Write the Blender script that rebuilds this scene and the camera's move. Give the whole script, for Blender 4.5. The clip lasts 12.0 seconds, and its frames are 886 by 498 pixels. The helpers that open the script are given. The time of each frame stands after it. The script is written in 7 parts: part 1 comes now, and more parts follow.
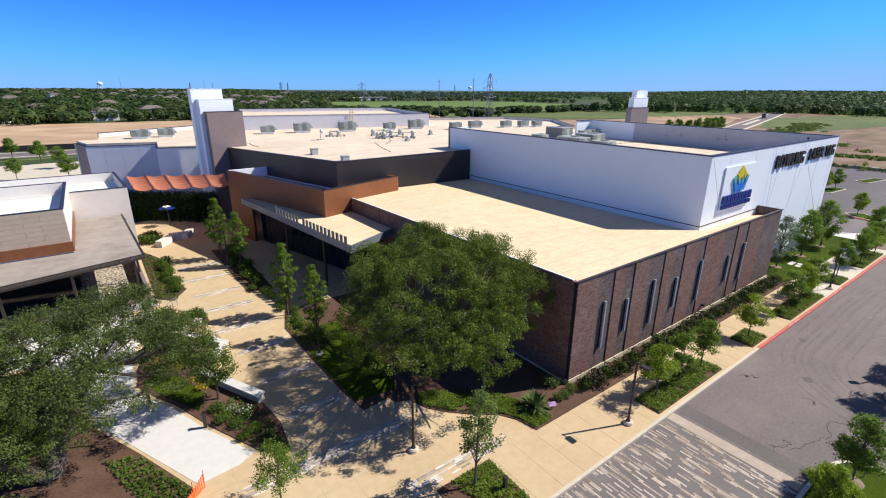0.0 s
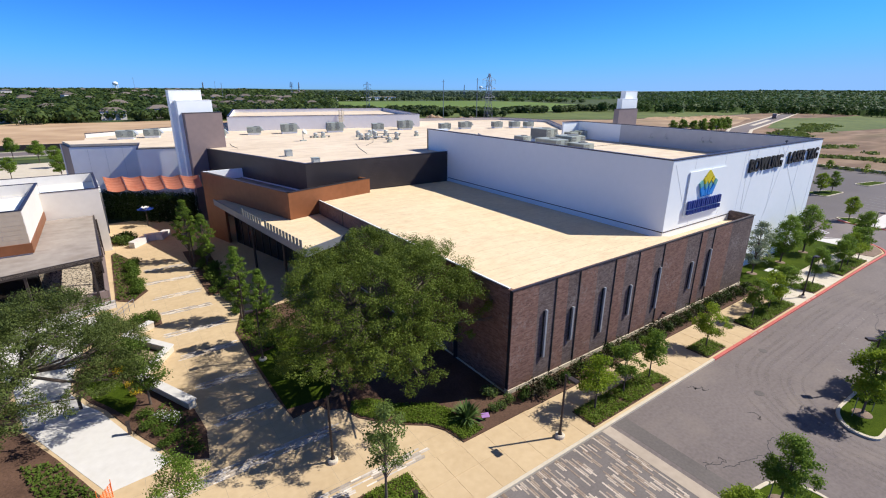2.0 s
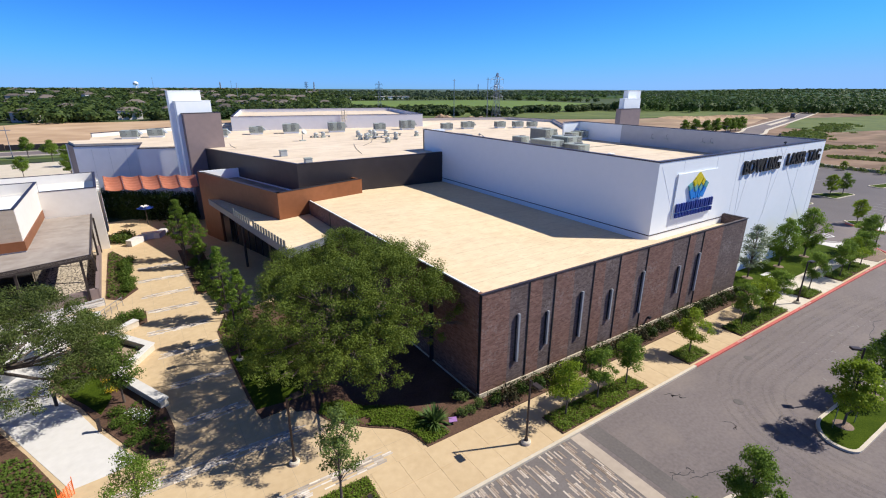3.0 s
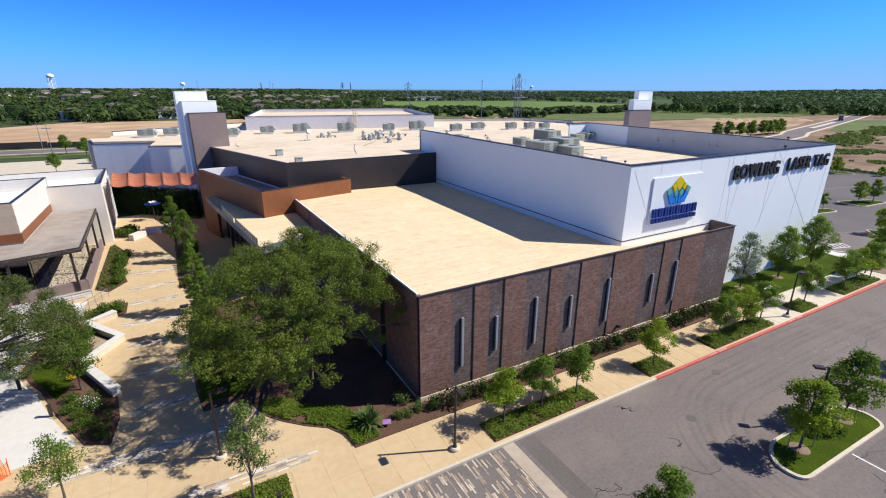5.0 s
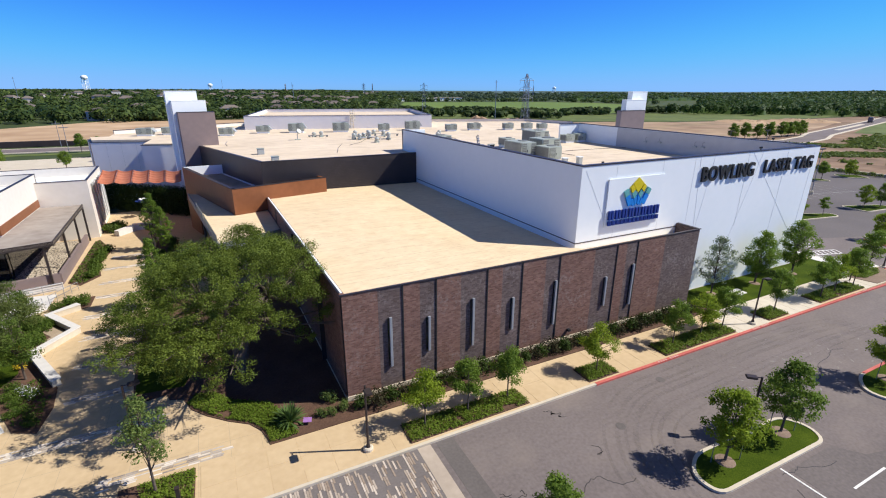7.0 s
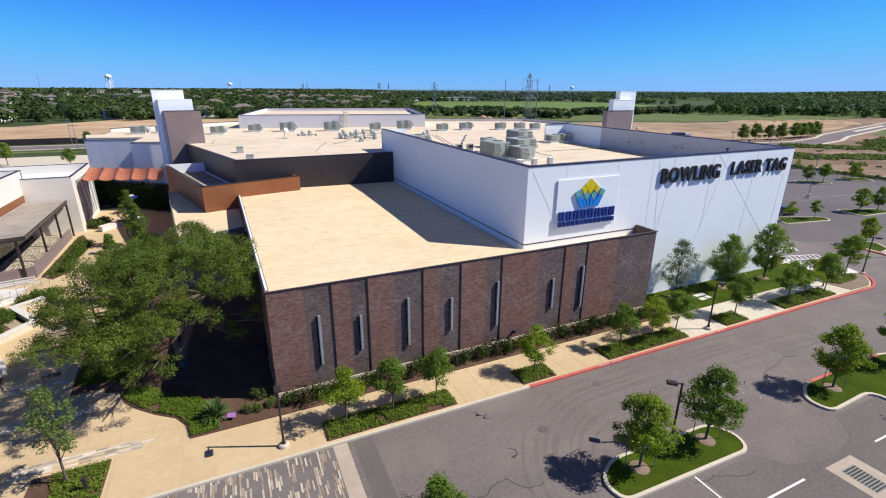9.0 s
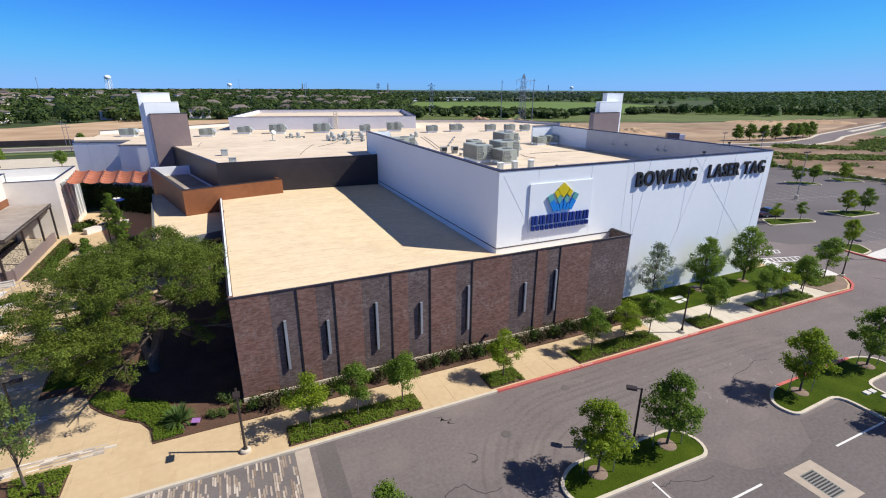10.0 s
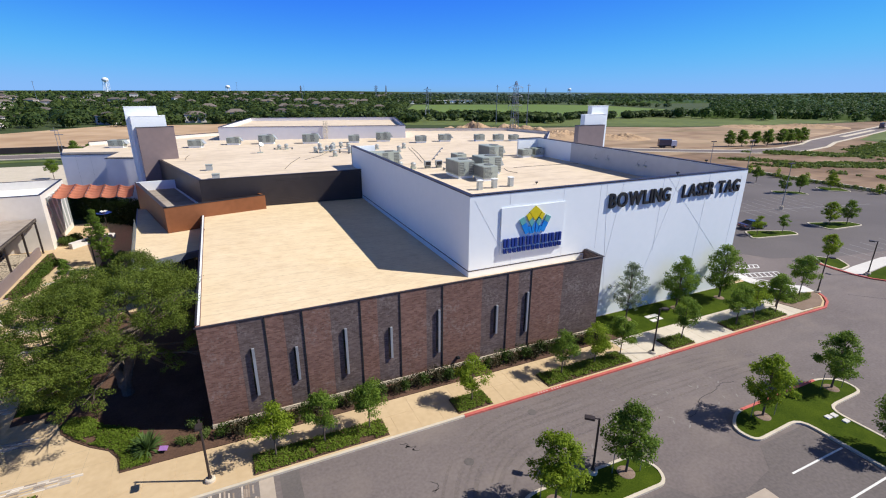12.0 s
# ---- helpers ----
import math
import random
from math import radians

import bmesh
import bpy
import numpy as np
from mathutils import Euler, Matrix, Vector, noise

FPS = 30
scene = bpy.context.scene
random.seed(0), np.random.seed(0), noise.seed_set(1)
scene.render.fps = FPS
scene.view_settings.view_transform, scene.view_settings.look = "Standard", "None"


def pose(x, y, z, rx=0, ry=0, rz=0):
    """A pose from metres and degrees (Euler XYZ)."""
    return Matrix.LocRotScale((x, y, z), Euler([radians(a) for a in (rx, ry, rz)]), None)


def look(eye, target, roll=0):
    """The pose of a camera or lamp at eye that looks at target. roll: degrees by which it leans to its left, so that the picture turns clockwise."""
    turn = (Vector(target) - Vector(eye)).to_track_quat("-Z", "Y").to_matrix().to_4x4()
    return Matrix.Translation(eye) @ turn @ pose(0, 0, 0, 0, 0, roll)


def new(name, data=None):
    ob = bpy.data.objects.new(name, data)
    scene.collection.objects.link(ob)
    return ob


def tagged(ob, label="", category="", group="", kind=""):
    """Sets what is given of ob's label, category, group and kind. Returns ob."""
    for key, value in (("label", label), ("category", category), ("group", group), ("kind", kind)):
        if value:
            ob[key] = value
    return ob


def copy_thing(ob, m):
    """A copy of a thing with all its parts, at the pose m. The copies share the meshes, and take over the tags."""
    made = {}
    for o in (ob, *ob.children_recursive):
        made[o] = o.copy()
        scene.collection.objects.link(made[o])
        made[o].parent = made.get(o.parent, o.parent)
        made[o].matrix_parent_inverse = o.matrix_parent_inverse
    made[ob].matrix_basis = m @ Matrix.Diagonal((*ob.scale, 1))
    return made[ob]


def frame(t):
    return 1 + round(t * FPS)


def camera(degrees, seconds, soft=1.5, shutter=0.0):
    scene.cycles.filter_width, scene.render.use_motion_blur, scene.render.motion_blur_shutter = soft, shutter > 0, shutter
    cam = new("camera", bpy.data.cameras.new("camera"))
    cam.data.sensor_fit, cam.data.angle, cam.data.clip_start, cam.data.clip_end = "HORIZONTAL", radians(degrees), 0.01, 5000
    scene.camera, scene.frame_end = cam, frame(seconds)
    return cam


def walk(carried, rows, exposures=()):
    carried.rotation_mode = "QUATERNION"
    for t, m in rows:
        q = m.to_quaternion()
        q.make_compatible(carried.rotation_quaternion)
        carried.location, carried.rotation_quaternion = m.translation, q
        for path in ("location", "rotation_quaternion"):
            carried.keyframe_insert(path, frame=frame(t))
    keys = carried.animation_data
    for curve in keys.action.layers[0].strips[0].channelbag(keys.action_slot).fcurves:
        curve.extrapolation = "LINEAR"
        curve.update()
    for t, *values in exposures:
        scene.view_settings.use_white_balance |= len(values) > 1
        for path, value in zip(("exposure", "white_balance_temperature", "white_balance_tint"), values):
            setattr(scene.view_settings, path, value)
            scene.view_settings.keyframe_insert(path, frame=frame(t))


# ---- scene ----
cam = camera(86.8, 12.0, 1.1)
PATH = [
    (0, (0.562, -0.396, 20.015), (1.689, 1.123, 19.366), 0.3),
    (0.5, (1.647, -0.917, 20.087), (2.771, 0.604, 19.437), 0.3),
    (1, (2.752, -1.472, 20.127), (3.87, 0.053, 19.478), 0.3),
    (1.5, (3.906, -2.074, 20.214), (5.014, -0.541, 19.564), 0.3),
    (2, (5.091, -2.744, 20.269), (6.182, -1.199, 19.618), 0.3),
    (2.5, (6.333, -3.43, 20.344), (7.402, -1.871, 19.692), 0.2),
    (3, (7.613, -4.128, 20.411), (8.655, -2.551, 19.757), 0.2),
    (4.8, (12.34, -6.74, 20.437), (13.267, -5.093, 19.782), 0.2),
    (5, (12.856, -7.01, 20.432), (13.779, -5.36, 19.78), 0.2),
    (5.5, (14.231, -7.699, 20.39), (15.149, -6.045, 19.74), 0.2),
    (6, (15.64, -8.388, 20.359), (16.551, -6.731, 19.709), 0.2),
    (6.5, (17.03, -9.054, 20.313), (17.924, -7.387, 19.664), 0.2),
    (7, (18.385, -9.685, 20.276), (19.231, -7.992, 19.627), 0.2),
    (7.2, (18.909, -9.957, 20.273), (19.732, -8.253, 19.626), 0.3),
    (7.7, (20.24, -10.62, 20.27), (21.037, -8.887, 19.621), 0.2),
    (8.8, (23.153, -11.978, 20.315), (23.938, -10.257, 19.665), 0.4),
    (9, (23.64, -12.189, 20.326), (24.425, -10.469, 19.675), 0.3),
    (9.5, (24.794, -12.716, 20.422), (25.578, -10.995, 19.771), 0.2),
    (10, (25.795, -13.133, 20.686), (26.579, -11.412, 20.035), 0.2),
    (10.5, (26.558, -13.469, 21.115), (27.343, -11.749, 20.463), 0.2),
    (11, (27.159, -13.694, 21.609), (27.946, -11.975, 20.958), 0.3),
    (11.5, (27.628, -13.837, 22.12), (28.416, -12.117, 21.471), 0.2),
    (12, (27.902, -13.932, 22.598), (28.691, -12.212, 21.953), 0.2),
]
walk(cam, [(t, look(eye, target, roll)) for t, eye, target, roll in PATH], [(0, 0.27), (3, 0.24), (7, 0.22), (12, 0.15)])
# ---- sky, sun, exposure ----
SUN_FROM = Vector((6.66, -2.80, 7.10)).normalized()
world = bpy.data.worlds.new("sky")
scene.world = world
world.use_nodes = True
wn, wl = world.node_tree.nodes, world.node_tree.links
sky = wn.new("ShaderNodeTexSky")
sky.sky_type = "NISHITA"
sky.sun_disc = False
sky.sun_elevation = math.asin(SUN_FROM.z)
sky.sun_rotation = math.atan2(SUN_FROM.x, SUN_FROM.y)
sky.air_density, sky.dust_density, sky.ozone_density = 1.0, 0.0, 4.0
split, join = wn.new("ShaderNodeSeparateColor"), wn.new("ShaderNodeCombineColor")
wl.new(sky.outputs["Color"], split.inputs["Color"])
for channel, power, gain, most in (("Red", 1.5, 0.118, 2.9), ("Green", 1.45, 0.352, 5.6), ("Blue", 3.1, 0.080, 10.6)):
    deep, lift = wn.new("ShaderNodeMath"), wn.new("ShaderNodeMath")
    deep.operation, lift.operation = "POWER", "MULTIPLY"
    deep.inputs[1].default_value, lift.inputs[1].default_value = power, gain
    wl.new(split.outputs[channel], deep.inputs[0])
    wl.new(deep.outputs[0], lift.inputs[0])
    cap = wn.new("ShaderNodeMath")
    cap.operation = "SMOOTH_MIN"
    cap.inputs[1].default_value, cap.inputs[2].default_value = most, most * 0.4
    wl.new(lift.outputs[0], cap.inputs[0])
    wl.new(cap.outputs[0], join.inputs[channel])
# deep blue low down, paler and plainer towards the zenith
plain, level, height, over = wn.new("ShaderNodeHueSaturation"), wn.new("ShaderNodeTexCoord"), wn.new("ShaderNodeSeparateXYZ"), wn.new("ShaderNodeMapRange")
plain.inputs["Saturation"].default_value, plain.inputs["Value"].default_value = 0.72, 0.62
wl.new(sky.outputs["Color"], plain.inputs["Color"])
wl.new(level.outputs["Generated"], height.inputs[0])
over.interpolation_type = "SMOOTHSTEP"
over.inputs["From Min"].default_value, over.inputs["From Max"].default_value = 0.42, 0.80
wl.new(height.outputs["Z"], over.inputs["Value"])
dome = wn.new("ShaderNodeMix")
dome.data_type = "RGBA"
wl.new(over.outputs["Result"], dome.inputs["Factor"])
wl.new(join.outputs["Color"], dome.inputs["A"])
wl.new(plain.outputs["Color"], dome.inputs["B"])
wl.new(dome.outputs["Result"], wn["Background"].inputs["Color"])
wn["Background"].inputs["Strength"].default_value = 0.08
sun = new("sun", bpy.data.lights.new("sun", "SUN"))
sun.data.energy, sun.data.angle, sun.data.color = 5.3, radians(0.53), (1.0, 0.955, 0.87)
sun.matrix_world = look(SUN_FROM * 60, (0, 0, 0))


# ---- materials ----
def material(name, low, high, rough=0.8, grain=3.0, patch=0.15, bump=0.0, metal=0.0, island=0.0, per_object=0.0, spec=0.3, contrast=1.0):
    """Two colours mixed by a coarse and a fine noise, in metres; bump from the fine one."""
    m = bpy.data.materials.new(name)
    m.use_nodes = True
    nodes, links = m.node_tree.nodes, m.node_tree.links
    bsdf = nodes["Principled BSDF"]
    geo = nodes.new("ShaderNodeNewGeometry")
    fine, coarse = nodes.new("ShaderNodeTexNoise"), nodes.new("ShaderNodeTexNoise")
    fine.inputs["Scale"].default_value, coarse.inputs["Scale"].default_value = grain, patch
    fine.inputs["Detail"].default_value, coarse.inputs["Detail"].default_value = 5, 4
    for n in (fine, coarse):
        links.new(geo.outputs["Position"], n.inputs["Vector"])
    add = nodes.new("ShaderNodeMath")
    add.operation = "ADD"
    links.new(fine.outputs["Fac"], add.inputs[0])
    links.new(coarse.outputs["Fac"], add.inputs[1])
    last = add.outputs[0]
    if island or per_object:
        vary = nodes.new("ShaderNodeMath")
        vary.operation = "MULTIPLY_ADD"
        vary.inputs[1].default_value = 2 * (island or per_object)
        if island:
            links.new(geo.outputs["Random Per Island"], vary.inputs[0])
        else:
            info = nodes.new("ShaderNodeObjectInfo")
            links.new(info.outputs["Random"], vary.inputs[0])
        links.new(last, vary.inputs[2])
        last = vary.outputs[0]
    span = nodes.new("ShaderNodeMapRange")
    mid = 1.0 + (island or per_object)
    span.inputs["From Min"].default_value, span.inputs["From Max"].default_value = mid - 0.45 / contrast - (island or per_object) * 0.8, mid + 0.45 / contrast + (island or per_object) * 0.8
    links.new(last, span.inputs["Value"])
    mix = nodes.new("ShaderNodeMix")
    mix.data_type = "RGBA"
    mix.inputs["A"].default_value, mix.inputs["B"].default_value = (*low, 1), (*high, 1)
    links.new(span.outputs["Result"], mix.inputs["Factor"])
    links.new(mix.outputs["Result"], bsdf.inputs["Base Color"])
    bsdf.inputs["Roughness"].default_value, bsdf.inputs["Metallic"].default_value = rough, metal
    bsdf.inputs["Specular IOR Level"].default_value = spec
    if bump:
        b = nodes.new("ShaderNodeBump")
        b.inputs["Strength"].default_value, b.inputs["Distance"].default_value = 0.6, bump
        links.new(fine.outputs["Fac"], b.inputs["Height"])
        links.new(b.outputs["Normal"], bsdf.inputs["Normal"])
    return m


def mixed_over(m, fac_socket, colour):
    """Lays a colour over what m has so far, by a factor socket of its own nodes."""
    nodes, links = m.node_tree.nodes, m.node_tree.links
    bsdf = nodes["Principled BSDF"]
    before = bsdf.inputs["Base Color"].links[0].from_socket
    mix = nodes.new("ShaderNodeMix")
    mix.data_type = "RGBA"
    links.new(fac_socket, mix.inputs["Factor"])
    links.new(before, mix.inputs["A"])
    mix.inputs["B"].default_value = (*colour, 1)
    links.new(mix.outputs["Result"], bsdf.inputs["Base Color"])


def scored(m, across, along, width, colour, shift=(0.0, 0.0)):
    """Fine lines in the plane of x and y: every `across` metres in x and `along` metres in y (0: none)."""
    nodes, links = m.node_tree.nodes, m.node_tree.links
    sep = nodes.new("ShaderNodeSeparateXYZ")
    links.new(nodes["Geometry"].outputs["Position"], sep.inputs[0])
    for axis, step in (("X", across), ("Y", along)):
        if not step:
            continue
        a = nodes.new("ShaderNodeMath")
        a.operation = "ADD"
        a.inputs[1].default_value = 500 * step + shift[axis == "Y"]
        links.new(sep.outputs[axis], a.inputs[0])
        w = nodes.new("ShaderNodeMath")
        w.operation = "MODULO"
        w.inputs[1].default_value = step
        links.new(a.outputs[0], w.inputs[0])
        c = nodes.new("ShaderNodeMath")
        c.operation = "LESS_THAN"
        c.inputs[1].default_value = width
        links.new(w.outputs[0], c.inputs[0])
        mixed_over(m, c.outputs[0], colour)
    return m


def bricked(name, low, high, mortar, per_object=0.0):
    """Running-bond brick on an upright wall along x or y."""
    m = material(name, low, high, 0.85, 5.0, 0.8, 0.0, per_object=per_object)
    nodes, links = m.node_tree.nodes, m.node_tree.links
    sep, comb, add = nodes.new("ShaderNodeSeparateXYZ"), nodes.new("ShaderNodeCombineXYZ"), nodes.new("ShaderNodeMath")
    add.operation = "ADD"
    links.new(nodes["Geometry"].outputs["Position"], sep.inputs[0])
    links.new(sep.outputs["X"], add.inputs[0])
    links.new(sep.outputs["Y"], add.inputs[1])
    links.new(add.outputs[0], comb.inputs["X"])
    links.new(sep.outputs["Z"], comb.inputs["Y"])
    tex = nodes.new("ShaderNodeTexBrick")
    for key, value in (("Scale", 1.0), ("Mortar Size", 0.008), ("Mortar Smooth", 0.2), ("Brick Width", 0.30), ("Row Height", 0.10), ("Bias", 0.0)):
        tex.inputs[key].default_value = value
    tex.inputs["Color1"].default_value, tex.inputs["Color2"].default_value = (0.42, 0.36, 0.33, 1), (1.0, 1.0, 1.0, 1)
    tex.inputs["Mortar"].default_value = (0.6, 0.6, 0.6, 1)
    links.new(comb.outputs[0], tex.inputs["Vector"])
    bsdf = nodes["Principled BSDF"]
    before = bsdf.inputs["Base Color"].links[0].from_socket
    mul = nodes.new("ShaderNodeMix")
    mul.data_type, mul.blend_type = "RGBA", "MULTIPLY"
    mul.inputs["Factor"].default_value = 0.75
    links.new(before, mul.inputs["A"])
    links.new(tex.outputs["Color"], mul.inputs["B"])
    links.new(mul.outputs["Result"], bsdf.inputs["Base Color"])
    mixed_over(m, tex.outputs["Fac"], mortar)
    b = nodes.new("ShaderNodeBump")
    b.invert = True
    b.inputs["Strength"].default_value, b.inputs["Distance"].default_value = 0.5, 0.01
    links.new(tex.outputs["Fac"], b.inputs["Height"])
    links.new(b.outputs["Normal"], bsdf.inputs["Normal"])
    return m


def leafy(name, low, high, glow=0.35, vary=0.2, grain=0.8, patch=0.25):
    """Leaves: diffuse with light that shines through, each leaf its own shade."""
    m = material(name, low, high, 0.55, grain, patch, 0.0, island=vary, spec=0.12, contrast=1.0 if grain > 0.5 else 2.0)
    nodes, links = m.node_tree.nodes, m.node_tree.links
    bsdf = nodes["Principled BSDF"]
    trans, mix = nodes.new("ShaderNodeBsdfTranslucent"), nodes.new("ShaderNodeMixShader")
    links.new(bsdf.inputs["Base Color"].links[0].from_socket, trans.inputs["Color"])
    mix.inputs[0].default_value = glow
    links.new(bsdf.outputs[0], mix.inputs[1])
    links.new(trans.outputs[0], mix.inputs[2])
    links.new(mix.outputs[0], nodes["Material Output"].inputs["Surface"])
    return m


def streaked(m, colour, along=0.12, across=1.5, most=0.5):
    """Long faint stains along x."""
    nodes, links = m.node_tree.nodes, m.node_tree.links
    mul, tex, ramp = nodes.new("ShaderNodeVectorMath"), nodes.new("ShaderNodeTexNoise"), nodes.new("ShaderNodeMapRange")
    mul.operation = "MULTIPLY"
    mul.inputs[1].default_value = (along, across, 1)
    links.new(nodes["Geometry"].outputs["Position"], mul.inputs[0])
    links.new(mul.outputs[0], tex.inputs["Vector"])
    tex.inputs["Scale"].default_value, tex.inputs["Detail"].default_value = 1.0, 6
    ramp.inputs["From Min"].default_value, ramp.inputs["From Max"].default_value, ramp.inputs["To Max"].default_value = 0.52, 0.75, most
    links.new(tex.outputs["Fac"], ramp.inputs["Value"])
    mixed_over(m, ramp.outputs["Result"], colour)
    return m


BRICK_A = bricked("brown brick", (0.175, 0.092, 0.070), (0.30, 0.172, 0.135), (0.17, 0.125, 0.11), 0.12)
BRICK_B = bricked("grey-brown brick", (0.112, 0.082, 0.075), (0.205, 0.155, 0.145), (0.13, 0.11, 0.105), 0.12)
for brick in (BRICK_A, BRICK_B):
    # pale lime bloom in loose patches
    bn, bl = brick.node_tree.nodes, brick.node_tree.links
    zone, spots, both, ramp = bn.new("ShaderNodeTexNoise"), bn.new("ShaderNodeTexNoise"), bn.new("ShaderNodeMath"), bn.new("ShaderNodeMapRange")
    zone.inputs["Scale"].default_value, spots.inputs["Scale"].default_value, spots.inputs["Detail"].default_value = 0.45, 4.5, 6
    both.operation = "MULTIPLY"
    for tex in (zone, spots):
        bl.new(bn["Geometry"].outputs["Position"], tex.inputs["Vector"])
    bl.new(zone.outputs["Fac"], both.inputs[0])
    bl.new(spots.outputs["Fac"], both.inputs[1])
    ramp.inputs["From Min"].default_value, ramp.inputs["From Max"].default_value, ramp.inputs["To Max"].default_value = 0.31, 0.42, 0.28
    bl.new(both.outputs[0], ramp.inputs["Value"])
    mixed_over(brick, ramp.outputs["Result"], (0.36, 0.32, 0.30))
MEMBRANE = scored(material("cream roof membrane", (0.70, 0.54, 0.335), (0.84, 0.69, 0.465), 0.7, 0.9, 0.12, 0.0), 0, 1.9, 0.04, (0.56, 0.43, 0.28))
PALE_ROOF = scored(material("pale roof membrane", (0.64, 0.525, 0.385), (0.82, 0.69, 0.53), 0.75, 0.5, 0.07), 0, 6.1, 0.06, (0.56, 0.45, 0.33))
WHITE = material("white stucco", (0.805, 0.855, 0.868), (0.855, 0.895, 0.905), 0.85, 1.5, 0.15, 0.003)
MOSAIC = material("pale stone mosaic", (0.40, 0.33, 0.24), (0.66, 0.57, 0.44), 0.85, 3.0, 0.4)
mosaic_cells, mosaic_edge = MOSAIC.node_tree.nodes.new("ShaderNodeTexVoronoi"), MOSAIC.node_tree.nodes.new("ShaderNodeMath")
mosaic_cells.feature = "DISTANCE_TO_EDGE"
mosaic_cells.inputs["Scale"].default_value = 2.6
mosaic_edge.operation, mosaic_edge.inputs[1].default_value = "LESS_THAN", 0.075
MOSAIC.node_tree.links.new(MOSAIC.node_tree.nodes["Geometry"].outputs["Position"], mosaic_cells.inputs["Vector"])
MOSAIC.node_tree.links.new(mosaic_cells.outputs["Distance"], mosaic_edge.inputs[0])
mixed_over(MOSAIC, mosaic_edge.outputs[0], (0.06, 0.045, 0.04))
CREAM = material("cream stucco", (0.68, 0.63, 0.56), (0.76, 0.71, 0.64), 0.85, 1.5, 0.2, 0.003)
GREY_PANEL = material("grey-white wall panel", (0.70, 0.69, 0.70), (0.79, 0.78, 0.78), 0.8, 0.8, 0.12)
streaked(MEMBRANE, (0.55, 0.39, 0.23), 0.35, 0.55, 0.30)
streaked(MEMBRANE, (0.52, 0.36, 0.21), 0.7, 3.2, 0.30)
streaked(MEMBRANE, (0.36, 0.24, 0.14), 1.6, 9.0, 0.40)
streaked(PALE_ROOF, (0.36, 0.27, 0.19), 0.16, 0.9, 0.42)
streaked(PALE_ROOF, (0.30, 0.22, 0.16), 0.5, 2.6, 0.28)
COPING = material("dark metal coping", (0.05, 0.045, 0.05), (0.08, 0.07, 0.075), 0.45, 3, 0.3, metal=0.6)
DARK_PANEL = material("dark brown metal cladding", (0.050, 0.044, 0.046), (0.075, 0.066, 0.068), 0.4, 1.0, 0.2, metal=0.3)
CORTEN = material("rust brown panel", (0.20, 0.075, 0.030), (0.29, 0.115, 0.05), 0.5, 1.6, 0.25, metal=0.15)
# mid grey that carries the shade of the parapet's inner face
SHADE_GREY = material("grey for the parapet's shade", (0.46, 0.47, 0.47), (0.54, 0.55, 0.55), 0.85, 1.0, 0.2)
FIN = material("pale blue-grey steel fin", (0.27, 0.29, 0.32), (0.37, 0.39, 0.42), 0.45, 3, 0.4, metal=0.2)
SLATE = material("brown-grey cladding", (0.20, 0.155, 0.15), (0.26, 0.20, 0.19), 0.6, 1.2, 0.2)
LOUVRE = material("grey-brown louvre", (0.16, 0.145, 0.135), (0.22, 0.20, 0.185), 0.7, 1.2, 0.2)
STEEL = material("grey-blue painted steel", (0.20, 0.22, 0.25), (0.30, 0.32, 0.36), 0.4, 2, 0.3, metal=0.4)
BRONZE = material("dark bronze paint", (0.045, 0.035, 0.033), (0.07, 0.055, 0.05), 0.45, 4, 0.4, metal=0.3)
CONCRETE = material("tan concrete paving", (0.49, 0.355, 0.205), (0.63, 0.48, 0.295), 0.9, 2.5, 0.22, 0.002, per_object=0.12)
PALE_SLAB = material("pale concrete slabs", (0.52, 0.455, 0.36), (0.66, 0.59, 0.48), 0.9, 2.5, 0.22, 0.002, per_object=0.12)
PLAZA = scored(material("tan concrete plaza", (0.49, 0.355, 0.205), (0.63, 0.48, 0.295), 0.9, 2.5, 0.22, 0.002), 1.72, 1.72, 0.016, (0.38, 0.30, 0.21), (0.0, 0.6))
WHITE_PAVE = material("white concrete path", (0.57, 0.545, 0.51), (0.69, 0.665, 0.63), 0.9, 2.5, 0.25, 0.002)
KERB = material("pale concrete kerb", (0.50, 0.44, 0.34), (0.66, 0.58, 0.46), 0.85, 3, 0.4, 0.003)
BORDER = material("pinkish concrete band", (0.36, 0.295, 0.235), (0.48, 0.40, 0.325), 0.9, 2.5, 0.3)
RED = material("red kerb paint", (0.42, 0.085, 0.07), (0.60, 0.16, 0.13), 0.7, 4, 0.5, 0.002)
ASPHALT = material("grey asphalt", (0.127, 0.105, 0.101), (0.207, 0.174, 0.166), 0.85, 5.0, 0.09, 0.0, contrast=1.3)
streaked(ASPHALT, (0.085, 0.075, 0.074), 0.06, 0.35, 0.30)
streaked(ASPHALT, (0.26, 0.215, 0.185), 0.22, 0.3, 0.42)
streaked(ASPHALT, (0.25, 0.22, 0.205), 0.9, 1.3, 0.22)
ASPHALT_NEW = material("dark asphalt strip", (0.098, 0.086, 0.082), (0.158, 0.139, 0.132), 0.85, 6.0, 0.3, 0.004)
ASPHALT_BAY = material("purple-grey bay asphalt", (0.102, 0.087, 0.084), (0.172, 0.147, 0.141), 0.85, 5.0, 0.12, 0.0, contrast=1.3)
ASPHALT_LOT = material("dark car park asphalt", (0.094, 0.083, 0.084), (0.156, 0.138, 0.137), 0.85, 5.0, 0.08, 0.0, contrast=1.2)
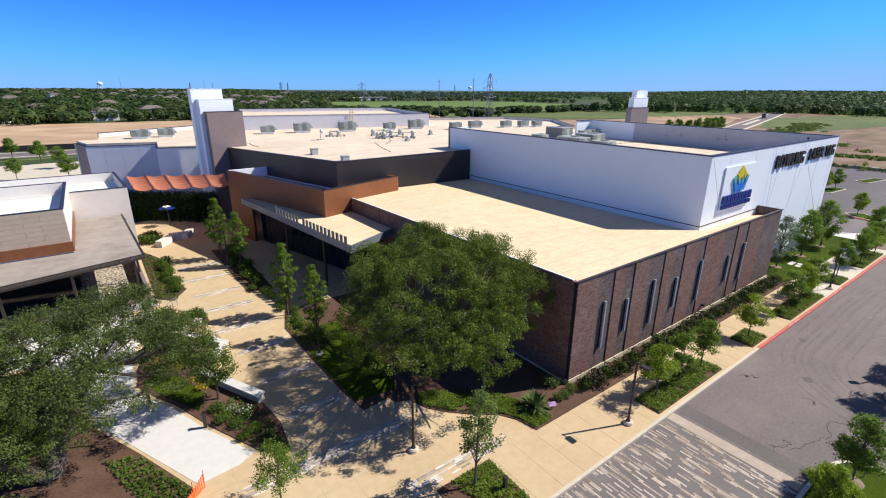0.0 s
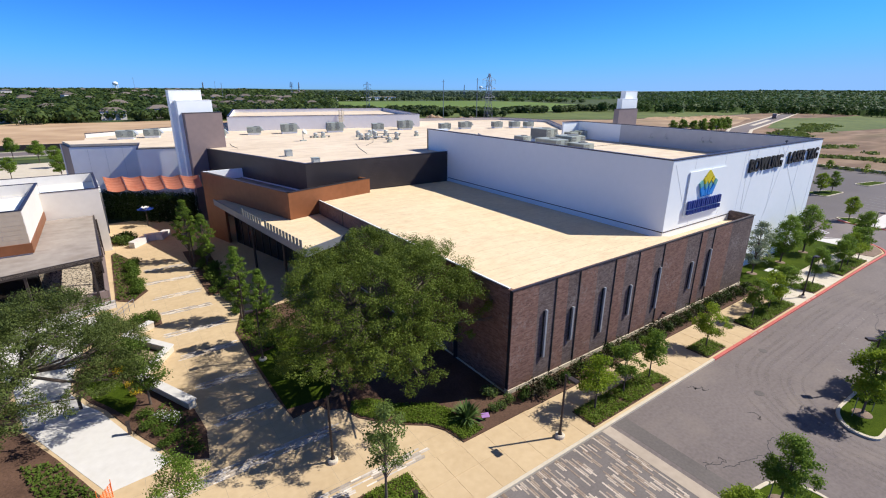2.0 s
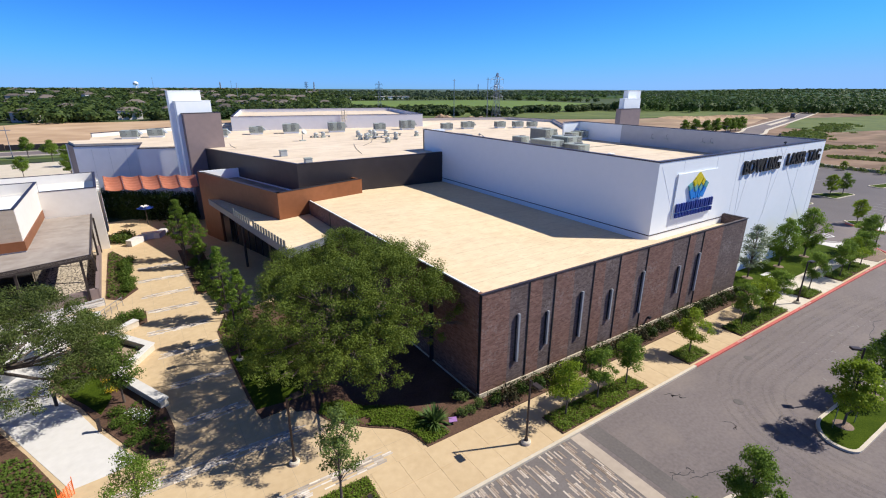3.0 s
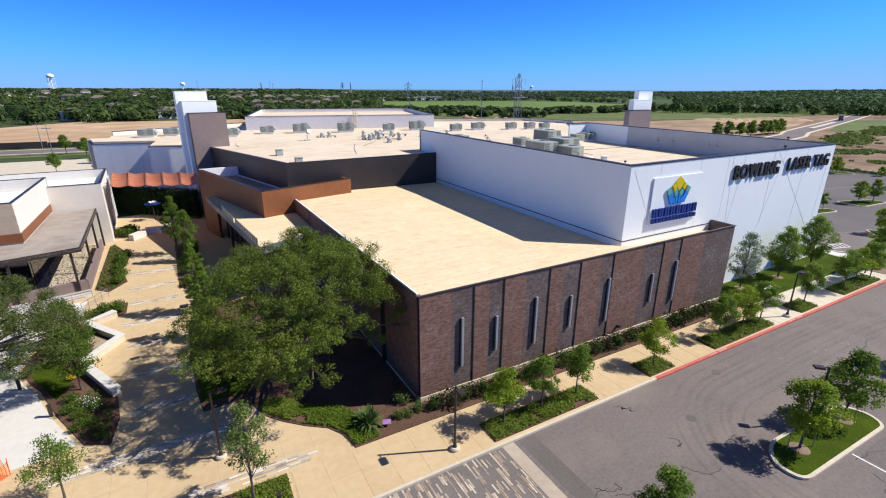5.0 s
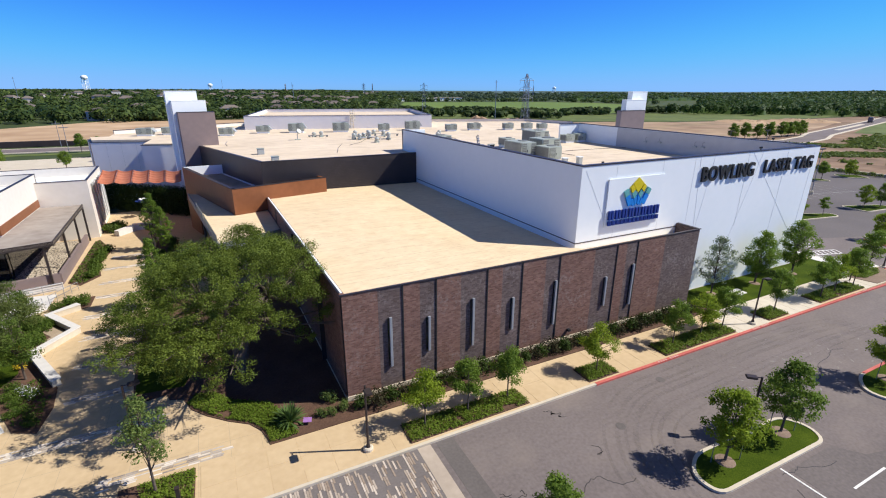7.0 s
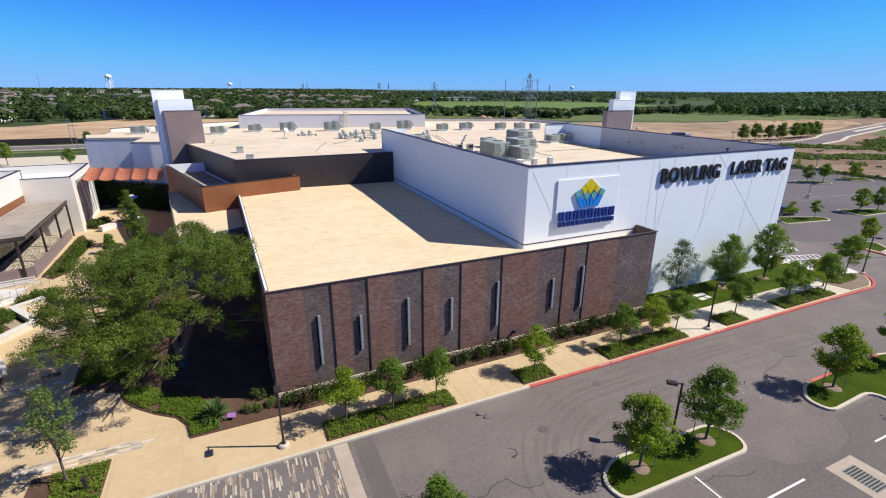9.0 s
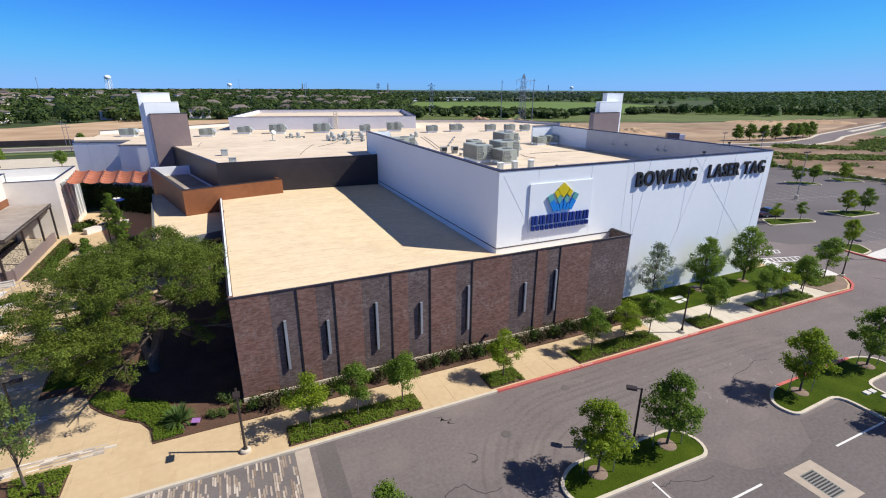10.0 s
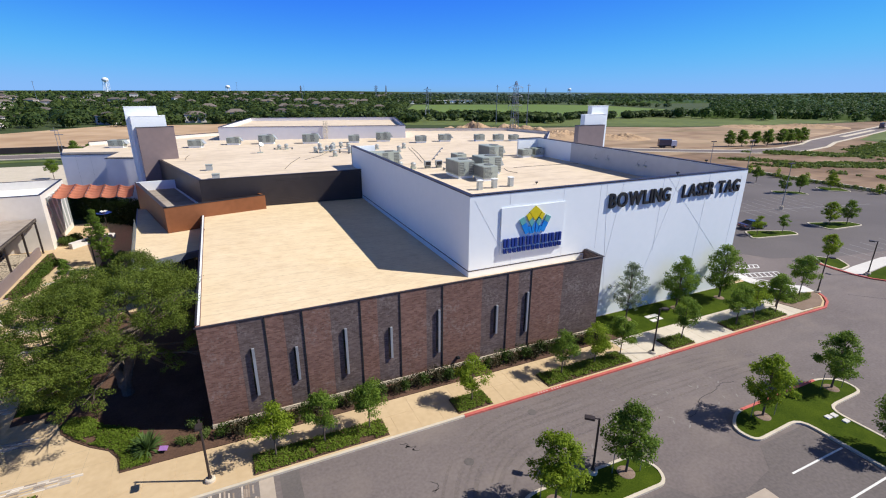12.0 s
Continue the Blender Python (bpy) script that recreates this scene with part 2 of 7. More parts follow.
PAVER = material("dark grey pavers", (0.130, 0.113, 0.107), (0.205, 0.180, 0.172), 0.85, 7.0, 0.6, 0.003)
PAVER_LIGHT = material("pale paver pieces", (0.20, 0.14, 0.10), (0.66, 0.57, 0.48), 0.85, 5.0, 0.3, 0.0, per_object=0.8)
PAVER_PIECES = material("pale joined paver pieces", (0.20, 0.14, 0.10), (0.66, 0.57, 0.48), 0.85, 5.0, 0.3, 0.0, island=0.8)
PAVER_BAND = material("white, tan and grey paver bars", (0.20, 0.165, 0.145), (0.80, 0.73, 0.64), 0.85, 5.0, 0.3, 0.0, per_object=1.2)
BAND_PIECES = material("joined white and grey paver bars", (0.20, 0.165, 0.145), (0.80, 0.73, 0.64), 0.85, 5.0, 0.3, 0.0, island=1.2)
WORN_PAINT = material("worn pinkish paint", (0.50, 0.24, 0.21), (0.66, 0.46, 0.42), 0.7, 6, 0.8)
PAINT = material("white road paint", (0.62, 0.61, 0.58), (0.80, 0.79, 0.76), 0.7, 6, 0.8)
MULCH = material("brown bark mulch", (0.055, 0.030, 0.020), (0.16, 0.09, 0.06), 0.95, 9.0, 0.5, 0.03)
LAWN = material("green lawn", (0.014, 0.034, 0.003), (0.082, 0.115, 0.010), 0.95, 14.0, 0.55, 0.03, spec=0.05)
RING = material("tan bark ring", (0.16, 0.11, 0.08), (0.30, 0.22, 0.165), 0.95, 9.0, 0.5, 0.03)
EARTH = material("rough brown earth", (0.115, 0.070, 0.042), (0.31, 0.205, 0.13), 0.95, 0.12, 0.02, contrast=1.5)
streaked(EARTH, (0.13, 0.115, 0.045), 0.012, 0.05, 0.55)
streaked(EARTH, (0.12, 0.068, 0.042), 0.02, 0.11, 0.7)
streaked(EARTH, (0.42, 0.31, 0.21), 0.03, 0.16, 0.45)
GRAVEL = material("tan river gravel", (0.25, 0.18, 0.12), (0.5, 0.4, 0.29), 0.9, 9.0, 0.6, 0.03)
LAND = material("dark green countryside", (0.028, 0.048, 0.012), (0.075, 0.10, 0.030), 0.95, 0.05, 0.006)
DIRT = material("bare tan earth", (0.34, 0.215, 0.12), (0.60, 0.43, 0.27), 0.95, 0.06, 0.012, contrast=1.3)
PALE_EARTH = material("pale trampled earth", (0.25, 0.165, 0.10), (0.46, 0.33, 0.21), 0.95, 0.08, 0.02, contrast=1.4)
streaked(PALE_EARTH, (0.15, 0.145, 0.06), 0.012, 0.07, 0.6)
streaked(PALE_EARTH, (0.20, 0.115, 0.07), 0.03, 0.13, 0.6)
ROUGH_GRASS = material("rough olive grass", (0.065, 0.095, 0.022), (0.150, 0.185, 0.048), 0.95, 0.2, 0.03, contrast=1.3)
FIELD = material("green crop field", (0.095, 0.155, 0.028), (0.150, 0.215, 0.042), 0.95, 0.08, 0.006)
BARK = material("grey-brown bark", (0.075, 0.058, 0.045), (0.16, 0.125, 0.10), 0.95, 6, 0.8, 0.03)
OAK_LEAF = leafy("olive oak leaves", (0.049, 0.076, 0.010), (0.195, 0.252, 0.041), 0.32, 0.12)
OAK_LEAF_W = leafy("grey-green oak leaves", (0.040, 0.064, 0.014), (0.150, 0.185, 0.050), 0.28, 0.12)
TREE_LEAF = leafy("bright green leaves", (0.090, 0.160, 0.012), (0.380, 0.480, 0.050), 0.50)
MID_LEAF = leafy("mid green leaves", (0.070, 0.130, 0.017), (0.260, 0.375, 0.060), 0.50)
SOFT_LEAF = leafy("soft grey-green leaves", (0.072, 0.118, 0.026), (0.235, 0.310, 0.090), 0.48)
GREY_LEAF = leafy("silvery green leaves", (0.13, 0.17, 0.10), (0.30, 0.36, 0.23), 0.42)
SCRUB_LEAF = leafy("olive scrub leaves", (0.075, 0.110, 0.022), (0.20, 0.26, 0.060), 0.4)
SHRUB_LEAF = leafy("shrub leaves", (0.045, 0.085, 0.013), (0.160, 0.235, 0.040), 0.4)
HEDGE_LEAF = leafy("deep green hedge leaves", (0.016, 0.036, 0.006), (0.065, 0.105, 0.018), 0.25)
COURT_LEAF = leafy("dark screen hedge leaves", (0.010, 0.024, 0.005), (0.035, 0.060, 0.012), 0.15)
DARK_LEAF = leafy("dark red-green shrub leaves", (0.022, 0.030, 0.014), (0.085, 0.070, 0.035), 0.25)
COVER_LEAF = leafy("bright groundcover leaves", (0.085, 0.145, 0.014), (0.24, 0.33, 0.045), 0.42)
WOOD_LEAF = leafy("woodland leaves", (0.024, 0.060, 0.016), (0.086, 0.142, 0.031), 0.3, 0.2, 0.1, 0.02)
BOARDS = material("weathered tan boards", (0.42, 0.325, 0.235), (0.52, 0.425, 0.32), 0.85, 2.0, 0.4, per_object=0.1)
PATIO_ROOF = material("stained grey roof sheet", (0.25, 0.21, 0.18), (0.43, 0.375, 0.325), 0.8, 1.1, 0.22)
streaked(PATIO_ROOF, (0.20, 0.155, 0.12), 0.4, 0.5, 0.6)
UNIT = material("weathered grey-green metal", (0.33, 0.37, 0.32), (0.48, 0.52, 0.45), 0.5, 3, 0.6, metal=0.2)
UNIT_DARK = material("grey coil fins", (0.17, 0.18, 0.165), (0.26, 0.27, 0.25), 0.6, 8, 0.8, metal=0.4)
LOUVRE = material("light grey louvre", (0.38, 0.41, 0.40), (0.48, 0.51, 0.50), 0.5, 5, 0.6, metal=0.3)
JOINT = material("grey joint sealant", (0.60, 0.61, 0.62), (0.68, 0.69, 0.70), 0.8, 2, 0.3)
SAIL = material("rust orange canvas", (0.70, 0.27, 0.155), (0.82, 0.38, 0.24), 0.85, 2.5, 0.4)
ORANGE = material("orange plastic", (0.70, 0.13, 0.02), (0.80, 0.2, 0.04), 0.6, 3, 0.5)
BLACK = material("near-black painted metal", (0.016, 0.018, 0.022), (0.028, 0.030, 0.034), 0.4, 3, 0.5)
NAVY = material("dark blue acrylic", (0.014, 0.036, 0.20), (0.025, 0.06, 0.30), 0.35, 3, 0.5)
SIGN_YELLOW = material("yellow acrylic", (0.62, 0.50, 0.01), (0.74, 0.60, 0.03), 0.35, 2, 0.5)
SIGN_TEAL = material("teal acrylic", (0.10, 0.34, 0.36), (0.16, 0.44, 0.42), 0.35, 2, 0.5)
SIGN_BLUE = material("sky blue acrylic", (0.010, 0.19, 0.62), (0.02, 0.28, 0.74), 0.35, 2, 0.5)
PURPLE = material("lilac sign face", (0.30, 0.14, 0.36), (0.42, 0.22, 0.5), 0.5, 8, 1)
HOUSE_WALL = material("tan house wall", (0.36, 0.24, 0.17), (0.80, 0.77, 0.73), 0.85, 0.3, 0.02, per_object=0.6)
HOUSE_ROOF = material("brown-grey shingle", (0.065, 0.056, 0.054), (0.215, 0.178, 0.155), 0.9, 1, 0.05, per_object=0.6)
FROND = leafy("agave blades", (0.05, 0.10, 0.025), (0.17, 0.25, 0.075), 0.15)
PETAL_W = leafy("white flowers", (0.5, 0.5, 0.48), (0.8, 0.8, 0.78), 0.3)
PETAL_Y = leafy("yellow flowers", (0.5, 0.36, 0.02), (0.75, 0.55, 0.05), 0.3)

TYRE = material("rubber tyre track", (0.05, 0.047, 0.047), (0.09, 0.085, 0.083), 0.8, 3, 0.3)
tn, tl = TYRE.node_tree.nodes, TYRE.node_tree.links
clear, blend = tn.new("ShaderNodeBsdfTransparent"), tn.new("ShaderNodeMixShader")
cover = tn.new("ShaderNodeMapRange")
cover.inputs["From Min"].default_value, cover.inputs["From Max"].default_value, cover.inputs["To Max"].default_value = 0.30, 0.75, 0.06
tl.new(next(n for n in tn if n.bl_idname == "ShaderNodeTexNoise" and n.inputs["Scale"].default_value < 1).outputs["Fac"], cover.inputs["Value"])
tl.new(cover.outputs["Result"], blend.inputs[0])
tl.new(clear.outputs[0], blend.inputs[1])
tl.new(tn["Principled BSDF"].outputs[0], blend.inputs[2])
tl.new(blend.outputs[0], tn["Material Output"].inputs["Surface"])
SCUFF = material("chalky asphalt scuff", (0.20, 0.18, 0.168), (0.29, 0.265, 0.25), 0.9, 5, 0.5)
BITUMEN = material("black bitumen seal", (0.02, 0.02, 0.022), (0.04, 0.04, 0.042), 0.5, 5, 0.5)
GLASS = bpy.data.materials.new("dark glazing")
GLASS.use_nodes = True
g = GLASS.node_tree.nodes["Principled BSDF"]
g.inputs["Base Color"].default_value = (0.012, 0.015, 0.018, 1)
g.inputs["Roughness"].default_value, g.inputs["Specular IOR Level"].default_value = 0.06, 0.6


# ---- building helpers ----
def part(name, bm, mat, parent=None, label="", smooth=False):
    """One mesh object out of a bmesh (freed) or a mesh, in world or in the thing's own coordinates."""
    if isinstance(bm, bmesh.types.BMesh):
        me = bpy.data.meshes.new(name)
        bmesh.ops.recalc_face_normals(bm, faces=bm.faces)
        bm.to_mesh(me)
        bm.free()
    else:
        me = bm
    if not me.materials:
        me.materials.append(mat)
    if smooth:
        me.polygons.foreach_set("use_smooth", [True] * len(me.polygons))
    ob = new(name, me)
    if parent is not None:
        ob.parent = parent
        if parent.parent is None:
            ob.matrix_parent_inverse = parent.matrix_basis.inverted()
    return tagged(ob, label)


def thing(name, at, label, category, group="", kind=""):
    ob = new(name)
    ob.matrix_basis = Matrix.Translation(at)
    ob.empty_display_size = 0.2
    return tagged(ob, label, category, group, kind)


def add_box(bm, x0, x1, y0, y1, z0, z1, m=None):
    vs = [bm.verts.new((x, y, z)) for z in (z0, z1) for x, y in ((x0, y0), (x1, y0), (x1, y1), (x0, y1))]
    for f in ((3, 2, 1, 0), (4, 5, 6, 7), (0, 1, 5, 4), (1, 2, 6, 5), (2, 3, 7, 6), (3, 0, 4, 7)):
        bm.faces.new([vs[i] for i in f])
    if m is not None:
        bmesh.ops.transform(bm, matrix=m, verts=vs)
    return vs


def box(x0, x1, y0, y1, z0, z1, bevel=0.0):
    bm = bmesh.new()
    add_box(bm, x0, x1, y0, y1, z0, z1)
    if bevel:
        bmesh.ops.bevel(bm, geom=bm.edges[:], offset=bevel, segments=2, affect="EDGES")
    return bm


def add_prism(bm, pts, z0, z1):
    low = [bm.verts.new((p[0], p[1], z0)) for p in pts]
    top = [bm.verts.new((p[0], p[1], z1)) for p in pts]
    bm.faces.new(top)
    bm.faces.new(low[::-1])
    for i in range(len(pts)):
        j = (i + 1) % len(pts)
        bm.faces.new((low[i], low[j], top[j], top[i]))


def prism(pts, z0, z1):
    bm = bmesh.new()
    add_prism(bm, pts, z0, z1)
    return bm


def wall(p0, p1, z0, z1, thick=0.3, z1b=None):
    """An upright wall from p0 to p1 whose outer face is on that line; it is thick to the left of the way."""
    a, b = Vector(p0), Vector(p1)
    n = Vector((-(b - a).y, (b - a).x)).normalized() * thick
    bm = bmesh.new()
    z1b = z1 if z1b is None else z1b
    q = [(a, z1), (b, z1b), (b + n, z1b), (a + n, z1)]
    low = [bm.verts.new((p.x, p.y, z0)) for p, _ in q]
    top = [bm.verts.new((p.x, p.y, z)) for p, z in q]
    bm.faces.new(top)
    bm.faces.new(low[::-1])
    for i in range(4):
        j = (i + 1) % 4
        bm.faces.new((low[i], low[j], top[j], top[i]))
    return bm


def coping(p0, p1, z, thick=0.42, high=0.09, z_end=None):
    a, b = Vector(p0), Vector(p1)
    d = (b - a).normalized()
    n = Vector((d.y, -d.x)) * 0.04
    bm = wall(a + n - d * 0.04, b + n + d * 0.04, 0, 1, thick)
    z_end = z if z_end is None else z_end
    for v in bm.verts:
        s = ((v.co.xy - a).dot(d)) / (b - a).length
        v.co.z = z + (z_end - z) * s + 0.004 + v.co.z * high
    return bm


def add_tube(bm, pts, radii, sides=8):
    rings = []
    for i, p in enumerate(pts):
        d = (Vector(pts[min(i + 1, len(pts) - 1)]) - Vector(pts[max(i - 1, 0)])).normalized()
        q = d.to_track_quat("Z", "Y")
        rings.append([bm.verts.new(Vector(p) + q @ Vector((radii[i] * math.cos(6.2832 * k / sides), radii[i] * math.sin(6.2832 * k / sides), 0))) for k in range(sides)])
    for a, b in zip(rings, rings[1:]):
        for k in range(sides):
            bm.faces.new((a[k], a[(k + 1) % sides], b[(k + 1) % sides], b[k]))
    bm.faces.new(rings[0][::-1])
    bm.faces.new(rings[-1])


def tube(pts, radii, sides=8):
    bm = bmesh.new()
    add_tube(bm, pts, radii, sides)
    return bm


def leaf_mesh(name, centres, spread, n, size, seed, flat=0.3, shell=0.5):
    """n pointed leaf sprays round the given centres, as one mesh."""
    rng = np.random.default_rng(seed)
    centres, spread = np.asarray(centres, float), np.asarray(spread, float)
    w = spread.mean(1) ** 2 if spread.ndim > 1 else spread ** 2
    pick = rng.choice(len(centres), n, p=w / w.sum())
    way = rng.normal(size=(n, 3))
    way /= np.linalg.norm(way, axis=1)[:, None]
    far = ((shell + (1 - shell) * rng.random(n) ** 0.6) * (1 + 0.45 * rng.random(n) ** 4))[:, None]
    s = spread[pick] if spread.ndim > 1 else spread[pick][:, None]
    at = centres[pick] + way * far * s
    up = way + rng.normal(size=(n, 3)) * 0.6 + (0, 0, flat)
    up /= np.linalg.norm(up, axis=1)[:, None]
    u = np.cross(up, rng.normal(size=(n, 3)))
    u /= np.linalg.norm(u, axis=1)[:, None]
    v = np.cross(up, u)
    k = (size * (0.6 + 0.8 * rng.random(n)))[:, None]
    co = np.stack([at - u * k, at + v * k * 0.55 + u * k * 0.1, at + u * k, at - v * k * 0.55 + u * k * 0.1], 1).reshape(-1, 3)
    me = bpy.data.meshes.new(name)
    me.vertices.add(4 * n)
    me.vertices.foreach_set("co", co.ravel())
    me.loops.add(4 * n)
    me.loops.foreach_set("vertex_index", np.arange(4 * n))
    me.polygons.add(n)
    me.polygons.foreach_set("loop_start", np.arange(0, 4 * n, 4))
    me.update()
    return me


# ---- ground, roads, paving ----
def sheet(name, pts, z0, z1, mat, label, category="ground", kind="structure"):
    return tagged(part(name, prism(pts, z0, z1), mat), label, category, kind=kind)


def strip_along(pts, width):
    """The outline of a band of that width round a line of points."""
    left, right = [], []
    for i, p in enumerate(pts):
        d = (Vector(pts[min(i + 1, len(pts) - 1)]) - Vector(pts[max(i - 1, 0)])).normalized()
        n = Vector((-d.y, d.x)) * width / 2
        left.append(Vector(p) + n)
        right.append(Vector(p) - n)
    return left + right[::-1]


def rounded(pts, r, steps=4):
    """A polygon with its corners rounded."""
    out = []
    for i, p in enumerate(pts):
        p, a, b = Vector(p), Vector(pts[i - 1]), Vector(pts[(i + 1) % len(pts)])
        k = min(r, (a - p).length * 0.48, (b - p).length * 0.48)
        s, e = p + (a - p).normalized() * k, p + (b - p).normalized() * k
        for t in range(steps + 1):
            f = t / steps
            out.append(s * (1 - f) ** 2 + p * 2 * f * (1 - f) + e * f * f)
    return out


def inset(pts, d):
    """A polygon drawn inwards by d (counter-clockwise points)."""
    out = []
    for i, p in enumerate(pts):
        a, p, b = Vector(pts[i - 1]), Vector(p), Vector(pts[(i + 1) % len(pts)])
        n1 = Vector((-(p - a).y, (p - a).x)).normalized()
        n2 = Vector((-(b - p).y, (b - p).x)).normalized()
        m = n1 + n2
        out.append(p + m / max(m.length_squared, 0.3) * 2 * d)
    return out


sheet("ground", [(4600 * math.cos(radians(a)), 4600 * math.sin(radians(a))) for a in range(0, 360, 3)], -2.0, -0.16, LAND, "olive green and dry grass countryside to the horizon")
sheet("dirt_field", [(-330, 215), (-27, 216), (70, 208), (70, 345), (7, 345), (-36, 357), (-76, 308), (-330, 330)], -0.5, -0.08, DIRT, "bare graded tan earth field")
sheet("dirt_field", [(168.5, 76), (168.5, -120), (420, -60), (560, 120), (502, 190), (384, 190), (293, 206), (255, 226), (150, 250), (72, 215), (82, 130), (120, 80)], -0.5, -0.08, EARTH, "rough graded brown earth beside the car park")
sheet("crop_field", [(186, 428), (215, 378), (292, 312), (412, 314), (530, 420), (560, 560), (500, 640), (300, 690)], -0.5, -0.05, FIELD, "flat bright green crop field")
sheet("grass_verge", [(60, 330), (255, 232), (293, 212), (384, 195), (520, 195), (620, 260), (420, 300), (300, 296), (190, 372), (96, 440), (40, 400)], -0.5, -0.06, ROUGH_GRASS, "rough green grass before the woods")
sheet("dirt_field", [(72, 215), (82, 132), (150, 106), (215, 114), (262, 120), (340, 142), (400, 162), (384, 190), (293, 206), (255, 226), (150, 250)], -0.5, -0.065, PALE_EARTH, "pale bare earth along the new road")
sheet("grass_patch", [(300, 86), (330, 80), (390, 72), (545, 98), (545, 128), (470, 132), (415, 148), (310, 114)], -0.5, -0.055, ROUGH_GRASS, "rough olive grass on the graded land")
sheet("road_far", strip_along([(120, 170), (160, 138), (185, 122), (212, 106), (238, 103), (262, 108), (285, 117), (340, 131), (430, 154), (620, 205)], 10), -0.5, -0.02, ASPHALT, "pale new road curving across bare earth", "road")
for shift in (-5.4, 5.4):
    line = [(120, 170), (160, 138), (185, 122), (212, 106), (238, 103), (262, 108), (285, 117), (340, 131), (430, 154), (620, 205)]
    sheet("verge", [Vector(p) + Vector((0, shift)) for p in strip_along(line, 1.6)], -0.5, 0.0, KERB, "pale gravel edge of the new road", "verge")
tagged(part("boundary_wall", wall((-330, 214), (-27, 208), -0.2, 2.0, 0.4), BRONZE), "long dark boundary wall before the bare field", "wall", kind="structure")
tagged(part("boundary_wall", wall((-26.9, 208), (12, 203), -0.2, 1.6, 0.4), BRONZE), "long dark boundary wall before the bare field", "wall", kind="structure")
sheet("median", strip_along([(318, 125.6), (340, 131), (385, 142.6)], 2.4), -0.5, 0.14, KERB, "pale kerbed median in the new road", "median")
sheet("road_west", strip_along([(-300, 201), (-80, 197.5), (0, 193), (75, 190)], 12), -0.5, -0.03, ASPHALT, "grey road behind the buildings", "road")
for shift in (-6.3, 6.3):
    sheet("kerb", strip_along([(-300, 201 + shift), (-80, 197.5 + shift), (0, 193 + shift), (75, 190 + shift)], 1.1), -0.5, 0.1, KERB, "pale concrete kerb of the back road", "kerb")
sheet("verge", strip_along([(-300, 188), (-80, 185), (0, 180), (75, 177)], 4.5), -0.5, -0.05, ROUGH_GRASS, "green verge beside the back road", "verge")
sheet("car_park_west", [(-160, 86), (0, 86), (0, 168), (-160, 172)], -0.5, -0.04, KERB, "pale concrete car park behind the restaurant", "car park")
sheet("road", [(27.95, -90), (168, -90), (168, 76), (27.95, 76)], -0.6, 0.0, ASPHALT, "worn grey asphalt road and car park", "road")
sheet("car_park", [(84, 28.6), (94, 27.2), (96.5, 23.5), (106, 20.2), (150, 13.5), (166, 12), (166, 75.5), (84, 75.5)], -0.05, 0.005, ASPHALT_LOT, "dark asphalt car park behind the cinema", "car park")
sheet("parking_bays", [(45.2, -60), (62.7, -60), (62.7, 0.45), (58.0, 0.4), (56.4, -1.2), (53.4, -1.7), (50.6, -1.0), (49.5, 0.35), (45.2, 0.3)], -0.05, 0.005, ASPHALT_BAY, "darker asphalt of the parking bays", "car park")
sheet("concrete_pad", [(84.6, 15.0), (89.2, 14.0), (89.7, 15.5), (86.5, 18.0), (86.2, 21.6), (84.6, 21.9)], 0.04, 0.13, WHITE_PAVE, "pale concrete pad at the kerb corner", "paving")
sheet("asphalt_strip", [(28.3, -30), (29.45, -30), (29.45, 11.08), (28.3, 11.08)], -0.05, 0.005, ASPHALT_NEW, "darker asphalt patch along the paved crossing", "road")
sheet("crossing", [(6, -40), (27.1, -40), (27.1, 11.08), (6, 11.08)], -0.6, -0.002, PAVER, "dark grey paved crossing with pale pieces", "paving")
sheet("crossing_border", [(27.1, -40), (27.95, -40), (27.95, 11.08), (27.1, 11.08)], -0.6, 0.006, BORDER, "pale concrete band edging the paved crossing", "paving")
plaza = sheet("plaza", [(-60, -40), (5.98, -40), (5.98, 11.3), (15.55, 11.3), (15.55, 15.12), (24.6, 15.12), (24.6, 84), (-60, 84)], -0.6, 0.12, PLAZA, "tan scored concrete plaza and promenade", "paving")
pavement = sheet("pavement", [(15.56, 11.3), (84, 11.3), (85.6, 11.2), (87.1, 11.9), (88.4, 12.9), (89.0, 13.9), (89.4, 15.2), (86.2, 17.8), (86.0, 21.4), (60, 21.4), (60, 15.12), (15.56, 15.12)], -0.6, 0.116, CONCRETE, "tan concrete pavement along the brick wall", "pavement")
sheet("white_path", [(1.8, 22.8), (3.9, 23.0), (4.8, 23.5), (3.0, 27.2), (1.5, 31.0), (0.7, 32.3), (-0.2, 34.5), (-0.1, 37), (0.5, 41), (2.6, 43.4), (2.6, 47.4), (-6, 48.5), (-14, 48), (-14, 43), (-5.5, 42), (-3.4, 37), (-3.0, 34.6), (-2.3, 31.4), (-0.4, 27.4)], 0.05, 0.135, WHITE_PAVE, "curving white concrete garden path", "path")


def kerb_line(name, pts, mat, label, high=0.15, wide=0.2):
    bm = bmesh.new()
    outline = strip_along(pts, wide)
    n = len(pts)
    for i in range(n - 1):
        add_prism(bm, [outline[i], outline[2 * n - 1 - i], outline[2 * n - 2 - i], outline[i + 1]], -0.1, high)
    bmesh.ops.remove_doubles(bm, verts=bm.verts, dist=0.002)
    return tagged(part(name, bm, mat), label, "kerb", kind="structure")


